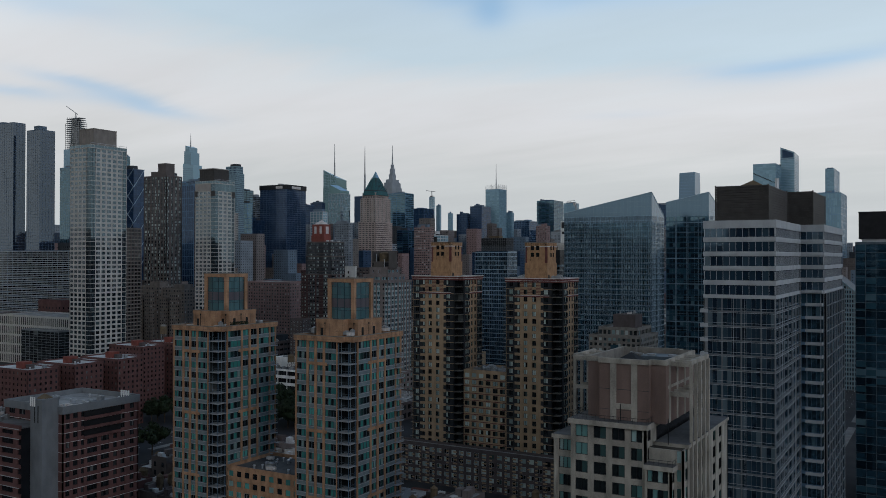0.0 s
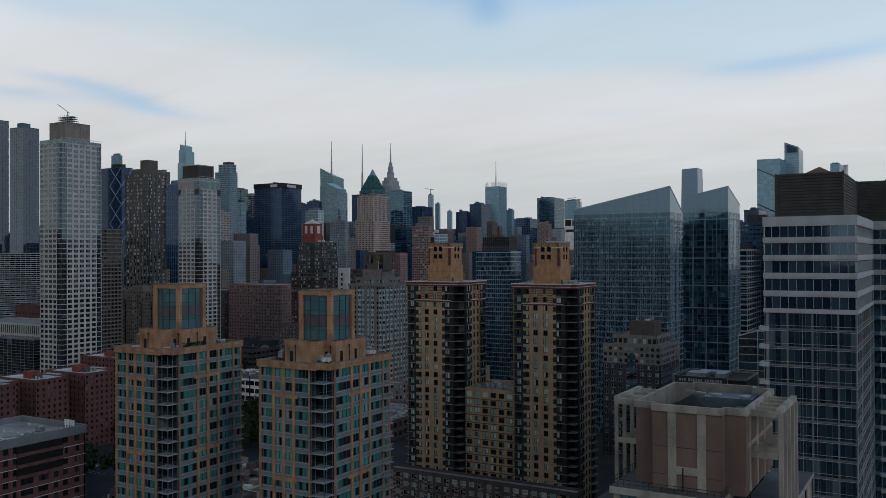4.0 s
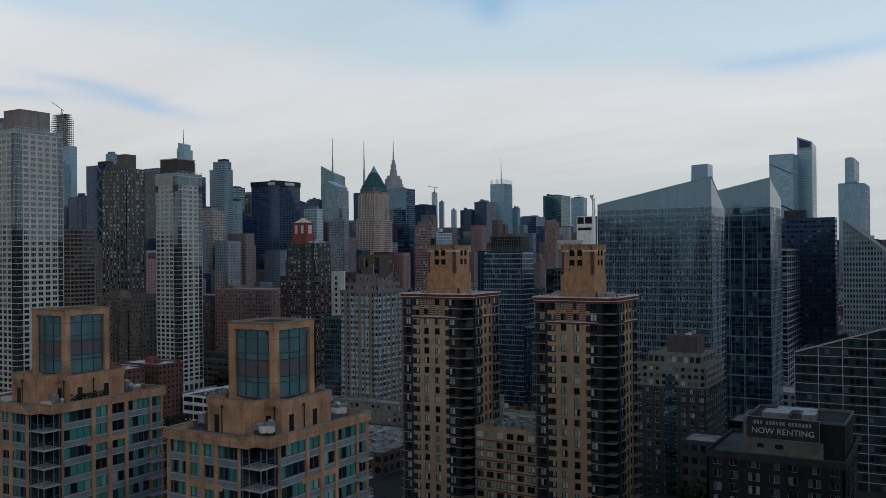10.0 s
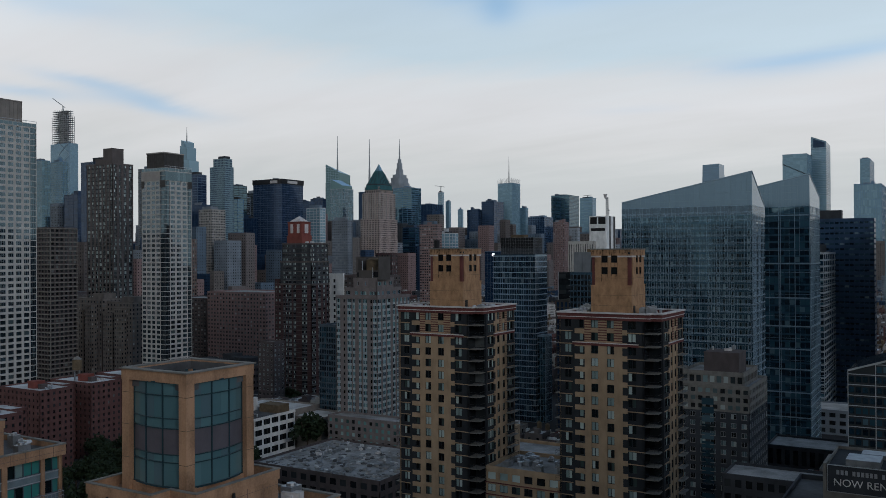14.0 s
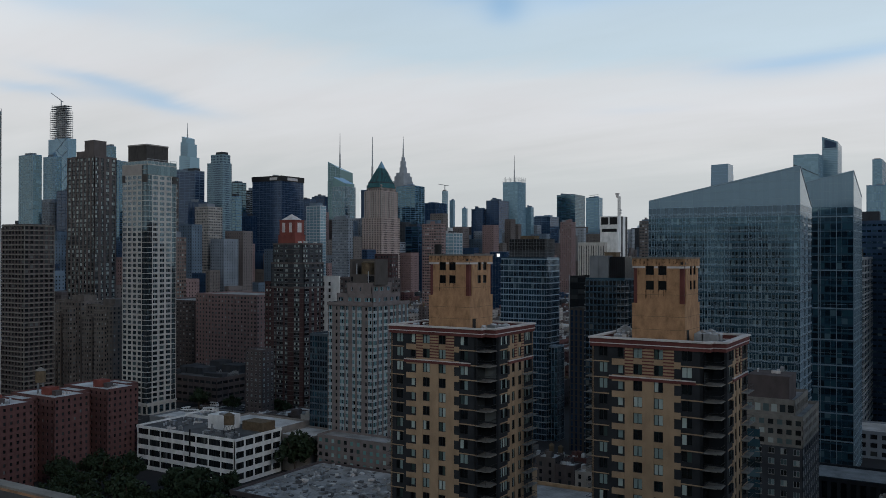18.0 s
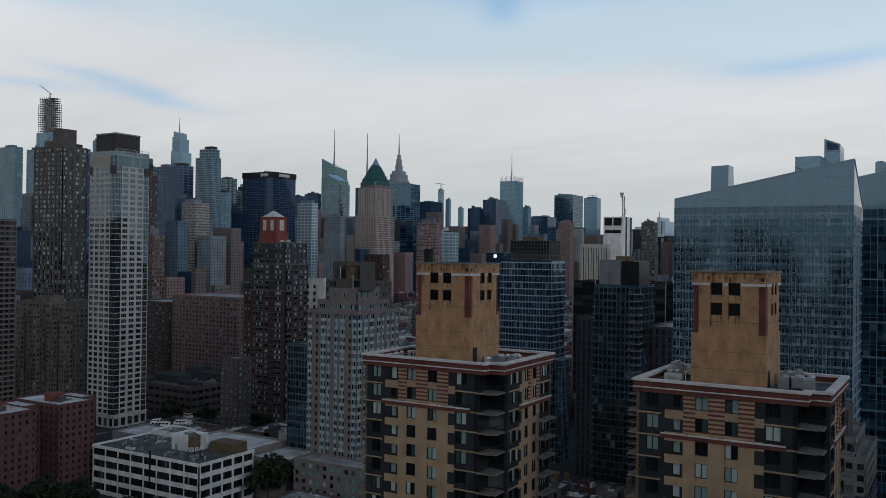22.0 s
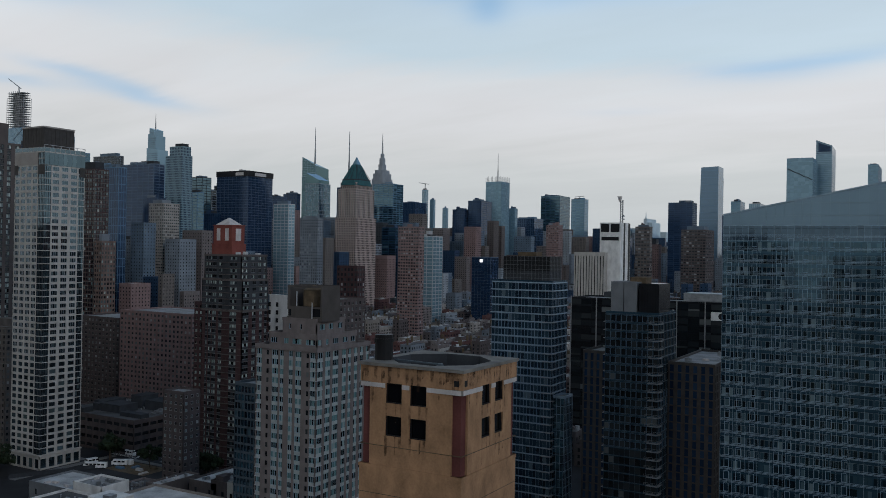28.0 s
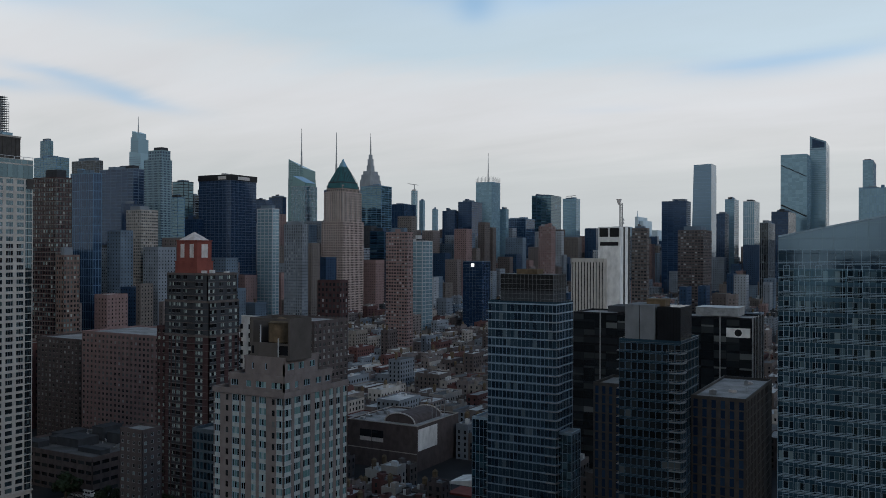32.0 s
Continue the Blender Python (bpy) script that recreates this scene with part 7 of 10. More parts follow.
# the name above is plain bars
bars, u = MB(), 1.5
for n in (3, 6, 7):
    for k in range(n):
        bars.box(u, -0.1, 2.68, u + 0.5, 0.0, 3.52)
        u += 0.74
    u += 0.55
part("name_bar", bars, M["alu"], sg_, "row of small white bars", kind="stuff")


# ---- dark glass hall with a raked roof, and the white sloping block behind ----
def sloping_block(name, label, x0, x1, y0, y1, za, zb, core_m, bar_m, fl, bay, bar, panes=None, every=1):
    """A block whose roof slopes from za at its east end to zb at its west end."""
    th = thing(name, x0, y0, 0, label, "office building")
    W, D = x1 - x0, y1 - y0
    part("core", MB().prism([(0, 0), (W, 0), (W, D), (0, D)], 0, 0, tops=(za, zb, zb, za)), core_m, th)
    top = lambda u: za + (zb - za) * u / W
    mb, pn = MB(), MB()
    n = round(W / bay)
    for j in range(n + 1):
        u = W * j / n
        if j % every:
            continue
        mb.box(u - bar / 2, -0.14, 0, u + bar / 2, 0.02, top(min(max(u, 0), W)))
    z = fl
    while z < max(za, zb):
        k = (z - za) / (zb - za)
        u0, u1 = (max(0, k * W), W) if zb > za else (0, min(W, k * W))
        if u1 > u0:
            mb.box(u0, -0.12, z - bar / 2, u1, 0.02, z + bar / 2, True)
            if panes:
                for j in range(n):
                    a, b = W * j / n, W * (j + 1) / n
                    if a >= u0 - 0.01 and b <= u1 + 0.01:
                        pn.quad((a + bar, -0.05, z - fl * 0.75), (b - bar, -0.05, z - fl * 0.75), (b - bar, -0.05, z - fl * 0.2), (a + bar, -0.05, z - fl * 0.2))
        z += fl
    mb.beam((0, -0.05, za), (W, -0.05, zb), 0.6)
    mb.beam((W, 0, zb), (W, D, zb), 0.6)
    part("bar_grid", mb, bar_m, th, kind="stuff")
    if panes:
        part("glazing", pn, panes, th, kind="stuff")
    return th


sloping_block("glass_school", "dark glass building with pale mullions and a raked roof", -11, 42, 408, 446, 53, 70, G["dark"], M["white_band"], 3.7, 2.2, 0.26, G["blue"], 4)
sloping_block("sloping_block", "pale panelled block with a steeply sloping roof", -12, 46, 596, 640, 112, 62, M["stair"], M["teal_panel"], 3.1, 1.6, 0.4, G["office"])
tower("low_hall", "long low hall with a pale flat roof", -52, -8, 562, 590, 12, M["ash"], G["dark"], "low building", floor_h=4, bay=5, roof="roof_pale")
tower("podium", "low dark stone wing with tall pilasters", -46, -14, 447, 470, 15, M["dark_stone"], G["dark"], "building", floor_h=7, bay=3.2, win_w=0.6, win_h=0.8, sill=0.1)


# ---- glass towers with raked roofs ----
def raked_tower(x0, x1, y0, y1, zg, tops, label, pane, bay, fl, single, step, double, belts=()):
    th = thing("raked_tower", x0, y0, 0, label, "glass tower", "raked glass towers")
    W, D = x1 - x0, y1 - y0
    block(th, (0, W, 0, D), 0, zg, spandrel_glass, G[pane], fl, bay, roof="roof_grey", parapet=0, core_inset=0.25, win_w=0.9 if double else 0.94, win_h=0.74, sill=0.16, depth=0.22, single=single, split=3 if double else 1, sides="nse" if belts else "nwse")
    if belts:
        # west side smoother, its lighter panes painting in mirrored sky; pale belts and uprights
        wm, wg, bl = MB(), MB(), MB()
        glass_grid(wm, wg, (0, W + 0.12, 0, D), "w", 0, zg, fl, 3.6, bar=0.1)
        part("west_mullion", wm, M["mullion"], th, kind="stuff")
        part("west_glazing", wg, G["crystal"], th, kind="stuff")
        for z in belts:
            bl.box(-0.1, -0.2, z - 0.28, W + 0.25, 0.1, z + 0.28, True).box(W - 0.1, 0.1, z - 0.28, W + 0.25, D, z + 0.28, True)
        for u in (0.1, 6.4, 7.2, 13.8, 14.6, 21.2, W):
            bl.box(u - 0.13, -0.14, 0, u + 0.13, 0.05, zg)
        part("pale_belt", bl, M["belt_blue"], th, "pale belts and uprights over the dark glass", kind="stuff")
    if double:
        # floor lines in threes, casements outlined in some bays, a tall clear row under the screen
        rc = random.Random(21)
        cs, tp, tl = MB(), MB(), MB()
        n_fl = round(zg / fl)
        for sd in "nw":
            w, fm, ang = face_map(0, W, 0, D, sd)
            for i in range(n_fl + 1):
                for dz, th_ in ((0.0, 0.1), (0.28, 0.06), (-0.24, 0.06)):
                    fbox(cs, fm, 0, w, i * fl + dz - th_ / 2, i * fl + dz + th_ / 2, -0.06, 0.05)
            nb = round(w / 2.8)
            for j in range(nb):
                if rc.random() < 0.66:
                    u = w * (j + 0.5) / nb + rc.uniform(-0.3, 0.3)
                    for i in range(n_fl):
                        z = i * fl + 0.42
                        for a, c, za, zb in ((-0.58, -0.5, 0, 1.95), (0.5, 0.58, 0, 1.95), (-0.58, 0.58, 1.9, 1.98), (-0.58, 0.58, -0.03, 0.05)):
                            fbox(cs, fm, u + a, u + c, z + za, z + zb, -0.07, 0.05)
                u = w * j / nb
                fbox(cs, fm, u - 0.02, u + 0.03, 0, zg, -0.04, 0.05)
            nb = round(w / 1.45)
            for j in range(nb):
                fquad(tp, fm, w * j / nb + 0.03, w * (j + 1) / nb - 0.03, zg + 0.15, zg + 3.6, -0.03)
                fbox(tl, fm, w * j / nb - 0.03, w * j / nb + 0.03, zg, zg + 3.6, -0.07, 0.0)
            fbox(tl, fm, 0, w, zg + 3.55, zg + 3.65, -0.07, 0.0)
        part("casement_frame", cs, M["pale_frame"], th, "pale floor lines and casement frames", kind="stuff")
        part("clear_pane", tp, G["office"], th, kind="stuff")
        part("row_frame", tl, M["pale_frame"], th, kind="stuff")
    else:
        grid_lines(th, (0, W, 0, D), 0, zg, fl * 3, step, m="belt_blue", bar=0.11, vbar=0.075)
    head = MB()
    n = 26
    for i in range(n):
        a, b = W * i / n, W * (i + 1) / n
        ta, tb = tops[0] + (tops[1] - tops[0]) * i / n, tops[0] + (tops[1] - tops[0]) * (i + 1) / n
        head.quad((a, 0, zg), (b, 0, zg), (b, 0, tb), (a, 0, ta))
    for i in range(12):
        a, b = D * i / 12, D * (i + 1) / 12
        ta, tb = tops[1] + (tops[2] - tops[1]) * i / 12, tops[1] + (tops[2] - tops[1]) * (i + 1) / 12
        head.quad((W, a, zg), (W, b, zg), (W, b, tb), (W, a, ta))
    head.quad((W, D, zg), (0, D, zg), (0, D, tops[3]), (W, D, tops[2])).quad((0, D, zg), (0, 0, zg), (0, 0, tops[0]), (0, D, tops[3]))
    head.quad((0, 0, tops[0]), (W, 0, tops[1]), (W, D, tops[2]), (0, D, tops[3]))
    part("raked_head", head, hg, th, "smooth grey blue glass screen with a raked top edge")
    lines = MB()
    z = zg + fl
    while z < max(tops[0], tops[1]) - 1:
        # each line starts where the rake lets it
        k = min(1.0, max(0.0, (z - tops[0]) / (tops[1] - tops[0])))
        lines.box(W * k + 0.1, -0.03, z, W - 0.05, 0.02, z + 0.06, True)
        if z < tops[2] - 0.3:
            lines.box(W - 0.02, 0.05, z, W + 0.03, D - 0.1, z + 0.06, True)
        z += fl
    for i in range(1, n):
        lines.box(W * i / n - 0.015, -0.025, zg, W * i / n + 0.015, 0.02, tops[0] + (tops[1] - tops[0]) * i / n - 0.05)
    part("joint_line", lines, M["spandrel"], th)
    rim = MB().beam((0, 0, tops[0]), (W, 0, tops[1]), 0.3).beam((W, 0, tops[1]), (W, D, tops[2]), 0.3)
    part("rim", rim, M["mullion"], th)
    return th


raked_tower(-94, -43.4, 409, 433, 109, (115.2, 125.4, 113.2, 110.5), "wide blue grey glass tower with a raked roof", "slab", 3.0, 2.9, ("spandrel", "slab", 3, 290, "n", 20), 1.5, 0.42)
BELTS = (112.8, 89.3, 72.7, 59.0, 47.9, 38.2, 27.0, 15.0)
raked_tower(-67, -39, 519, 552, 117, (126.5, 132.5, 123.0, 118.5), "slim dark teal glass tower with a raked roof", "blue", 2.3, 3.4, None, 4.6, 0.0, BELTS)
fl2 = MB().cone(0, 0, 0, 9, 2.4, 2.4, 14).cone(0, 0, 8, 9.4, 2.9, 2.9, 14)
st_ = new("smoke_stack", fl2.mesh("smoke_stack", M["black_metal"]))
st_.location = (-70, 455, 112)
# the stack stands on a hidden rear block
tower("rear_block", "dark block behind the raked tower with a stack", -80, -60, 445, 465, 112, M["dark_stone"], G["dark"], "building", floor_h=4, bay=4)
tagged(st_, "stout dark chimney stack with a wider rim", "chimney")


# ---- blue and dark glass towers in the middle distance ----
def balcony_tower(name, label, x0, x1, y0, y1, z1, pane, fl, bay, line_m, bar):
    th = tower(name, label, x0, x1, y0, y1, z1, spandrel_glass, G[pane], "apartment tower", style="punched", floor_h=fl, bay=bay, win_w=0.93, win_h=0.78, sill=0.1, depth=0.2, single=("steel_blue", pane, 1, 240, "nw", 12))
    grid_lines(th, (x0 - (x0 + x1) / 2, x1 - (x0 + x1) / 2, y0 - (y0 + y1) / 2, y1 - (y0 + y1) / 2), 0, z1, fl, bay, line_m, bar, 0.07)
    W, D = x1 - x0, y1 - y0
    nf = round(z1 / fl)
    fh = z1 / nf
    bs = MB()
    for i in range(2, nf):
        bs.box(W / 2 - 3.5, -D / 2 - 1.0, i * fh - 0.1, W / 2 + 0.6, -D / 2, i * fh + 0.1, True)
        bs.box(W / 2, -D / 2 - 0.4, i * fh - 0.1, W / 2 + 1.0, -D / 2 + 3.0, i * fh + 0.1, True)
        bs.box(-W / 2 - 0.8, -D / 2, i * fh - 0.1, -W / 2, -D / 2 + 3, i * fh + 0.1, True)
    part("balcony_slab", bs, M["balcony"], th, kind="stuff")
    return th


t = balcony_tower("blue_tower", "blue glass apartment tower with dark louvred crown", -209, -182.5, 517, 533, 93.5, "office", 3.1, 1.45, "mullion", 0.5)
cap(t, -205, -184.5, 519, 531, 93.5, 98, M["dark_stone"], "crown_base")
cap(t, -205, -184.5, 519, 531, 98, 104, M["black_metal"], "crown", "black louvred crown", louvre=True)
grid_lines(t, (-205.1 - t["o"][0], -184.4 - t["o"][0], 518.8 - t["o"][1], 531.1 - t["o"][1]), 93.5, 104, 1.75, 1.6, "stair", 0.09, 0.07, name="crown_grid")
cap(t, -200, -192, 522, 528, 104, 105.6, M["wood"], "tank_roof")
tower("blue_tower", "lower wing of the blue glass tower", -182.4, -177.5, 519, 528, 48, M["mullion"], G["blue"], "apartment wing", style="glass", floor_h=3.1, bay=1.5)
tower("blue_tower", "narrow lower glass wing of the blue tower", -217, -209.2, 520, 533, 50, M["mullion"], G["blue"], "apartment wing", style="glass", floor_h=3.1, bay=1.5)
t = balcony_tower("dark_tower", "dark glass balcony tower with grey pillars on top", -154.5, -135, 500, 523, 84, "dark", 3.05, 2.0, "panel", 0.16)
o = t["o"]
for k in range(2):
    part("pillar", MB().box(-8.6 + k * 4.9, -9.2, 84, -4.0 + k * 4.9, 6, 95.5), M["stair"], t, "tall grey roof pillar")
lv = MB().box(1.6, -8.4, 84, 8.8, 6, 95)
for k in range(8):
    lv.box(1.6 + k * 0.98, -8.6, 84, 1.75 + k * 0.98, -8.3, 95)
part("dark_recess", lv, M["black_wall"], t, "black ribbed recess between the pillars", kind="stuff")
rl = MB()
for i in range(3, 28):
    railing(rl, [(5.5, -12.4), (10.2, -12.4), (10.7, -11.6), (10.7, -8.6)], i * 3.0 + 0.1, 1.0, 1.5, 0.06)
part("balcony_rail", rl, M["metal"], t, kind="stuff")
cap(t, -148, -142, 508, 514, 95, 97, M["wood"], "tank_roof")
t = tower("dark_wing", "dark panelled block with staggered windows", -164, -154.7, 503, 523, 69, M["louvre"], G["navy"], "apartment wing", floor_h=3, bay=2.6, win_w=0.5, win_h=0.85, sill=0.08)
t = tower("dark_wing", "dark panelled block with a flat grey roof", -134.8, -118, 512, 562, 66, M["louvre"], G["navy"], "apartment wing", floor_h=3, bay=2.6, win_w=0.5, win_h=0.85, sill=0.08, roof="roof_grey")
roof_clutter(-126, 535, 66.1, 10, 36, 5, 93, 2.6)
t = tower("black_block", "black glass office block with pale vertical ribs", -232, -142, 664, 694, 80, M["black_wall"], G["dark"], "office block", style="glass", floor_h=4, bay=6)
o = t["o"]
rb = MB()
for u in (-45.05, -30, -15, 0, 15, 30, 45.05):
    rb.box(u - 0.3, -15.35, 0, u + 0.3, -15, 81.5)
for v in (-8, 0, 8, 15):
    rb.box(45, v - 0.3, 0, 45.35, v + 0.3, 81.5)
part("rib", rb, M["metal"], t)
part("logo_board", MB().box(33, -15.5, 71.5, 44, -15.3, 76, True), M["white_paint"], t, "white board with a round dark emblem")
lb_ = MB()
lb_.v += [(38.5 + 1.7 * math.cos(a), -15.53, 73.75 + 1.7 * math.sin(a)) for a in [2 * math.pi * i / 20 for i in range(20)]]
lb_.f.append(tuple(range(20)))
lb_.mi.append(0)
part("emblem", lb_, M["black_metal"], t)
cap(t, -215, -190, 670, 688, 81, 84, M["dark_stone"])
cap(t, -170, -150, 670, 688, 81, 85, M["metal"])

# white telecom slabs behind
t = tower("ribbed_slab", "pale grey windowless ribbed slab", -320, -293, 893, 912, 106, M["white_con"], G["dark"], "office slab", floor_h=106, bay=2.4, win_w=0.3, win_h=0.96, sill=0.02)
t = thing("telecom_tower", -300, 900, 0, "white telecom tower with black slots near the top", "telecom tower")
part("shaft", MB().box(0, 0, 0, 18, 26, 132), M["white_paint"], t)
part("slot", MB().box(1, -0.15, 124, 8, 0.1, 131).box(9.5, -0.15, 124, 17, 0.1, 131).box(1.5, -0.15, 117, 16.5, 0.1, 120).box(17.9, 8, 2, 18.15, 12, 132).box(17.9, 20, 2, 18.15, 25, 132), M["black_metal"], t, "black window slot")
hm = thing("horn_antenna", -283, 905, 132, "grey lattice mast with a horn antenna on a roof", "antenna mast")
lt = MB()
for px, py in ((-0.9, -0.9), (0.9, -0.9), (0.9, 0.9), (-0.9, 0.9)):
    lt.box(px - 0.2, py - 0.2, 0, px + 0.2, py + 0.2, 19)
for k in range(9):
    lt.beam((-0.9, -0.9, k * 2), (0.9, -0.9, k * 2 + 2), 0.25).beam((0.9, -0.9, k * 2), (0.9, 0.9, k * 2 + 2), 0.25)
part("lattice", lt, M["metal"], hm)
part("horn", MB().cone(-1.5, -0.6, 17.5, 22, 0.8, 2.4, 4, phase=0.785), M["pale_stone"], hm)
part("dish", MB().cone(2.0, -0.6, 5.0, 6.6, 1.2, 0.3, 10).cone(2.2, -0.6, 2.5, 3.6, 0.9, 0.3, 10), M["metal"], hm)
tower("grey_podium", "grey brick lower wing of the stepped tower", -236, -196, 398, 409.6, 18, M["grey_brick"], G["mint"], "apartment wing", floor_h=3.0, bay=3.4, win_w=0.5, win_h=0.55)


# ---- plain blocks that close the place to the north, mirrored in the glass ----
nb_ = MB()
rn = random.Random(3)
x = -2300.0
while x < 700:
    w = rn.uniform(25, 70)
    nb_.box(x, -620 - rn.uniform(0, 60), 0, x + w, -560, rn.choice((45, 60, 80, 105, 120, 135, 150, 165)))
    x += w + rn.uniform(-5, 14)
tagged(new("north_blocks", nb_.mesh("north_blocks", M["dark_stone"])), "row of plain city blocks closing the north side", "houses", kind="stuff")


# ---- landmark towers of the skyline ----
def spire(mb, x, y, z0, z1, r):
    mb.cone(x, y, z0, z0 + (z1 - z0) * 0.45, r, r * 0.7, 8).cone(x, y, z0 + (z1 - z0) * 0.45, z1, r * 0.55, r * 0.22, 8)


def frustum(mb, w0, d0, z0, w1, d1, z1, c=0.3):
    """A tapering block with cut corners; c is the share of the corner that is cut."""
    n = len(mb.v)
    for w, d, z in ((w0, d0, z0), (w1, d1, z1)):
        cw_, cd_ = w * (1 - c), d * (1 - c)
        mb.v += [(-cw_, -d, z), (cw_, -d, z), (w, -cd_, z), (w, cd_, z), (cw_, d, z), (-cw_, d, z), (-w, cd_, z), (-w, -cd_, z)]
    mb.f += [(n + i, n + (i + 1) % 8, n + 8 + (i + 1) % 8, n + 8 + i) for i in range(8)] + [tuple(n + 8 + i for i in range(8))]
    mb.mi += [0] * 9
    return mb


t = tower("plaza_tower", "pink brick skyscraper with a green copper pyramid roof", -925, -889, 1371, 1424, 206, M["rose"], G["dark"], "skyscraper", floor_h=4.0, bay=3.6, win_w=0.55, win_h=0.6)
o = t["o"]
block(t, (-928 - o[0], -886 - o[0], 1368 - o[1], 1427 - o[1]), 0, 158, M["rose"], G["dark"], 4.0, 3.6, win_w=0.55, win_h=0.6)
block(t, (-16, 16, -23, 23), 206, 217, M["rose"], G["dark"], 5.5, 4, win_w=0.6, win_h=0.7)
roof_ = part("copper_roof", frustum(frustum(MB(), 18.2, 25.5, 213, 17.0, 23.5, 222), 16.4, 22.6, 222, 5.2, 7.0, 249), M["copper"], t, "green copper pyramid roof")
bd = frustum(MB(), 17.2, 23.8, 221.6, 16.9, 23.2, 223.4)
for k in range(8):
    for sx in (-1, 1):
        bd.beam((sx * (4 + 1.6 * k) * 0.9, -22.6 * (1 - 0.02 * k) + 0.2, 223), (sx * (1.2 + 0.55 * k), -7.2 + 0.05 * k, 248), 0.5)
for k in range(7):
    bd.beam((16.6, -18 + 6 * k, 223), (5.4, (-18 + 6 * k) * 0.3, 248), 0.5)
part("roof_rib", bd, M["dark_stone"], roof_, "dark ribs and eaves band of the copper roof", kind="stuff")
part("glass_tip", frustum(MB(), 5.3, 7.2, 249, 0.3, 0.4, 262), G["sky"], t, "pale glass tip")
pr = MB()
for k in range(9):
    pr.box(-18 + k * 4.5 - 0.5, -26.9, 158, -18 + k * 4.5 + 0.5, -26.4, 206)
for k in range(12):
    pr.box(17.9, -26 + k * 4.7, 158, 18.4, -25 + k * 4.7, 206)
part("pier", pr, M["warm_stone"], t, "pale stone piers up the shaft", kind="stuff")
t = tower("navy_tower", "dark navy office tower with a black top band", -1092, -1024, 1262, 1321, 222, M["navy"], G["navy"], "skyscraper", style="glass", floor_h=4.2, bay=3.0, bar=0.25)
grid_lines(t, (-34, 34, -29.5, 29.5), 0, 222, 4.2, 8.5, "grid_line", 0.7, 0.5, name="floor_line")
cap(t, -1093, -1023, 1261, 1322, 222, 231, M["black_wall"], "top_band", "black top band with two pale boards")
o = t["o"]
part("name_board", MB().box(8, -30.9, 223.5, 25, -30.6, 228.5, True).box(35.1, -15, 223.5, 35.4, 12, 228.5, True), M["pale_stone"], t, "pale unreadable name board")
part("roof_hut", MB().box(-8, -6, 231, -2, 4, 236), M["metal"], t)
# faceted glass tower with a spire
t = thing("crystal_tower", -1473, 1951, 0, "faceted pale glass skyscraper with a slanted top and spire", "skyscraper")
wl_, pn_ = MB(), MB()
for s in "nwse":
    glass_grid(wl_, pn_, (0, 46, 0, 52), s, 0, 290, 4.5, 6, bar=0.6)
part("wall", wl_, M["slate"], t)
part("glazing", pn_, G["crystal"], t, kind="stuff")
part("core", MB().box(0.5, 0.5, 0, 45.5, 51.5, 289), M["black_wall"], t)
part("crown", MB().prism([(1, 0), (45, 0), (45, 52), (1, 52)], 290, 0, tops=(341, 318, 312, 330)), G["crystal"], t, "slanted glass crown")
cl_ = MB()
for k in range(11):
    u1_ = min(45.0, 1 + 44 * (341 - 291 - k * 4.5) / 23.0)
    cl_.box(0.8, -0.4, 291 + k * 4.5, u1_, 0.3, 291.6 + k * 4.5, True)
for k in range(6):
    cl_.box(1 + k * 8.5, -0.35, 290, 1.5 + k * 8.5, 0.3, 340 - 23 * (k * 8.5) / 44)
part("crown_line", cl_, M["mullion"], t, kind="stuff")
sp = MB()
spire(sp, 26, 20, 315, 418, 2.6)
part("spire", sp, M["metal"], t)
# stepped stone landmark with a mast
t = tower("stepped_skyscraper", "grey stone art deco skyscraper with a tall mast", -1758, -1708, 2670, 2740, 318, M["limestone"], G["dark"], "skyscraper", floor_h=8, bay=5, win_w=0.45, win_h=0.8)
for k, (a, b, z0, z1) in enumerate(((46, 64, 318, 352), (40, 56, 352, 370), (32, 44, 370, 382), (19, 23, 382, 402), (15, 17, 402, 424), (10, 10, 424, 439))):
    tm = frustum(MB(), a / 2, b / 2, z0, a / 2 * 0.97, b / 2 * 0.97, z1, 0.12)
    if k < 3:
        for j in range(9):
            tm.box(-a / 2 + (j + 0.5) * a / 9 - 0.8, -b / 2 - 0.6, z0, -a / 2 + (j + 0.5) * a / 9 + 0.8, -b / 2 + 0.3, z1 - 1)
            tm.box(a / 2 - 0.3, -b / 2 + (j + 0.5) * b / 9 - 1.0, z0, a / 2 + 0.6, -b / 2 + (j + 0.5) * b / 9 + 1.0, z1 - 1)
    part("tier", tm, M["limestone"], t)
sp = MB()
spire(sp, 0, 0, 437, 512, 3.2)
part("mast", sp, M["metal"], t)
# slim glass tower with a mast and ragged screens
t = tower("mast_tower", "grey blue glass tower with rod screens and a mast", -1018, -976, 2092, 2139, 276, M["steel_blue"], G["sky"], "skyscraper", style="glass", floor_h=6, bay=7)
rd = MB()
for k in range(12):
    rd.box(-21 + k * 3.6, -23.6, 276, -20.2 + k * 3.6, -23.2, 286 + (k % 3) * 2)
    rd.box(20.6, -22 + k * 4, 276, 21, -21.2 + k * 4, 286 + (k % 3) * 2)
part("rod_screen", rd, M["metal"], t)
sp = MB()
spire(sp, 0, 0, 276, 348, 1.8)
part("mast", sp, M["metal"], t)
t = thing("broadcast_mast", -1350, 1985, 0, "tall lattice broadcast mast on a dark office tower", "mast")
part("tower_block", MB().box(-22, -20, 0, 22, 20, 262), M["navy"], t)
sp = MB()
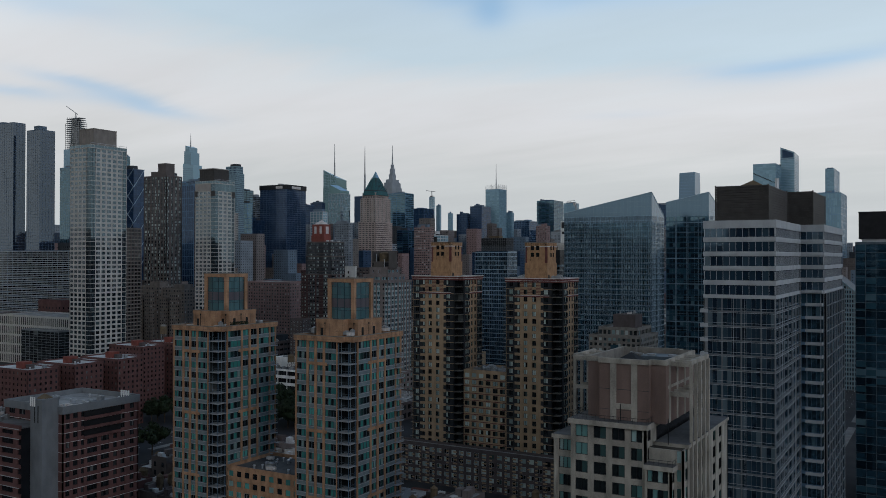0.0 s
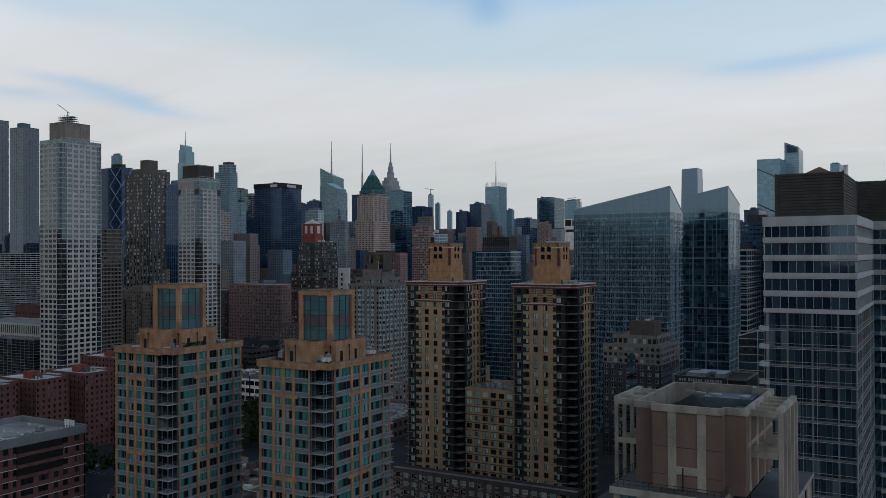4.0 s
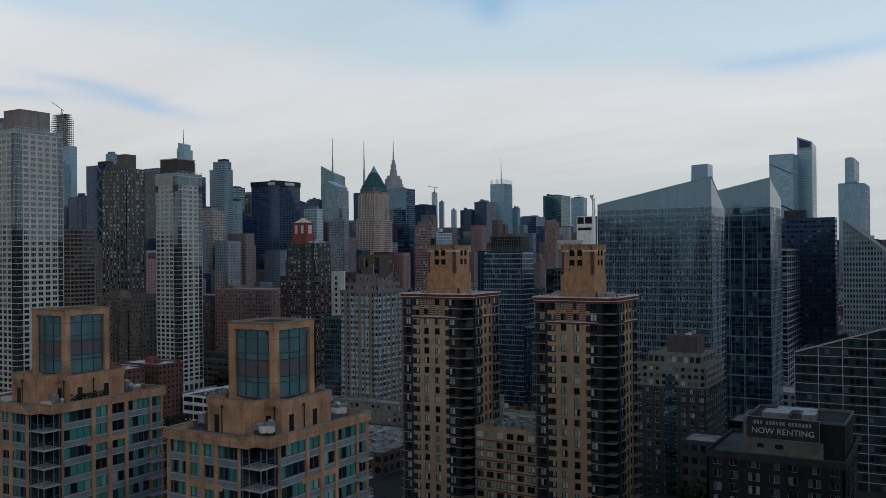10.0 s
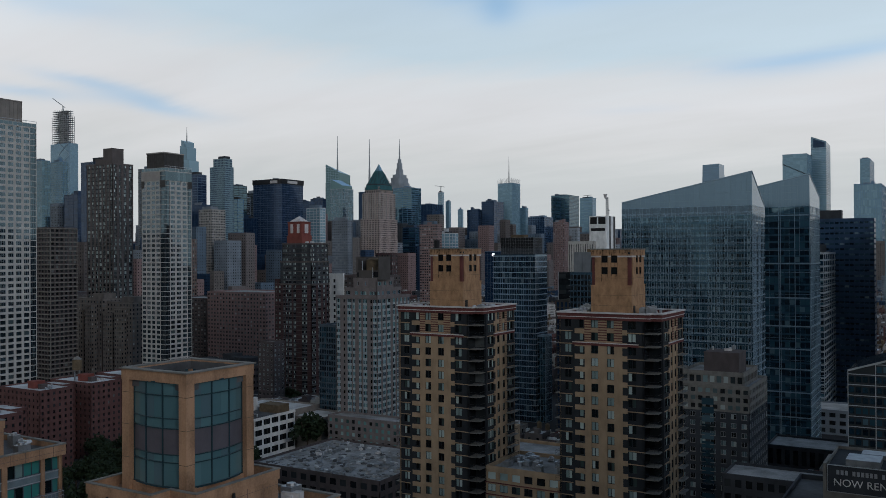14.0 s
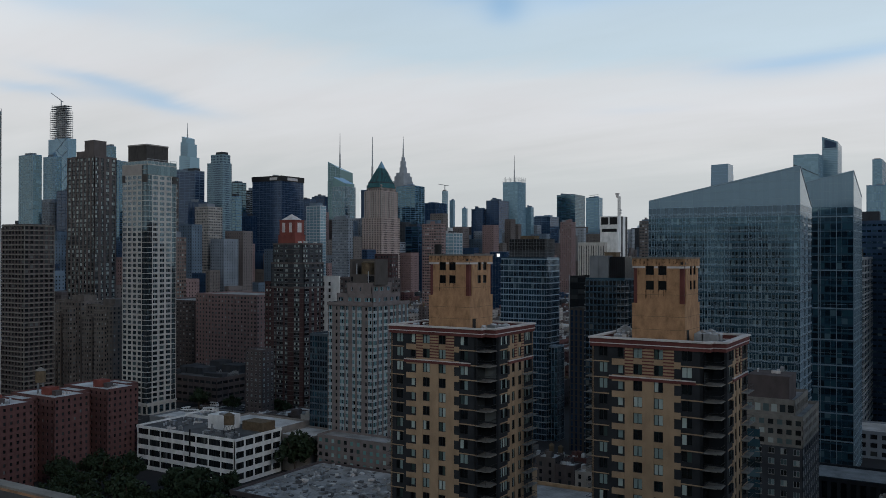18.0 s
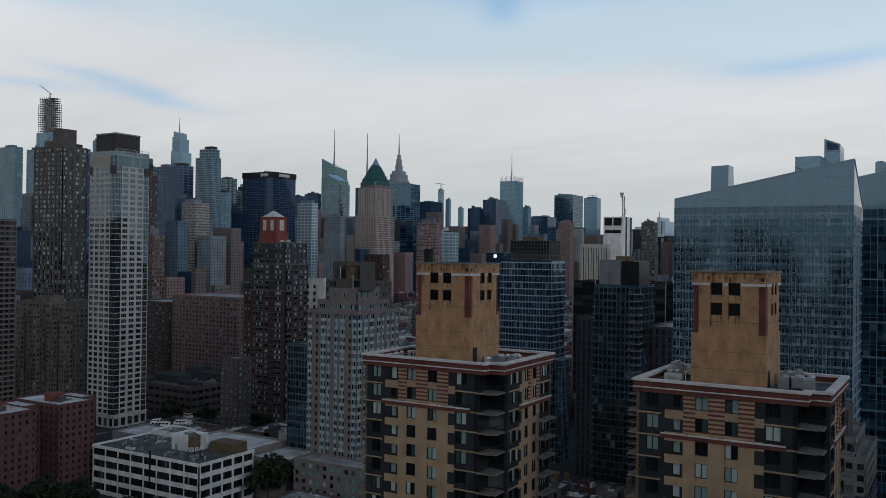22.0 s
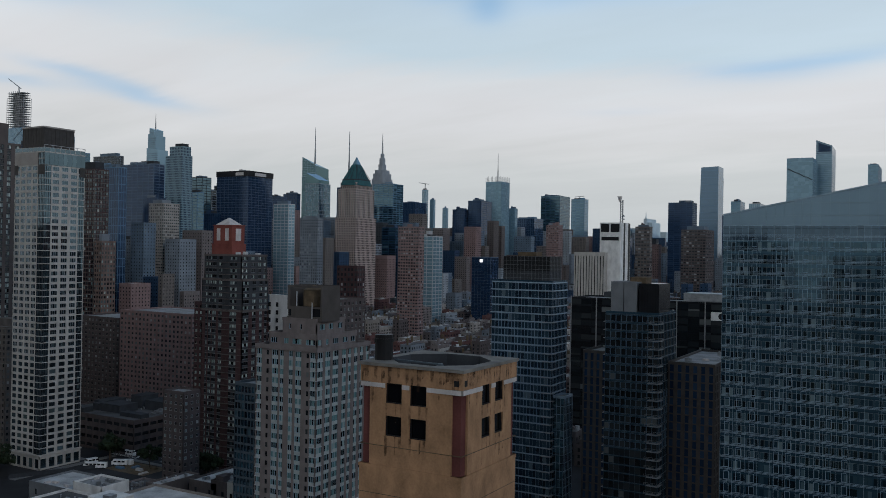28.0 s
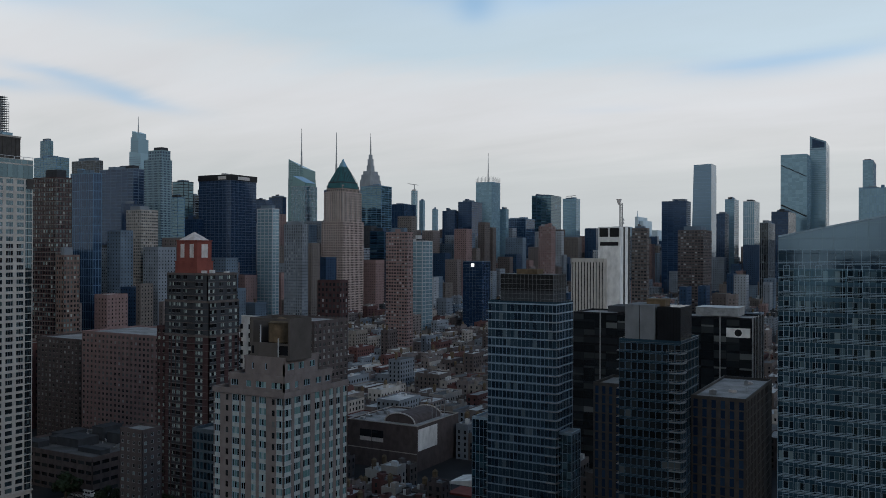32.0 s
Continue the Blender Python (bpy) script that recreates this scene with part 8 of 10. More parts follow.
spire(sp, 0, 0, 262, 404, 3.4)
part("mast", sp, M["metal"], t)
# leaning blue glass tower
t = thing("tapered_tower", -660, 2746, 0, "smooth blue glass tower tapering upward", "skyscraper")
tp = MB()
n0 = len(tp.v)
tp.v += [(-6, 0, 0), (52, 0, 0), (52, 68, 0), (-6, 68, 0), (2, 2, 360), (51, 2, 362), (51, 66, 362), (2, 66, 360)]
tp.f += [(0, 1, 5, 4), (1, 2, 6, 5), (2, 3, 7, 6), (3, 0, 4, 7), (4, 5, 6, 7)]
tp.mi += [0] * 5
part("shaft", tp, pane_mat("blue_sheet_glass", [(0, (0.095, 0.165, 0.225)), (0.5, (0.105, 0.175, 0.235))], 0.15, 2.1, (0.6, 0.8, 1.0)), t)
fb = MB()
for k in range(1, 36):
    fb.box(-6 + 8 * k / 36, -0.3 + 2 * k / 36, k * 10, 52 - k / 36, 0.4 + 2 * k / 36, k * 10 + 0.8, True)
part("floor_line", fb, M["steel_blue"], t, kind="stuff")
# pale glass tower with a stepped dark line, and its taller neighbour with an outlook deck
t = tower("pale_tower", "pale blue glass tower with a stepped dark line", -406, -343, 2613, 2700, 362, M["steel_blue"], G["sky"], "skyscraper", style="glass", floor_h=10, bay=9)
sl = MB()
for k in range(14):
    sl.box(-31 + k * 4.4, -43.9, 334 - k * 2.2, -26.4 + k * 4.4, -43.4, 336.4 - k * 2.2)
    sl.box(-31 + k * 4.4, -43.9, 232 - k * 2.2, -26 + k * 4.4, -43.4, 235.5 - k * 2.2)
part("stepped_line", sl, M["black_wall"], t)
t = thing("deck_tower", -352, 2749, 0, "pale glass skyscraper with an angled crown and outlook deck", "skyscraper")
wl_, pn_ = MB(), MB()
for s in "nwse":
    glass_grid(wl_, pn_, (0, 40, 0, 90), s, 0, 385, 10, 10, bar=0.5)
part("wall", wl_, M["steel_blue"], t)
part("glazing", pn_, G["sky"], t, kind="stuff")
part("core", MB().box(0.5, 0.5, 0, 39.5, 89.5, 384), M["black_wall"], t)
part("crown", MB().prism([(0, 0), (40, 0), (40, 90), (0, 90)], 385, 0, tops=(424, 408, 404, 418)), hg, t, "angled glass crown")
part("crown_face", MB().prism([(6, -0.6), (36, -0.6), (36, 0.2), (6, 0.2)], 392, 0, tops=(417, 405, 405, 417)), M["navy"], t, "dark recessed crown face")
fl_ = MB()
for k in range(1, 30):
    fl_.box(-0.3, -0.4, 250 + k * 5, 40.3, 0.2, 250.7 + k * 5, True)
    fl_.box(39.8, 0.2, 250 + k * 5, 40.3, 90, 250.7 + k * 5, True)
part("floor_line", fl_, M["mullion"], t, kind="stuff")
part("deck", MB().prism([(-16, -4), (2, -14), (2, 6)], 366, 371), M["dark_stone"], t)
# tapering tower with a spire beyond the park side
t = thing("tapered_tower", -2012, 1923, 0, "tapering glass skyscraper with stepped crown and spire", "skyscraper")
for k, (a, b, z0, z1, a2) in enumerate(((-10, 52, 0, 330, 46), (0, 44, 320, 385, 40), (4, 34, 375, 425, 30), (8, 26, 415, 442, 24))):
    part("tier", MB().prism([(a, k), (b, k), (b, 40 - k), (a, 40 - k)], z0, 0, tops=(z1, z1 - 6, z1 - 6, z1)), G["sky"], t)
    tl = MB()
    for q in range(int((z1 - max(z0, 200)) / 6) - 1):
        tl.box(a - 0.3, k - 0.5, max(z0, 200) + q * 6, b + 0.3, k + 0.3, max(z0, 200) + q * 6 + 1.0, True)
    part("floor_line", tl, M["slate"], t, kind="stuff")
sp = MB()
spire(sp, 16, 18, 438, 484, 2.0)
part("spire", sp, M["metal"], t)
# crown and crane of the unfinished tower
t = thing("tower_crane", -1985, 1498, 382, "tower crane above open steel floors", "crane")
fr_ = MB()
for k in range(16):
    fr_.box(-20 + 0.5 * max(0, k - 9), -6, k * 5.6, 44 - 0.8 * max(0, k - 9), 15, k * 5.6 + 0.9, True)
for k in range(9):
    px = -20 + k * 7.9
    for py in (-6, 14):
        fr_.box(px, py, 0, px + 0.8, py + 0.8, 89 if 0 < k < 7 else 72)
fr_.box(4, 0, 0, 22, 10, 78)
part("steel_frame", fr_, M["metal"], t)
part("jib", MB().beam((10, 5, 78), (10, 5, 100), 2.0).beam((18, 5, 96), (-32, 5, 124), 1.4), M["metal"], t)
t = thing("tower_crane", -975, 2612, 264, "far tower crane with a raised jib", "crane")
part("jib", MB().beam((0, 0, 0), (0, 0, 8), 1.6).beam((-14, 0, 8), (14, 0, 10), 1.4), M["metal"], t)
t = thing("tower_crane", -1500, 2607, 303, "far tower crane with a raised jib", "crane")
part("jib", MB().beam((0, 0, 0), (0, 0, 20), 2.0).beam((-24, 0, 24), (14, 0, 18), 1.8), M["metal"], t)
# far downtown, a row of towers on the horizon, haze painted as faint blue
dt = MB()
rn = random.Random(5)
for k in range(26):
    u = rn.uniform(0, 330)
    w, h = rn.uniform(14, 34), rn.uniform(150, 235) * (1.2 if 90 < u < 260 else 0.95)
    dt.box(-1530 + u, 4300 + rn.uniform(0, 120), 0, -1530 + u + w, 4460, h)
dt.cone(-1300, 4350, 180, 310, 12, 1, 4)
tagged(new("downtown_row", dt.mesh("downtown_row", mat("haze_blue_far_wall", (0.46, 0.55, 0.60), 0.8, 0.2, 0.01, 0.1))), "distant downtown towers on the horizon", "towers", kind="stuff")
tower("office_block", "dark office block carrying a lit white board", -634, -604, 1301, 1326, 98, M["slate"], G["navy"], "office block", style="glass", floor_h=4, bay=5)
lit = mat("lit_white_board", (0.8, 0.8, 0.8))
lit.node_tree.nodes["Principled BSDF"].inputs["Emission Color"].default_value = (1, 1, 1, 1)
lit.node_tree.nodes["Principled BSDF"].inputs["Emission Strength"].default_value = 0.9
lbd = new("lit_board", MB().box(0, 0, 0, 4.6, 0.5, 4.6, True).mesh("lit_board", lit))
lbd.location = (-621, 1300.4, 91)
tagged(lbd, "small bright white board among the towers", "billboard")

# ---- skyline towers ----
# blue and pale wall colours here also paint the haze of distance
t = tower("twin_tower", "grey glass twin skyscraper with flat dark top", -1073, -1012, 680, 698, 273, M["slate"], G["mirror"], "skyscraper", style="glass", floor_h=4.2, bay=5, bar=0.2)
cap(t, -1066, -1039, 683, 693, 273, 276.4, M["slate"], "roof_plant", louvre=True)
t = tower("twin_tower", "grey glass twin skyscraper beside its sister", -983, -955, 680, 703, 259, M["slate"], G["mirror"], "skyscraper", style="glass", floor_h=4.2, bay=5, bar=0.2)
cap(t, -973, -963, 684, 696, 259, 265.9, M["slate"], "roof_plant", louvre=True)
t = tower("skyscraper", "unfinished skyscraper with open steel floors", -2008, -1931, 1490, 1515, 382, M["steel_blue"], G["sky"], "skyscraper", style="glass", floor_h=8, bay=7)
zz_ = MB()
for k in range(8):
    zz_.beam((38.8 - 0 * k, -12.8, 130 + k * 32), (16, -12.9, 146 + k * 32), 1.4).beam((16, -12.9, 146 + k * 32), (38.6, -12.9, 162 + k * 32), 1.4)
    zz_.beam((16, -12.9, 146 + k * 32), (-6, -12.9, 130 + k * 32), 1.4).beam((16, -12.9, 146 + k * 32), (-6, -12.9, 162 + k * 32), 1.4)
part("diagonal_brace", zz_, M["mullion"], t, kind="stuff")
t = tower("skyscraper", "dark speckled tower with rounded stepped top", -1025, -992, 1090, 1110, 236, M["teal_panel"], G["navy"], "skyscraper", style="punched", floor_h=4.0, bay=3.0, win_w=0.66, win_h=0.62, sill=0.2)
block(t, (-10, 15, -8.5, 8.5), 236, 249, M["teal_panel"], G["navy"], 4.0, 3.0, win_w=0.66, win_h=0.62, sill=0.2)
cap(t, -1010, -995, 1094, 1105, 249, 254, M["dark_stone"], "roof_plant", louvre=True)
t = tower("skyscraper", "buff stone tower with stepped crown", -945, -918, 990, 1017, 161, M["warm_stone"], G["dark"], "skyscraper", style="punched", floor_h=4.5, bay=4)
cap(t, -942, -925, 994, 1009, 161, 166.5, M["ash"], "roof_plant", louvre=True)
t = tower("skyscraper", "broad dark grey office slab", -1213, -1138, 1170, 1192, 237, M["slate"], G["navy"], "skyscraper", style="glass", floor_h=8, bay=8)
cap(t, -1172, -1143, 1174, 1186, 237, 242.6, M["dark_stone"], "roof_plant", louvre=True)
t = tower("skyscraper", "blue glass office tower with fine bands", -959, -919, 920, 932, 201, M["steel_blue"], G["navy"], "skyscraper", style="glass", floor_h=5, bay=8)
cap(t, -950, -927, 922, 928, 201, 205.7, M["slate"], "roof_plant", louvre=True)
t = tower("skyscraper", "brown box topped office tower", -1447, -1381, 1300, 1315, 273, M["ash"], G["dark"], "skyscraper", style="glass", floor_h=6, bay=6)
cap(t, -1433, -1388, 1304, 1312, 273, 279.1, M["slate"], "roof_plant", louvre=True)
t = tower("skyscraper", "slim blue tower with crossing bands", -1674, -1649, 1400, 1412, 335, M["steel_blue"], G["blue"], "skyscraper", style="glass", floor_h=9, bay=9)
cap(t, -1670, -1653, 1403, 1410, 335, 340.5, M["ash"], "roof_plant", louvre=True)
t = tower("skyscraper", "teal stepped office tower", -1673, -1603, 1385, 1415, 298, M["steel_blue"], G["blue"], "skyscraper", style="glass", floor_h=6, bay=6)
cap(t, -1655, -1625, 1390, 1406, 298, 302.9, M["slate"], "roof_plant", louvre=True)
t = tower("skyscraper", "teal glass tower with domed top", -1146, -1112, 850, 863, 232, M["steel_blue"], G["blue"], "skyscraper", style="glass", floor_h=5, bay=5)
cap(t, -1133, -1117, 851, 858, 232, 235.4, M["ash"], "roof_plant", louvre=True)
t = tower("skyscraper", "pale blue ribbed apartment tower", -899, -871, 1180, 1195, 170, M["alu"], G["sky"], "skyscraper", style="glass", floor_h=5, bay=4)
cap(t, -895, -875, 1183, 1191, 170, 175.6, M["slate"], "roof_plant", louvre=True)
t = tower("skyscraper", "brown brick apartment slab", -784, -755, 1100, 1112, 145, M["ash"], G["dark"], "skyscraper", style="punched", floor_h=4.5, bay=4.5)
cap(t, -781, -761, 1102, 1109, 145, 149.0, M["ash"], "roof_plant", louvre=True)
t = tower("skyscraper", "dark office block with flat roof", -1035, -1007, 1060, 1075, 174, M["navy"], G["navy"], "skyscraper", style="glass", floor_h=6, bay=6)
cap(t, -1031, -1017, 1063, 1071, 174, 178.8, M["ash"], "roof_plant", louvre=True)
t = tower("skyscraper", "teal panelled block with a roof mast", -1191, -1164, 1300, 1322, 227, M["dark_stone"], G["blue"], "skyscraper", style="glass", floor_h=8, bay=8)
cap(t, -1182, -1167, 1303, 1315, 227, 230.1, M["slate"], "roof_plant", louvre=True)
t = tower("skyscraper", "grey office block with setbacks", -1280, -1259, 1420, 1432, 214, M["ash"], G["dark"], "skyscraper", style="glass", floor_h=6, bay=6)
cap(t, -1274, -1264, 1423, 1430, 214, 217.1, M["slate"], "roof_plant", louvre=True)
t = tower("skyscraper", "navy glass office block", -1187, -1158, 1500, 1518, 206, M["navy"], G["navy"], "skyscraper", style="glass", floor_h=8, bay=8)
cap(t, -1185, -1172, 1503, 1513, 206, 209.3, M["dark_stone"], "roof_plant", louvre=True)
t = tower("skyscraper", "dark office slab with flat top", -1253, -1217, 1620, 1632, 220, M["dark_stone"], G["navy"], "skyscraper", style="glass", floor_h=8, bay=8)
cap(t, -1242, -1220, 1621, 1628, 220, 223.6, M["slate"], "roof_plant", louvre=True)
t = tower("skyscraper", "beige brick tower with curved balconies", -566, -540, 1000, 1012, 131, M["pink_brick"], G["dark"], "skyscraper", style="punched", floor_h=4, bay=4)
cap(t, -562, -546, 1003, 1010, 131, 136.3, M["slate"], "roof_plant", louvre=True)
t = tower("skyscraper", "pale blue stepped apartment block", -628, -610, 1150, 1175, 124, M["alu"], G["sky"], "skyscraper", style="glass", floor_h=5, bay=5)
cap(t, -626, -617, 1155, 1168, 124, 127.1, M["dark_stone"], "roof_plant", louvre=True)
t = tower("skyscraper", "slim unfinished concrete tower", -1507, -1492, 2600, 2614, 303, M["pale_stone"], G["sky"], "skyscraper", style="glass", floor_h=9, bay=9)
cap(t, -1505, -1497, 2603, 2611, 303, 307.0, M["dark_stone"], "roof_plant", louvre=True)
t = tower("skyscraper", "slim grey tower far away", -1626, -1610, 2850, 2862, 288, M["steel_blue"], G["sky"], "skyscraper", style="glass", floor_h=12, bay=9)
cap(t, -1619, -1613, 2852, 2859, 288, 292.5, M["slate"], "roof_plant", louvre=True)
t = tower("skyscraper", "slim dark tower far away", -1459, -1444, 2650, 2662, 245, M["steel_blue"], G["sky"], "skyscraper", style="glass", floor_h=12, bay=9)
cap(t, -1457, -1449, 2653, 2660, 245, 248.4, M["slate"], "roof_plant", louvre=True)
t = tower("skyscraper", "dark blue tower with a curved roof", -1134, -1101, 1900, 1952, 217, M["navy"], G["navy"], "skyscraper", style="glass", floor_h=8, bay=8)
cap(t, -1129, -1116, 1912, 1941, 217, 220.4, M["slate"], "roof_plant", louvre=True)
t = tower("skyscraper", "dark teal office tower with flat top", -1080, -1030, 1700, 1738, 242, M["steel_blue"], G["blue"], "skyscraper", style="glass", floor_h=7, bay=7)
cap(t, -1067, -1041, 1706, 1727, 242, 244.9, M["ash"], "roof_plant", louvre=True)
t = tower("skyscraper", "blue grey tower with a gabled glass top", -1260, -1222, 1700, 1741, 248, M["limestone"], G["blue"], "skyscraper", style="glass", floor_h=4.2, bay=9, bar=0.8)
part("gable", MB().prism([(-17.0, -18.4), (17.0, -18.4), (17.0, 18.4), (-17.0, 18.4)], 248, 0, tops=(272, 256, 256, 272)), G["crystal"], t, "sloping pale green glass top")
t = tower("skyscraper", "dark navy tower with a raked top", -1030, -998, 1950, 1969, 202, M["navy"], G["navy"], "skyscraper", style="glass", floor_h=8, bay=8)
cap(t, -1015, -1001, 1954, 1965, 202, 205.5, M["slate"], "roof_plant", louvre=True)
t = tower("skyscraper", "dark navy office tower", -995, -961, 1960, 2013, 222, M["navy"], G["navy"], "skyscraper", style="glass", floor_h=8, bay=8)
cap(t, -986, -972, 1966, 1995, 222, 226.1, M["slate"], "roof_plant", louvre=True)
t = tower("skyscraper", "deep blue glass office slab", -1152, -1088, 2737, 2822, 285, M["navy"], G["blue"], "skyscraper", style="glass", floor_h=10, bay=10)
cap(t, -1140, -1103, 2749, 2796, 285, 288.9, M["slate"], "roof_plant", louvre=True)
t = tower("skyscraper", "teal glass tower with a tower crane", -996, -955, 2600, 2632, 264, M["steel_blue"], G["sky"], "skyscraper", style="glass", floor_h=8, bay=8)
cap(t, -989, -971, 2605, 2622, 264, 267.8, M["dark_stone"], "roof_plant", louvre=True)
t = tower("skyscraper", "pink brick apartment tower", -690, -666, 1700, 1722, 157, M["pink_brick"], G["dark"], "skyscraper", style="punched", floor_h=5, bay=5)
cap(t, -688, -678, 1706, 1718, 157, 161.6, M["ash"], "roof_plant", louvre=True)
t = tower("skyscraper", "navy glass office tower", -628, -570, 2300, 2344, 232, M["navy"], G["navy"], "skyscraper", style="glass", floor_h=9, bay=9)
cap(t, -605, -576, 2310, 2335, 232, 238.2, M["ash"], "roof_plant", louvre=True)
t = tower("skyscraper", "slim blue glass tower", -616, -611, 2780, 2825, 333, M["steel_blue"], G["sky"], "skyscraper", style="glass", floor_h=9, bay=9)
cap(t, -614, -613, 2788, 2813, 333, 338.8, M["ash"], "roof_plant", louvre=True)
t = tower("skyscraper", "dark blue block among taller towers", -522, -502, 2400, 2447, 205, M["navy"], G["navy"], "skyscraper", style="glass", floor_h=9, bay=9)
cap(t, -517, -504, 2408, 2434, 205, 210.0, M["ash"], "roof_plant", louvre=True)
t = tower("skyscraper", "grey blue apartment tower", -522, -499, 2500, 2559, 245, M["steel_blue"], G["sky"], "skyscraper", style="glass", floor_h=9, bay=9)
cap(t, -516, -506, 2508, 2541, 245, 251.2, M["dark_stone"], "roof_plant", louvre=True)
t = tower("skyscraper", "grey apartment tower with flat top", -478, -451, 2500, 2574, 239, M["alu"], G["sky"], "skyscraper", style="glass", floor_h=9, bay=9)
cap(t, -472, -459, 2515, 2555, 239, 244.6, M["dark_stone"], "roof_plant", louvre=True)
t = tower("skyscraper", "brown brick apartment slab with many windows", -388, -352, 1500, 1555, 143, M["brown_brick"], G["dark"], "skyscraper", style="punched", floor_h=5, bay=5)
cap(t, -381, -356, 1506, 1536, 143, 149.5, M["slate"], "roof_plant", louvre=True)
t = tower("skyscraper", "grey stone tower on the skyline", -357, -341, 2000, 2084, 169, M["ash"], G["dark"], "skyscraper", style="glass", floor_h=8, bay=8)
cap(t, -355, -345, 2023, 2069, 169, 174.9, M["ash"], "roof_plant", louvre=True)
t = tower("skyscraper", "dark stepped office tower", -381, -345, 2300, 2421, 203, M["dark_stone"], G["navy"], "skyscraper", style="glass", floor_h=8, bay=8)
cap(t, -373, -352, 2330, 2396, 203, 209.3, M["slate"], "roof_plant", louvre=True)
t = tower("skyscraper", "pale blue glass tower with a notched top", -221, -197, 2700, 2840, 348, M["steel_blue"], G["sky"], "skyscraper", style="glass", floor_h=9, bay=9)
cap(t, -218, -203, 2718, 2795, 348, 352.7, M["dark_stone"], "roof_plant", louvre=True)
t = tower("skyscraper", "glass office tower with bands", -217, -175, 2500, 2640, 265, M["steel_blue"], G["sky"], "skyscraper", style="glass", floor_h=9, bay=9)
cap(t, -198, -182, 2536, 2613, 265, 270.9, M["ash"], "roof_plant", louvre=True)
t = tower("skyscraper", "grey tower beside a taller one", -983, -966, 2150, 2166, 214, M["steel_blue"], G["sky"], "skyscraper", style="glass", floor_h=9, bay=9)
cap(t, -974, -968, 2152, 2161, 214, 218.9, M["ash"], "roof_plant", louvre=True)
t = tower("skyscraper", "brown stepped apartment tower", -395, -376, 1300, 1312, 141, M["taupe"], G["dark"], "skyscraper", style="punched", floor_h=5, bay=5)
cap(t, -392, -380, 1303, 1309, 141, 144.2, M["slate"], "roof_plant", louvre=True)
t = tower("skyscraper", "grey office towers on the skyline", -1037, -980, 2300, 2359, 196, M["steel_blue"], G["navy"], "skyscraper", style="glass", floor_h=9, bay=9)
cap(t, -1031, -997, 2312, 2345, 196, 199.8, M["slate"], "roof_plant", louvre=True)
t = tower("office_slab", "dark grey slab with rows of small windows", -56, -21, 640, 652, 114, M["navy"], G["slab"], "skyscraper", style="punched", floor_h=3.2, bay=2.6, win_w=0.78, win_h=0.36)
cap(t, -52, -39, 643, 650, 114, 120.1, M["dark_stone"], "roof_plant", louvre=True)
t = tower("office_slab", "blue glass slab with pale floor lines", -73, -42, 590, 652, 94, M["alu"], G["blue"], "skyscraper", style="glass", floor_h=3.4, bay=8)
grid_lines(t, (-15.5, 15.5, -31, 31), 0, 94, 3.6, 40, "limestone", 0.85, 0.3, name="floor_line")
cap(t, -65, -46, 597, 632, 94, 99.3, M["dark_stone"], "roof_plant", louvre=True)
t = tower("brown_tower", "dark brown apartment tower with lit windows", -585, -559, 600, 612, 158, M["maroon"], G["home"], "skyscraper", style="punched", floor_h=3, bay=2.6, win_w=0.66, win_h=0.6)
grid_lines(t, (-13, 13, -6, 6), 0, 158, 3.0, 5.2, "rim", 0.3, 0.12, name="balcony_band")
cap(t, -572, -561, 602, 609, 158, 163.8, M["dark_stone"], "roof_plant", louvre=True)
t = tower("brick_slab", "orange brick apartment wing", -548, -541, 592, 604, 108, M["clay"], G["home"], "skyscraper", style="punched", floor_h=3, bay=2.4, win_w=0.6, win_h=0.55)
cap(t, -547, -544, 595, 601, 108, 113.6, M["ash"], "roof_plant", louvre=True)
t = tower("skyscraper", "grey brown apartment slab", -1193, -1147, 900, 927, 170, M["ash"], G["dark"], "skyscraper", style="punched", floor_h=4.5, bay=4.5)
cap(t, -1187, -1154, 907, 922, 170, 174.9, M["ash"], "roof_plant", louvre=True)
t = tower("skyscraper", "dark tower with a diagonal steel grid", -961, -916, 802, 821, 215, M["navy"], G["navy"], "skyscraper", style="glass", floor_h=6, bay=6)
cap(t, -941, -923, 805, 815, 215, 221.1, M["dark_stone"], "roof_plant", louvre=True)
zz_ = MB()
for k in range(6):
    z_ = 60 + k * 26
    zz_.beam((-1, -9.8, z_), (10.8, -9.9, z_ + 13), 0.8).beam((10.8, -9.9, z_ + 13), (22.5, -9.8, z_), 0.8).beam((10.8, -9.9, z_ + 13), (-1, -9.8, z_ + 26), 0.8).beam((10.8, -9.9, z_ + 13), (22.5, -9.8, z_ + 26), 0.8)
    zz_.beam((22.8, -9.5, z_), (22.9, 9.5, z_ + 26), 0.8)
part("diagonal_brace", zz_, M["mullion"], t, "pale steel diagonals", kind="stuff")
t = tower("skyscraper", "navy glass block on the skyline", -1132, -1100, 900, 926, 185, M["navy"], G["navy"], "skyscraper", style="glass", floor_h=6, bay=6)
cap(t, -1121, -1109, 905, 919, 185, 188.4, M["ash"], "roof_plant", louvre=True)
t = tower("skyscraper", "teal glass tower with bands", -1310, -1277, 1000, 1012, 253, M["steel_blue"], G["blue"], "skyscraper", style="glass", floor_h=5, bay=5)
cap(t, -1300, -1287, 1002, 1009, 253, 257.6, M["slate"], "roof_plant", louvre=True)
t = tower("skyscraper", "dark blue low office block", -1114, -1081, 1250, 1267, 161, M["navy"], G["navy"], "skyscraper", style="glass", floor_h=7, bay=7)
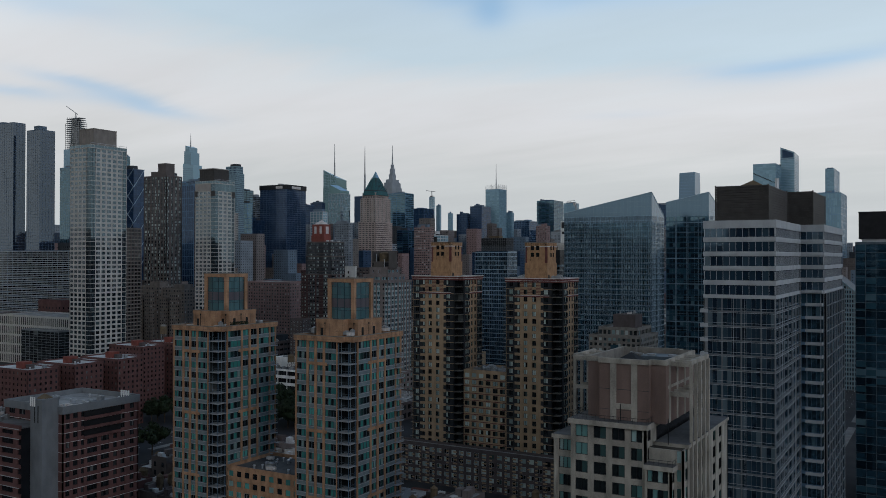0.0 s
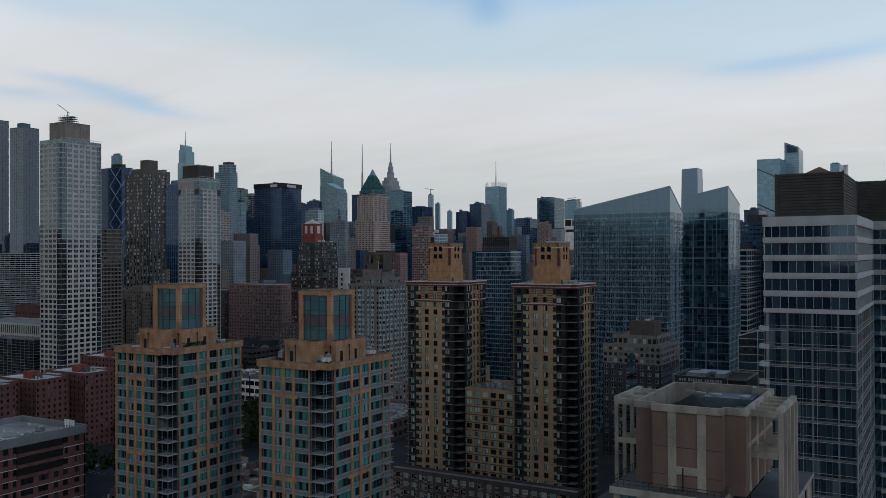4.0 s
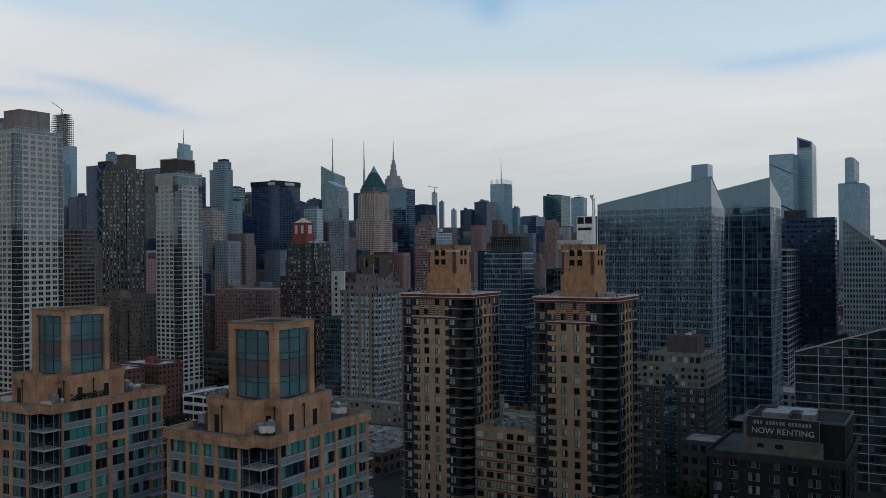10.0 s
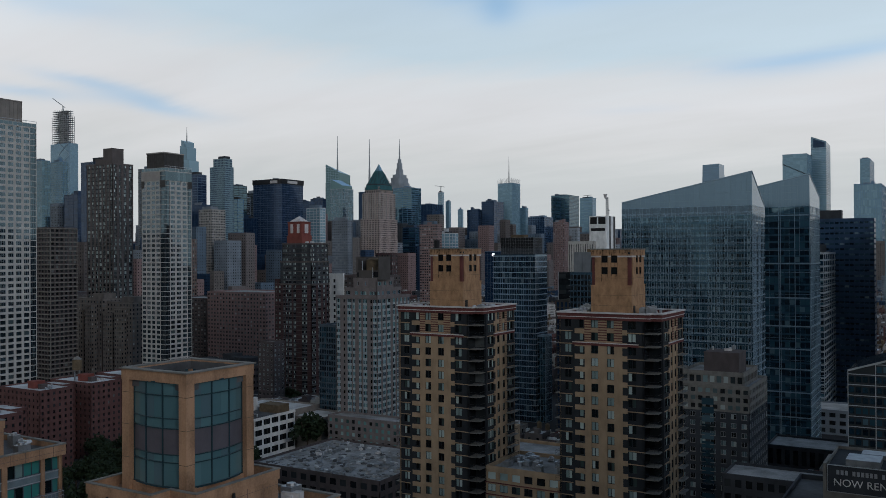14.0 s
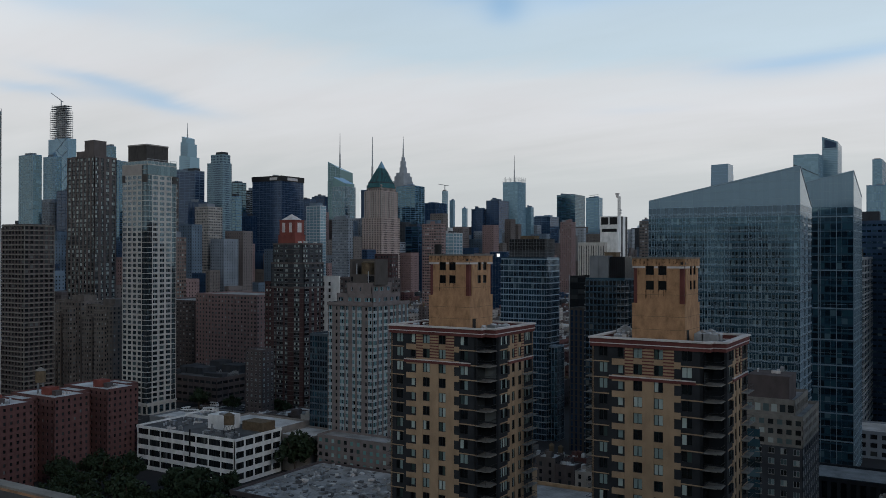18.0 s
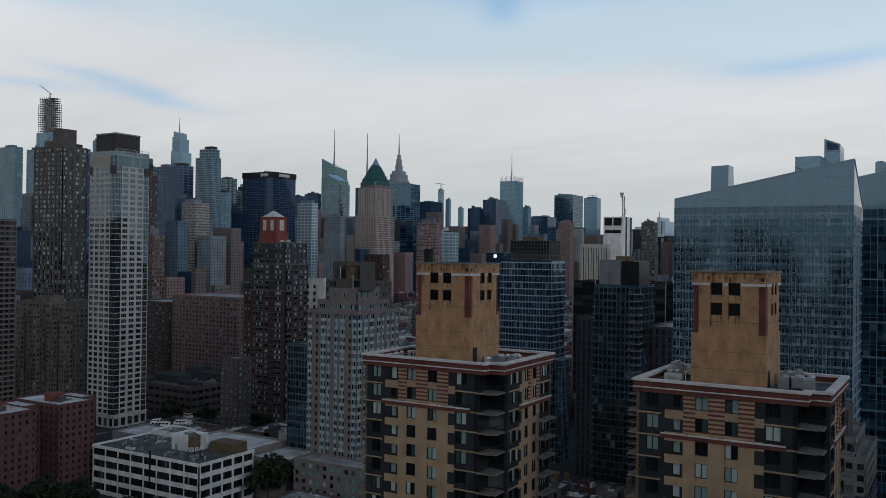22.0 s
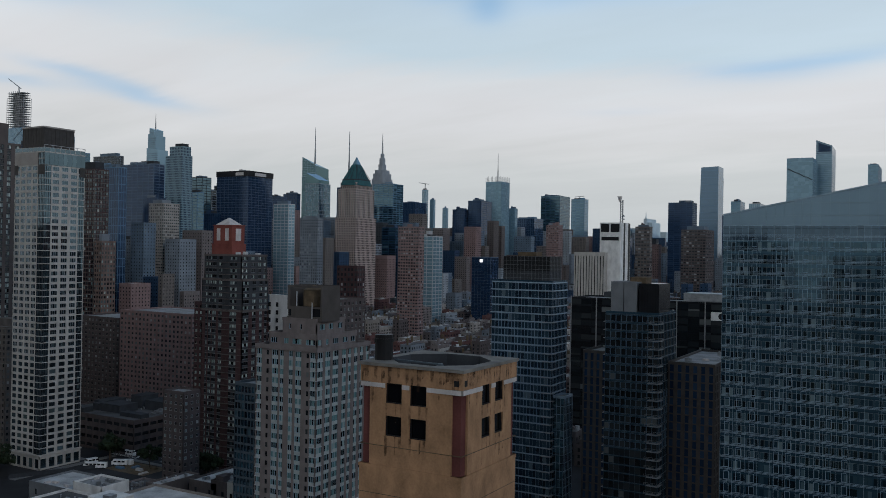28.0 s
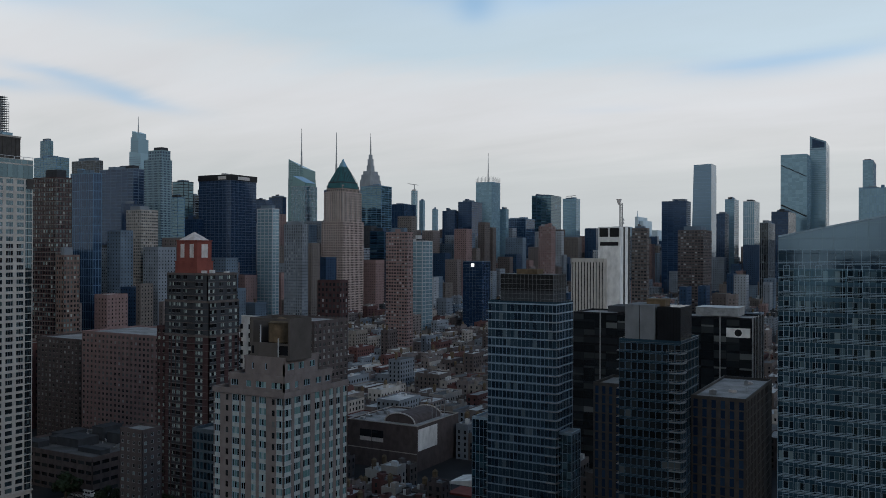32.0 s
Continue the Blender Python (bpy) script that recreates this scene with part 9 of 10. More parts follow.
cap(t, -1111, -1091, 1253, 1262, 161, 165.7, M["dark_stone"], "roof_plant", louvre=True)
t = tower("skyscraper", "teal clad block on the skyline", -1041, -1022, 1150, 1164, 188, M["steel_blue"], G["blue"], "skyscraper", style="glass", floor_h=7, bay=7)
cap(t, -1037, -1025, 1153, 1160, 188, 192.7, M["dark_stone"], "roof_plant", louvre=True)
t = tower("skyscraper", "grey stone tower with a round top", -1431, -1407, 1600, 1616, 240, M["ash"], G["dark"], "skyscraper", style="glass", floor_h=7, bay=7)
cap(t, -1428, -1412, 1604, 1613, 240, 246.6, M["ash"], "roof_plant", louvre=True)
t = tower("skyscraper", "brown apartment block on the skyline", -1012, -980, 1000, 1013, 114, M["ash"], G["dark"], "skyscraper", style="punched", floor_h=4.5, bay=4.5)
cap(t, -1008, -997, 1004, 1011, 114, 118.8, M["dark_stone"], "roof_plant", louvre=True)
t = tower("skyscraper", "grey brick tower on the skyline", -1039, -1024, 1500, 1548, 162, M["ash"], G["dark"], "skyscraper", style="punched", floor_h=6, bay=6)
cap(t, -1036, -1027, 1514, 1540, 162, 166.8, M["dark_stone"], "roof_plant", louvre=True)
t = tower("skyscraper", "blue glass block on the skyline", -923, -893, 1500, 1536, 146, M["navy"], G["blue"], "skyscraper", style="glass", floor_h=8, bay=8)
cap(t, -917, -900, 1505, 1525, 146, 151.5, M["dark_stone"], "roof_plant", louvre=True)
t = tower("skyscraper", "brown block on the skyline", -953, -906, 1450, 1475, 116, M["ash"], G["dark"], "skyscraper", style="punched", floor_h=5, bay=5)
cap(t, -947, -914, 1455, 1469, 116, 121.3, M["ash"], "roof_plant", louvre=True)
t = tower("skyscraper", "broad pale blue glass office block", -196, -139, 2300, 2440, 250, M["steel_blue"], G["sky"], "skyscraper", style="glass", floor_h=9, bay=9)
cap(t, -190, -153, 2339, 2416, 250, 253.8, M["ash"], "roof_plant", louvre=True)
t = tower("white_block", "white painted apartment house with roof house", -657, -644, 1150, 1162, 78, M["white_paint"], G["dark"], "skyscraper", style="punched", floor_h=3, bay=3)
cap(t, -654, -646, 1153, 1160, 78, 80.8, M["ash"], "roof_plant", louvre=True)
t = tower("white_block", "pale grey apartment house with small windows", -637, -627, 1150, 1169, 81, M["ash"], G["dark"], "skyscraper", style="punched", floor_h=3, bay=3)
cap(t, -636, -629, 1154, 1165, 81, 84.8, M["dark_stone"], "roof_plant", louvre=True)


# ---- low red brick houses in lobes, with pale roofs ----
for gx, gy, n in ((-312, 203, 3), (-352, 306, 3)):
    for k in range(n):
        y0 = gy + k * 26
        t = tower("housing_block", "red brick housing lobe with a pale roof", gx, gx + 30, y0, y0 + 17, 35.5, M["red_brick"], G["dark"], "housing block", "red brick housing", floor_h=2.75, bay=3.0, win_w=0.38, win_h=0.48, roof="roof_pale", parapet=0.6)
        tower("housing_block", "set back stair bay of the brick housing", gx + 3, gx + 19, y0 + 17.05, y0 + 25.95, 35, M["red_brick"], G["dark"], "housing block", "red brick housing", floor_h=2.75, bay=3.0, win_w=0.36, win_h=0.45, roof="roof_pale", parapet=0.5, sides="w")
        cap(t, gx + 14, gx + 19, y0 + 5, y0 + 10, 35.5, 38.6, M["rust"], "bulkhead", "rust red roof house")
        cap(t, gx + 20, gx + 22.5, y0 + 6, y0 + 9, 35.5, 37.4, M["brown_brick"], "stair_head")
        roof_clutter(gx + 22, y0 + 9, 35.5, 10, 10, 3, 200 + k + int(gy), 1.8)
wt = thing("water_tank", -340, 338, 35.5, "wooden water tank with conical roof on steel legs", "water tank")
part("tank", MB().cone(0, 0, 5, 10, 2.2, 2.1, 14), M["wood"], wt)
part("tank_roof", MB().cone(0, 0, 10, 11.6, 2.4, 0.15, 14), M["rim"], wt)
for a in range(4):
    part("leg", MB().box(1.5 * math.cos(a * 1.57) - 0.12, 1.5 * math.sin(a * 1.57) - 0.12, 0, 1.5 * math.cos(a * 1.57) + 0.12, 1.5 * math.sin(a * 1.57) + 0.12, 5), M["metal"], wt)


# ---- white loft building with the roof tank ----
def loft():
    x0, y0, W, D, H, nf = -317.0, 370.0, 60.0, 29.0, 18.2, 4
    th = thing("loft_building", x0, y0, 0, "white painted loft building with dark strip windows", "loft building")
    part("core", MB().box(0.4, 0.4, 0, W - 0.4, D - 0.4, H), M["black_wall"], th)
    fN = [(1.0 + k * 7.35, 1.0 + k * 7.35 + 6.7, 5) for k in range(8)]
    fW = [(1.0 + k * 5.6, 1.0 + k * 5.6 + 4.6, 4) for k in range(5)]
    bays(th, (0, W, 0, D), "n", 0, H, nf, fN, "white_paint", "white_paint", "black_metal", "dark", sill=0.38)
    bays(th, (0, W, 0, D), "w", 0, H, nf, fW, "white_paint", "white_paint", "black_metal", "dark", sill=0.38)
    bays(th, (0, W, 0, D), "s", 0, H, nf, fN, "white_paint", "white_paint", "black_metal", "dark", sill=0.38, single=False)
    bays(th, (0, W, 0, D), "e", 0, H, nf, fW, "white_paint", "white_paint", "black_metal", "dark", sill=0.38, single=False)
    pm = MB()
    ring(pm, -0.1, W + 0.1, -0.1, D + 0.1, H - 0.2, H + 1.0, 0.4)
    part("parapet", pm, M["white_paint"], th)
    part("roof", MB().box(0.2, 0.2, H - 0.2, W - 0.2, D - 0.2, H + 0.2), M["roof_dark"], th)
    hs = part("roof_house", MB().box(30, 14, H + 0.2, 41, 23, H + 6.4), M["white_paint"], th, "white stucco roof house with a door")
    part("hatch", MB().box(36, 15, H + 6.4, 39, 18, H + 7.4).box(32, 13.9, H + 0.2, 33.2, 14.02, H + 2.4), M["metal"], hs)
    part("brick_house", MB().box(45, 20, H + 0.2, 57, 28, H + 4), M["wood"], th, "brown brick roof house")
    tk = part("tank", MB().cone(48.5, 8.5, H + 4.6, H + 8.6, 2.3, 2.2, 16), M["wood"], th, "round wooden roof tank")
    part("tank_roof", MB().cone(48.5, 8.5, H + 8.6, H + 9.8, 2.5, 0.1, 16), M["wood"], tk)
    lg = MB()
    for i in range(4):
        a = 0.785 + i * 1.5708
        lg.beam((48.5 + 2.6 * math.cos(a), 8.5 + 2.6 * math.sin(a), H + 0.2), (48.5 + 1.8 * math.cos(a), 8.5 + 1.8 * math.sin(a), H + 4.6), 0.22)
        b = a + 1.5708
        lg.beam((48.5 + 2.6 * math.cos(a), 8.5 + 2.6 * math.sin(a), H + 0.4), (48.5 + 1.8 * math.cos(b), 8.5 + 1.8 * math.sin(b), H + 4.5), 0.12)
    part("tank_stand", lg, M["black_metal"], tk)
    part("flue_pipe", MB().box(33.8, -0.5, H - 9, 34.3, -0.05, H + 2.5), M["black_metal"], th)
    return th


loft()
roof_clutter(-303, 384, 18.4, 22, 20, 22, 301, 2.8)
roof_clutter(-272, 378, 18.4, 20, 10, 10, 302, 2.0)
tower("low_hall", "tan stucco low building with a pale roof", -300, -262, 402, 424, 17, M["buff_brick"], G["dark"], "low building", floor_h=17, bay=40, win_w=0.02, roof="roof_pale", sides="s")
tower("low_hall", "tan stucco low building with a flat grey roof", -262, -243, 401, 422, 15, M["buff_brick"], G["dark"], "low building", floor_h=15, bay=40, win_w=0.02, roof="roof_pale", sides="s")
t = tower("school", "dark brown brick school with terraced flat roofs", -462, -400, 500, 545, 17, M["brown_brick"], G["dark"], "school", floor_h=4.2, bay=5, win_w=0.8, win_h=0.4, roof="roof_dark")
for p, q, r_, w_, h_ in ((-440, -425, 512, 524, 21), (-455, -447, 520, 535, 20), (-458, -442, 503, 509, 19.5), (-424, -408, 528, 540, 22), (-420, -404, 508, 513, 19), (-436, -428, 529, 541, 23.5), (-446, -441, 512, 518, 20.5)):
    cap(t, p, q, r_, w_, 17, h_, M["dark_stone"])
roof_clutter(-430, 530, 17, 50, 20, 24, 303, 4.0)
# low market hall whose roof is crowded with panels, skylights and units
t = tower("market_hall", "low hall with a pale cluttered roof of panels", -228, -164, 338, 391, 9, M["brown_brick"], G["dark"], "low building", floor_h=4.5, bay=5, roof="roof_grey")
o = t["o"]
rm_ = random.Random(21)
pn = {"roof_grey": MB(), "roof_pale": MB(), "metal": MB(), "roof_dark": MB()}
for k in range(420):
    x, y = rm_.uniform(-30, 29), rm_.uniform(-25, 24)
    w, d, h = rm_.uniform(0.4, 2.2), rm_.uniform(0.4, 1.8), rm_.choice((0.1, 0.12, 0.2, 0.3, 0.4, 0.9))
    pn[rm_.choice(("roof_grey", "metal", "roof_dark", "roof_grey", "roof_dark", "roof_grey", "metal", "roof_pale"))].box(x, y, 9, min(x + w, 31.5), min(y + d, 26), 9 + h + k * 0.0004)
for key, mb in pn.items():
    part("roof_panel", mb, M[key], t, kind="stuff")
roof_clutter(-196, 362, 9.2, 50, 40, 16, 305, 3.2)
# brown hall with the arched roof
t = tower("sports_hall", "dark brown brick hall with arched roof and white board", -337.5, -295, 611, 655, 22.5, M["brown_brick"], G["dark"], "hall", floor_h=22.5, bay=50, win_w=0.02, roof="roof_grey", sides="s", parapet=0.7)
o = t["o"]
hx, hy, hz, vr, vh = 21.25, 22.0, 22.5, 9.0, 4.8
vault = lambda k, r, h: (6 - r * math.cos(math.pi * k / 12), hz + h * math.sin(math.pi * k / 12))
ar = MB()
for k in range(12):
    p0, p1 = vault(k, vr, vh), vault(k + 1, vr, vh)
    ar.quad((p0[0], -14, p0[1]), (p1[0], -14, p1[1]), (p1[0], 14, p1[1]), (p0[0], 14, p0[1]))
ar.v += [(vault(k, vr, vh)[0], -13.9, vault(k, vr, vh)[1]) for k in range(13)]
ar.f.append(tuple(range(len(ar.v) - 13, len(ar.v))))
ar.mi.append(0)
part("arched_roof", ar, M["brown_brick"], t, "arched brown roof between pale ribs")
for y in (-14.2, 14.0):
    rb = MB()
    for k in range(12):
        p0, p1 = vault(k, vr + 0.3, vh + 0.3), vault(k + 1, vr + 0.3, vh + 0.3)
        rb.beam((p0[0], y, p0[1]), (p1[0], y, p1[1]), 0.55)
    part("arch_rib", rb, M["pale_stone"], t, "pale stone arch rib")
cpn = MB()
ring(cpn, -hx - 0.2, hx + 0.2, -hy - 0.2, hy + 0.2, hz + 0.7, hz + 1.0, 0.7)
part("coping", cpn, M["warm_stone"], t)
part("string_course", MB().box(-hx, -hy - 0.12, 9.0, hx, -hy + 0.1, 9.5, True), M["warm_stone"], t)
part("board", MB().box(hx - 0.2, -hy + 1, 10.5, hx + 0.2, -1.5, 21.5, True), M["white_paint"], t, "large blank white board")
for k in range(2):
    xs_ = -13.5 + k * 7.4
    part("window_strip", MB().box(xs_, -hy - 0.15, 13.2, xs_ + 7.0, -hy + 0.1, 15.2, True), M["pale_stone"], t)
    part("window_strip", MB().box(xs_, -hy - 0.12, 15.25, xs_ + 7.0, -hy + 0.1, 19.0, True), G["dark"], t)
for k in range(4):
    part("flag_pole", MB().box(hx - 0.6, -6 + k * 4.4, hz, hx - 0.4, -5.8 + k * 4.4, hz + 9), M["metal"], t)
roof_clutter(-332, 630, 22.6, 8, 30, 10, 304, 2.4)
roof_clutter(-302, 640, 22.6, 8, 20, 6, 306, 2.0)
dm_ = MB()
for k in range(6):
    dm_.cone(0, 0, 14 * math.sin(k * 0.2618), 14 * math.sin((k + 1) * 0.2618), 14 * math.cos(k * 0.2618), max(0.2, 14 * math.cos((k + 1) * 0.2618)), 24, cap=k == 5)
dome = new("air_dome", dm_.mesh("air_dome", M["white_paint"]))
dome.location = (-430, 290, 0)
tagged(dome, "white round dome roof standing on the ground", "dome")
tent = thing("tent_roof", -262, 585, 0, "white and orange fabric roofs over a yard", "canopy")
part("canopy", MB().prism([(0, 0), (18, 0), (18, 14), (0, 14)], 5, 0, tops=(6, 9, 9, 6)), M["white_paint"], tent)
part("canopy", MB().box(8, -16, 5, 26, -4, 6), M["rust"], tent, "orange red canopy")
for px, py in ((0.3, 0.3), (17.5, 0.3), (17.5, 13.5), (0.3, 13.5), (8.3, -15.6), (25.5, -15.6)):
    part("post", MB().box(px - 0.12, py - 0.12, 0, px + 0.12, py + 0.12, 5.2), M["metal"], tent)


# ---- streets, pavements and blocks of low houses ----
FOOT = [(-640, -590, 1180, 1330)]
for ob in list(scene.objects):
    if ob.parent is None and ob.type == "EMPTY":
        xs, ys = [], []
        for c in ob.children:
            if c.type == "MESH" and c.name.split(".")[0] in ("core", "wall", "shaft", "tower_block", "tier"):
                for b in c.bound_box:
                    xs.append(ob.location.x + b[0])
                    ys.append(ob.location.y + b[1])
        if xs:
            FOOT.append((min(xs) - 2, max(xs) + 2, min(ys) - 2, max(ys) + 2))


def free(x0, x1, y0, y1):
    return not any(x0 < b and x1 > a and y0 < d and y1 > c for a, b, c, d in FOOT)


AVES = [40, -238, -516, -794, -1072, -1350, -1628, -1906, -2184]
rnd = random.Random(7)
walls = ["brown_brick", "red_brick", "buff_brick", "taupe", "grey_brick", "brown_brick", "white_con", "grey_brick", "ash", "red_brick", "warm_stone"]
# far palette leans blue grey, the haze of distance put into the colours
hazy_walls = ["slate", "ash", "taupe", "dark_stone", "slate", "pink_brick", "navy", "grey_brick", "ash", "limestone", "navy", "lobe_brick"]
roofs = ["roof_grey", "roof_dark", "roof_pale", "roof_grey", "roof_pale", "roof_dark", "roof_pale"]
STUFF = {}


def house_mesh(mbs, x0, x1, y0, y1, h, wm, rm, busy=(1, 4)):
    """Walls with a parapet, a roof and rows of panes for one low house."""
    mbs.setdefault(wm, MB()).box(x0, y0, 0, x1, y1, h)
    ring(mbs[wm], x0, x1, y0, y1, h, h + 0.8, 0.3)
    mbs.setdefault(rm, MB()).box(x0 + 0.3, y0 + 0.3, h, x1 - 0.3, y1 - 0.3, h + 0.15)
    pn = mbs.setdefault("pane", MB())
    step = 3.2 if h < 40 else 4.2
    for s in "nw":
        w, fm, _ = face_map(x0, x1, y0, y1, s)
        nb = max(1, int(w / step))
        for i in range(max(1, int(h / step))):
            for j in range(nb):
                u = w * (j + 0.5) / nb
                fquad(pn, fm, u - 0.6, u + 0.6, i * step + 1.0, i * step + 2.8, -0.03)
    if h < 40:
        # stair heads, skylights and tanks scattered over the roof
        for k in range(rnd.randint(*busy)):
            a, b = rnd.uniform(x0 + 0.5, max(x0 + 0.6, x1 - 3)), rnd.uniform(y0 + 0.5, max(y0 + 0.6, y1 - 4))
            q = rnd.random()
            if q < 0.35:
                mbs[wm].box(a, b, h, a + 2.2, b + 3.0, h + 2.6)
            elif q < 0.7:
                mbs.setdefault("roof_pale", MB()).box(a, b, h, a + rnd.uniform(1, 2.5), b + rnd.uniform(1, 3), h + rnd.uniform(0.6, 2.8))
            elif q < 0.9:
                mbs.setdefault("metal", MB()).box(a, b, h, a + rnd.uniform(0.8, 2.2), b + rnd.uniform(0.8, 2), h + rnd.uniform(0.6, 1.5))
            else:
                mbs.setdefault("wood", MB()).cone(a + 1, b + 1, h + 2, h + 5, 1.2, 1.2, 8).cone(a + 1, b + 1, h + 5, h + 6, 1.3, 0.1, 8)
                mbs["wood"].box(a + 0.4, b + 0.4, h, a + 1.6, b + 1.6, h + 2)


single_houses = 0


def lot(x0, x1, y0, y1, h, near, roof_choice=None):
    global single_houses
    if not free(x0, x1, y0, y1):
        return
    wm, rm = rnd.choice(hazy_walls if y0 > 1360 or x0 < -860 else walls), rnd.choice(roof_choice or roofs)
    if near and single_houses < 150:
        single_houses += 1
        th = thing("row_house", (x0 + x1) / 2, (y0 + y1) / 2, 0, "low flat roofed %s row house" % M[wm].name.replace("_", " "), "house", "low row houses")
        mbs = {}
        w, d = (x1 - x0) / 2, (y1 - y0) / 2
        house_mesh(mbs, -w, w, -d, d, h, wm, rm, (3, 8) if roof_choice else (1, 4))
        for key, mb in mbs.items():
            if key == "pane":
                part("glazing", mb, G["dark"], th, kind="stuff")
            elif key == wm:
                part("wall", mb, M[key], th)
            elif key == rm:
                part("roof", mb, M[key], th)
            else:
                part("roof_fitting", mb, M[key], th)
        return
    house_mesh(STUFF, x0, x1, y0, y1, h, wm, rm, (3, 8) if roof_choice else (1, 4))


def fill(xa, xb, ya, yb, heights, near=False, dense=0.92, lotw=(8, 18)):
    """Rows of houses back to back in the blocks between avenues and streets."""
    edges = [a for a in AVES if xa < a < xb] + [xa, xb]
    edges.sort()
    y = ya
    while y < yb:
        for ex0, ex1 in zip(edges, edges[1:]):
            x = ex0 + 13
            while x < ex1 - 16:
                w = rnd.uniform(*lotw)
                for r0, r1 in ((y + 8, y + rnd.uniform(24, 33)), (y + rnd.uniform(40, 46), y + 70)):
                    if rnd.random() < dense:
                        lot(x, min(x + w - 0.3, ex1 - 13), r0, r1, heights(x, r0), near)
                x += w
        y += 80.5


def low(x, y):
    return rnd.choice((10, 12, 13, 14, 15, 15, 16, 17, 18, 21)) if rnd.random() < 0.95 else rnd.uniform(26, 36)


fill(-520, 30, 700, 862, low, True, lotw=(6, 11))
fill(-860, -330, 640, 700, lambda x, y: rnd.uniform(12, 24), True)
fill(-860, 60, 862, 1360, low, lotw=(5.5, 10))
fill(-860, 300, 1360, 2160, lambda x, y: rnd.uniform(11, 24) if rnd.random() < 0.955 else rnd.uniform(30, 80), lotw=(9, 20))
fill(-860, 300, 2160, 3500, lambda x, y: rnd.uniform(18, 50) if rnd.random() < 0.8 else rnd.uniform(60, 140), lotw=(18, 40))
fill(-2400, -860, 700, 1400, lambda x, y: rnd.uniform(30, 80) if rnd.random() < 0.7 else rnd.uniform(80, 135), lotw=(20, 42))
fill(-2400, -860, 1400, 3400, lambda x, y: rnd.uniform(50, 110) if rnd.random() < 0.65 else rnd.uniform(110, 178), lotw=(24, 50))
fill(-860, -545, 400, 640, lambda x, y: rnd.uniform(25, 60), lotw=(18, 36))
for x0, x1, y0, y1, h in ((-240, -180, 455, 480, 9), (-176, -140, 560, 600, 11), (-300, -265, 452, 480, 12), (-280, -246, 505, 530, 10), (-120, -96, 470, 500, 14), (-206, -160, 605, 640, 12), (-256, -214, 610, 640, 13), 
                          (-232, -205, 356, 392, 10), (-200, -170, 356, 392, 12), (-166, -130, 356, 392, 9), (-175, -146, 150, 172, 9), (-175, -150, 176, 204, 11), (-146, -118, 152, 180, 8), (-140, -112, 184, 214, 10), (-112, -98, 150, 180, 12), (-108, -72, 176, 204, 9), (-64, -36, 170, 200, 11), (-30, -4, 160, 200, 10), (-172, -140, 212, 240, 9), (-134, -104, 218, 236, 8), (-20, 30, 285, 320, 13), (-105, -70, 305, 340, 12), (-30, 0, 400, 440, 10), (-170, -100, 440, 462, 8), (-300, -282, 572, 590, 9), (-304, -276, 540, 566, 7), (-270, -248, 540, 560, 11), (-300, -270, 648, 676, 15), (-262, -244, 650, 680, 12), (-345, -322, 652, 690, 16), (-340, -318, 560, 590, 12), (-372, -346, 592, 640, 14)):
    # each of these plots holds two rows of narrow houses of uneven height
    nx_ = max(1, round((x1 - x0) / 8.5))
    for i in range(nx_):
        for j in range(2):
            xa, xb = x0 + (x1 - x0) * i / nx_, x0 + (x1 - x0) * (i + 1) / nx_ - 0.25
            ya, yb = (y0, (y0 + y1) / 2 - rnd.uniform(1, 3)) if j == 0 else ((y0 + y1) / 2 + rnd.uniform(1, 3), y1)
            lot(xa, xb, ya, yb, h + rnd.uniform(-2.5, 3.5), (i + j) % 3 == 0, ("roof_grey", "roof_dark", "roof_dark", "roof_grey", "roof_pale"))
for key, mb in STUFF.items():
    nm = "far_glazing" if key == "pane" else "far_houses"
    ob = new(nm, mb.mesh(nm, G["dark"] if key == "pane" else M[key]))
    tagged(ob, "many far city houses with flat roofs" if key != "pane" else "window panes of the far city houses", "houses", kind="stuff")
sw = MB()
for i, a in enumerate(AVES[:4]):
    for k in range(10):
        y = 140 + k * 80.5
        for side in (-1, 1):
            sw.box(a + side * 11 - 2, y + 8, 0, a + side * 11 + 2, y + 72, 0.16)
tagged(new("pavement", sw.mesh("pavement", M["pavement"])), "pale concrete pavements along the avenues", "pavement", kind="structure")
ln = MB()
for a in AVES[:4]:
    for k in range(60):
        for off in (-3.4, 0, 3.4):
            ln.box(a + off - 0.08, 100 + k * 14, 0, a + off + 0.08, 103 + k * 14, 0.02)
tagged(new("lane_marking", ln.mesh("lane_marking", M["white_paint"])), "white dashed lane markings", "road marking", kind="structure")


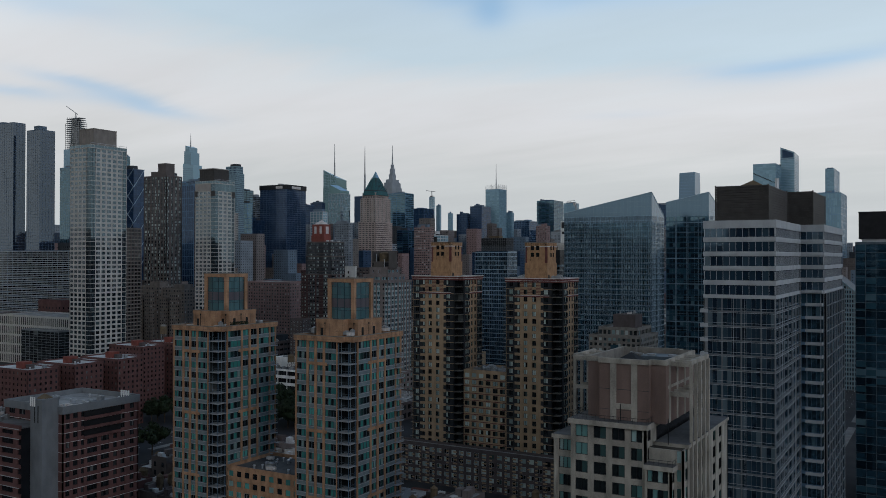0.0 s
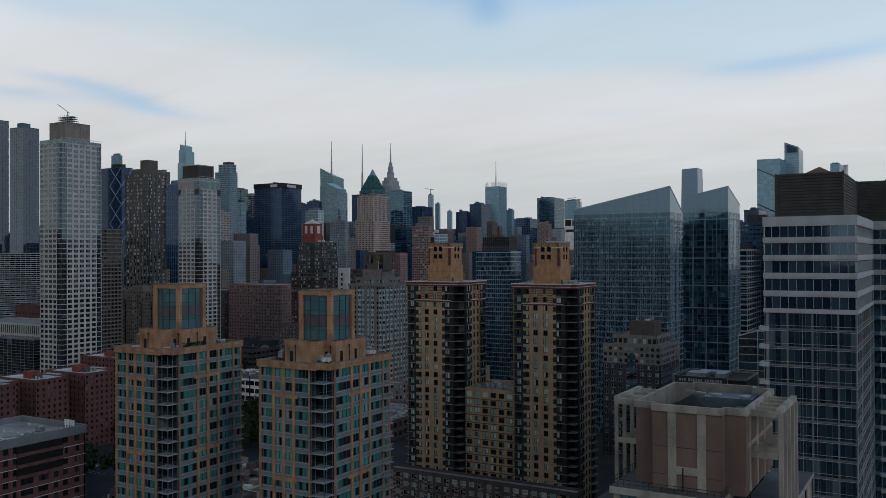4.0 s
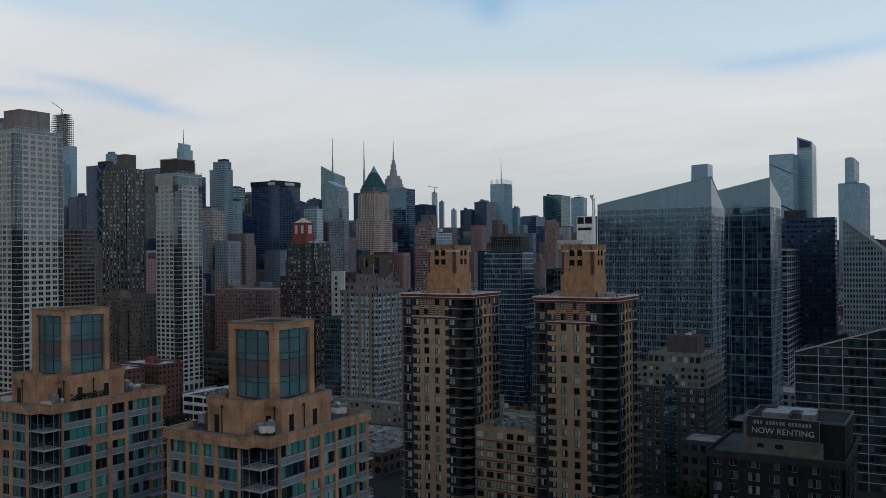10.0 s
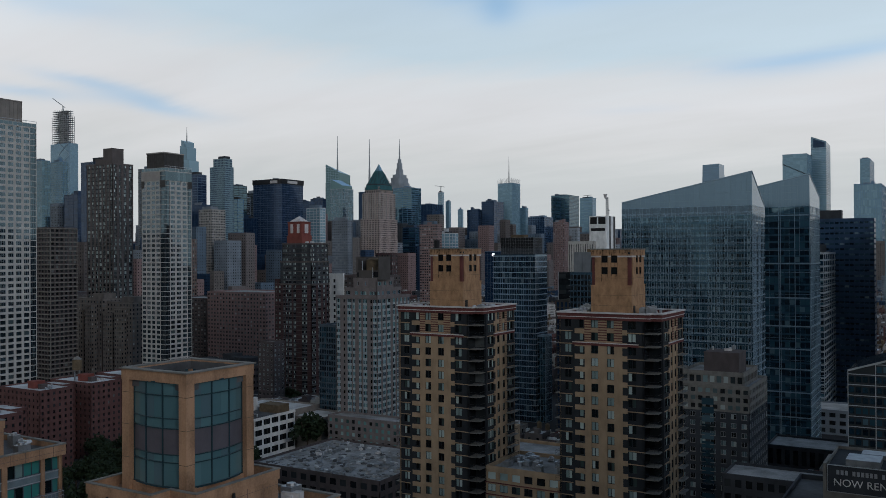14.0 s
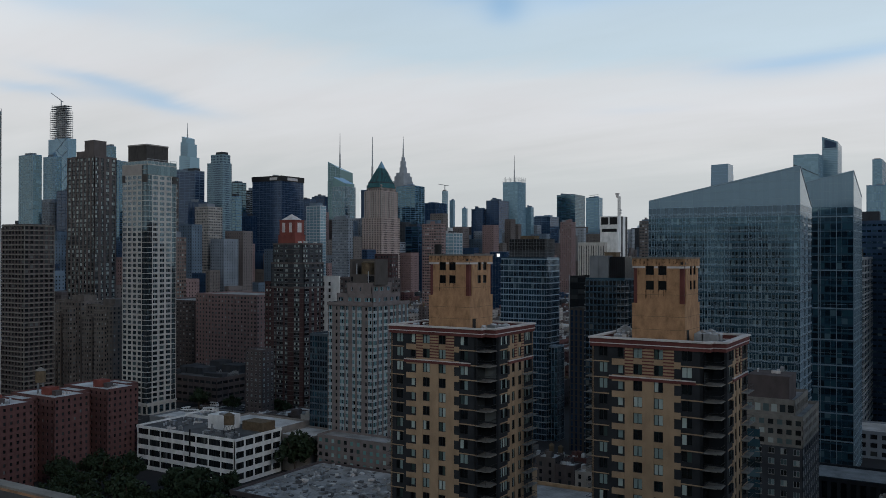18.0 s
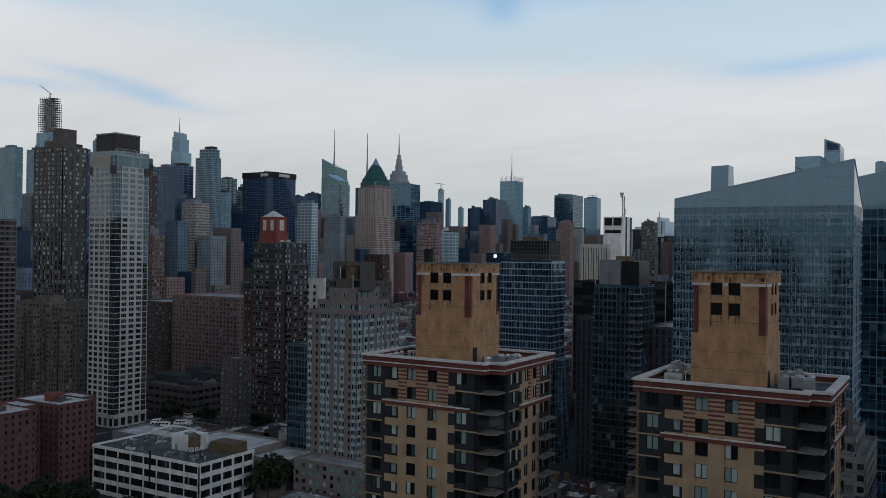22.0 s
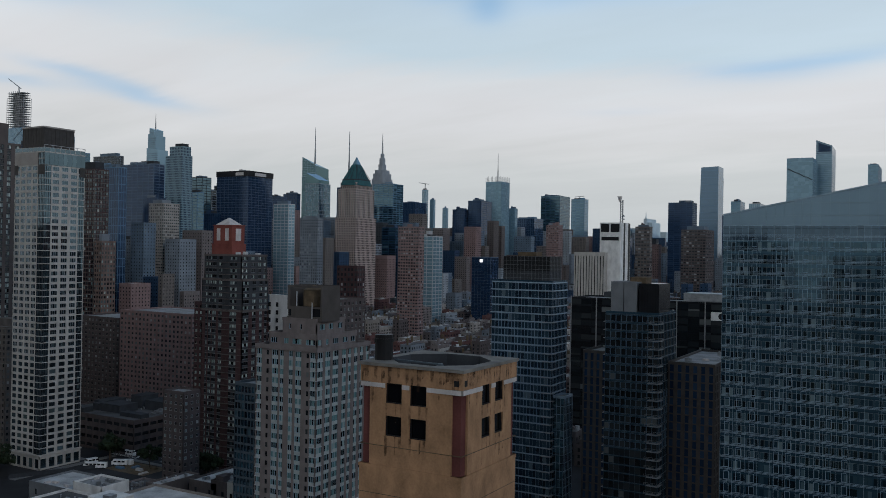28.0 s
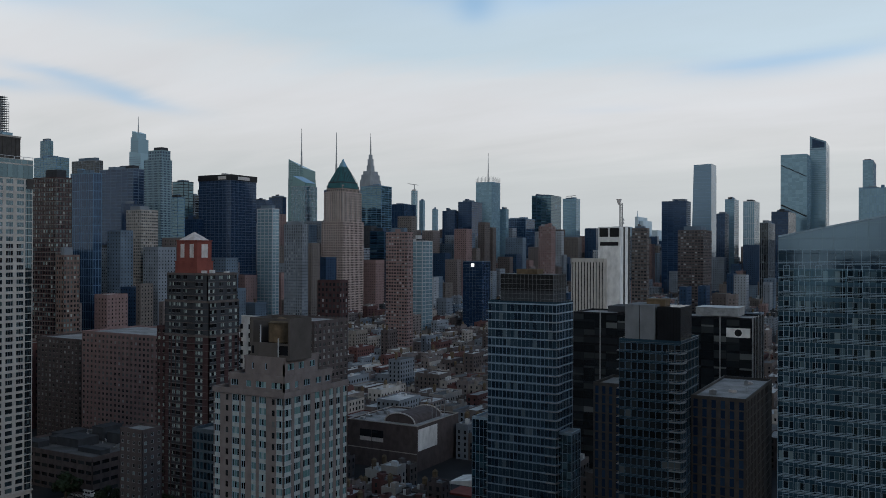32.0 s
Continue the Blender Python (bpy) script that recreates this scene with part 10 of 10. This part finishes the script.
# ---- trees ----
def tree_mesh(seed, h, r):
    rr = random.Random(seed)
    tk = MB().cone(0, 0, 0, h * 0.5, 0.32, 0.18, 8, cap=False)
    cr = MB()
    limbs = []
    for i in range(7):
        a = i * 0.9 + rr.random()
        p = (r * 0.6 * math.cos(a), r * 0.6 * math.sin(a), h * rr.uniform(0.55, 0.85))
        tk.beam((0, 0, h * rr.uniform(0.25, 0.45)), p, 0.14)
        limbs.append(p)
    for i in range(24):
        a, q = rr.uniform(0, 6.28), rr.random() ** 0.6
        c = (r * q * math.cos(a), r * q * math.sin(a), h * (0.42 + 0.5 * rr.random() * (1.15 - 0.5 * q)))
        cr_r = r * rr.uniform(0.22, 0.4)
        for k in range(60):
            d = Vector((rr.gauss(0, 1), rr.gauss(0, 1), rr.gauss(0, 0.8))).normalized() * cr_r * rr.uniform(0.6, 1.08)
            s = rr.uniform(0.25, 0.5)
            u = Vector((rr.gauss(0, 1), rr.gauss(0, 1), rr.gauss(0, 0.5))).normalized()
            v = u.cross(d).normalized()
            p = Vector(c) + d
            cr.quad(tuple(p - u * s - v * s), tuple(p + u * s - v * s * 0.6), tuple(p + u * s + v * s), tuple(p - u * s * 0.7 + v * s))
    return tk.mesh("trunk", M["bark"]), cr.mesh("crown", M["leaf"])


KINDS = [tree_mesh(s, h, r) for s, h, r in ((1, 11, 4.6), (2, 13, 5.2), (3, 9, 3.8))]


def tree(x, y, z=0.0):
    tk, cr = rnd.choice(KINDS)
    th = thing("tree", x, y, z, "full green leafy street tree", "tree", "city trees")
    th.rotation_euler = (0, 0, rnd.uniform(0, 6.28))
    th.scale = [rnd.uniform(0.95, 1.45)] * 3
    part("trunk", tk, None, th)
    part("crown", cr, None, th)


for k in range(70):
    x, y = rnd.uniform(-306, -200), rnd.uniform(272, 356)
    if free(x - 3, x + 3, y - 3, y + 3):
        tree(x, y)
for k in range(24):
    x, y = rnd.uniform(-290, -190), rnd.uniform(140, 232)
    if free(x - 3, x + 3, y - 3, y + 3):
        tree(x, y)
for k in range(16):
    x, y = rnd.uniform(-400, -360), rnd.uniform(280, 322)
    tree(x, y)
for x, y in ((-247, 402), (-249, 409), (-246, 395), (-440, 492), (-452, 490), (-407, 492), (-404, 489), (-424, 442), (-430, 446), (-418, 438), (-437, 440), (-443, 536), (-436, 545), (-430, 552), (-420, 560), (-376, 489), (-352, 497), (-344, 494), (-338, 490), (-440, 528), (-178, 590), (-170, 600), (-180, 640), (-174, 652), (-20, 460), (-12, 470), (-25, 480), (0, 470), (8, 480), (-5, 455), (-30, 330), (-18, 334)):
    tree(x, y)


# ---- parked and waiting cars ----
def car_proto(col, label):
    th = thing("car", 0, 0, 0, label, "car", "cars in the streets")
    b = MB()
    b.prism([(-0.9, -2.2), (0.9, -2.2), (0.9, 2.2), (-0.9, 2.2)], 0.35, 0, tops=(0.85, 0.85, 0.9, 0.9))
    b.prism([(-0.82, -1.0), (0.82, -1.0), (0.82, 1.7), (-0.82, 1.7)], 0.86, 0.95)
    part("body", b, col, th)
    c = MB()
    n = len(c.v)
    c.v += [(-0.8, -1.1, 0.9), (0.8, -1.1, 0.9), (0.8, 1.8, 0.92), (-0.8, 1.8, 0.92), (-0.66, -0.3, 1.45), (0.66, -0.3, 1.45), (0.66, 1.2, 1.45), (-0.66, 1.2, 1.45)]
    c.f += [(0, 1, 5, 4), (1, 2, 6, 5), (2, 3, 7, 6), (3, 0, 4, 7)]
    c.mi += [0] * 4
    part("cabin_glass", c, G["dark"], th)
    part("car_roof", MB().box(-0.68, -0.32, 1.44, 0.68, 1.22, 1.5, True), col, th)
    wm = MB()
    n = 10
    wm.v += [(s * 0.12, 0.33 * math.cos(2 * math.pi * i / n), 0.33 * math.sin(2 * math.pi * i / n)) for s in (-1, 1) for i in range(n)]
    wm.f += [(i, (i + 1) % n, n + (i + 1) % n, n + i) for i in range(n)] + [tuple(range(n - 1, -1, -1)), tuple(range(n, 2 * n))]
    wm.mi += [0] * (n + 2)
    me = wm.mesh("wheel", M["black_metal"])
    for wx, wy in ((-0.82, -1.4), (0.82, -1.4), (-0.82, 1.4), (0.82, 1.4)):
        part("wheel", me, None, th, at=(wx, wy, 0.33))
    return th


cars = [car_proto(M["white_paint"], "white saloon car in the street"), car_proto(M["black_metal"], "black saloon car in the street"), car_proto(M["metal"], "grey saloon car in the street"), car_proto(mat("yellow_paint", (0.6, 0.36, 0.03), 0.35, 0.1), "yellow taxi car in the street")]
spots = [(-238 + rnd.choice((-8.5, -5, -1.7, 1.7, 5, 8.5)), 420 + k * 13 + rnd.uniform(0, 5)) for k in range(18)] + [(-411, 515), (-404, 522), (-378, 500), (-362, 507), (-424, 544), (-437, 516), (-370, 496), (-352, 486), (-396, 512), (-386, 534), (-430, 530), (-412, 540)] + [(-516 + rnd.choice((-8.5, 3, 8.5)), 440 + k * 17) for k in range(8)]
placed = 0
for x, y in spots:
    if not free(x - 1.2, x + 1.2, y - 2.4, y + 2.4):
        continue
    if placed < 4:
        cars[placed].location = (x, y, 0.0)
    else:
        copy_thing(cars[rnd.choice((0, 0, 1, 1, 2, 2, 1, 3))], pose(x, y, 0))
    placed += 1


# ---- vans, low pale roofs and street marks by the white tower ----
def van(x, y, turn, length, label):
    """A high box van or coach: body with rounded nose, dark windscreen and side windows, wheels."""
    th = thing("van", x, y, 0, label, "van", "parked vans")
    th.rotation_euler = (0, 0, radians(turn))
    L = length / 2
    part("body", MB().prism([(-1.05, -L + 0.3), (-0.75, -L), (0.75, -L), (1.05, -L + 0.3), (1.05, L), (-1.05, L)], 0.45, 2.0).prism([(-1.05, -L + 0.9), (1.05, -L + 0.9), (1.05, L), (-1.05, L)], 2.0, 2.9), M["white_paint"], th)
    part("windscreen", MB().quad((-0.95, -L + 0.28, 1.55), (0.95, -L + 0.28, 1.55), (0.95, -L + 0.86, 2.6), (-0.95, -L + 0.86, 2.6)), G["dark"], th)
    for sx in (-1.06, 1.06):
        for k in range(max(1, int(length / 2))):
            a = -L + 1.2 + k * 1.9
            part("side_window", MB().box(min(sx, sx * 0.97), a, 1.6, max(sx, sx * 0.97), a + 1.5, 2.4, True), G["dark"], th)
    for sx in (-1.0, 1.0):
        for sy in (-L + 1.1, L - 1.2):
            part("wheel", bpy.data.meshes["wheel"], None, th, at=(sx, sy, 0.36))


van(-404, 478, -8, 6.0, "white high roof van parked by the white tower")
van(-396, 474, -62, 11.0, "long white coach parked by the white tower")
van(-391, 484, -60, 7.5, "white box van on the parking ground")
van(-402, 500, 90, 6.0, "white delivery van at the crossing")
for x0, x1, y0, y1, z, wm, rm, lb in ((-364, -338.4, 417, 437.5, 10.5, "stair", "roof_pale", "low building with a white coated flat roof"), (-336, -320, 416, 429, 14.5, "white_paint", "roof_grey", "white painted box building with a dark window"),
                                      (-322, -314.6, 439, 460.5, 11.0, "taupe", "roof_pale", "long low brown building with a pale roof"), (-312, -297, 452, 477, 11.0, "taupe", "roof_pale", "low brown building with a wide pale roof"), (-338, -324, 431, 452, 8.0, "grey_brick", "roof_dark", "low dark roofed shed behind the white box")):
    tower("low_building", lb, x0, x1, y0, y1, z, M[wm], G["dark"], "building", "low pale roofs", floor_h=z, bay=9, win_w=0.16, win_h=0.22, sill=0.6, roof=rm, parapet=0.8)
    roof_clutter((x0 + x1) / 2, (y0 + y1) / 2, z + 0.02, (x1 - x0) * 0.7, (y1 - y0) * 0.7, 7, int(-x0), 1.8)
yd = MB().box(-392, 476, 0, -366, 492, 0.05)
tagged(new("yard", yd.mesh("yard", M["wood"])), "bare brown earth yard with sheets and timber", "yard", kind="structure")
for k, (x, y, w, d, h, m) in enumerate(((-386, 480, 5, 2, 0.9, "steel_blue"), (-381, 485, 2.4, 4, 0.7, "steel_blue"), (-375, 482, 4, 1.6, 1.2, "roof_pale"), (-372, 488, 3, 2, 0.8, "wood"), (-388, 488, 2.2, 2.2, 2.4, "white_paint"), (-369, 479, 1.6, 5, 0.6, "pale_stone"))):
    st = thing("stack", x, y, 0.05, "stacked building sheets on a bare yard", "building materials", "yard stacks")
    for q in range(3):
        part("sheet", MB().box(-w / 2 + 0.1 * q, -d / 2 + 0.07 * q, h * q / 3, w / 2 - 0.05 * q, d / 2 - 0.12 * q, h * (q + 1) / 3, True), M[m], st)
fe = MB()
for k in range(22):
    fe.box(-411.5 + k * 0.9, 440 + k * 1.85, 0, -411.3 + k * 0.9, 440.2 + k * 1.85, 2.0)
fe.prism([(-411.5, 440), (-411.3, 440), (-392.4, 478.9), (-392.6, 478.9)], 0.1, 1.9)
tagged(new("site_fence", fe.mesh("site_fence", M["dark_stone"])), "dark boarded fence along the street", "fence")
pv = MB()
for x0, x1, y0, y1 in ((-411, -407, 440, 496), (-470, -414, 480.2, 484), (-398, -356, 493, 496), (-398, -356, 512, 515), (-470, -414, 512, 516), (-411.5, -408, 517, 560)):
    pv.box(x0, y0, 0, x1, y1, 0.15)
tagged(new("pavement", pv.mesh("pavement", M["pavement"])), "pale concrete pavements round the street crossing", "pavement", kind="structure")
zm_ = MB()
for k in range(9):
    zm_.box(-413.4 + k * 1.6, 497.5, 0, -412.7 + k * 1.6, 500.5, 0.012).box(-398.5, 497.6 + k * 1.6, 0, -395.5, 498.3 + k * 1.6, 0.012)
for k in range(12):
    zm_.box(-394 + k * 4.5, 504.3, 0, -391.8 + k * 4.5, 504.5, 0.012).box(-404.1, 518 + k * 4.5, 0, -403.9, 520.2 + k * 4.5, 0.012)
tagged(new("crosswalk", zm_.mesh("crosswalk", M["white_paint"])), "white striped crossings and lane marks", "road marking", kind="structure")
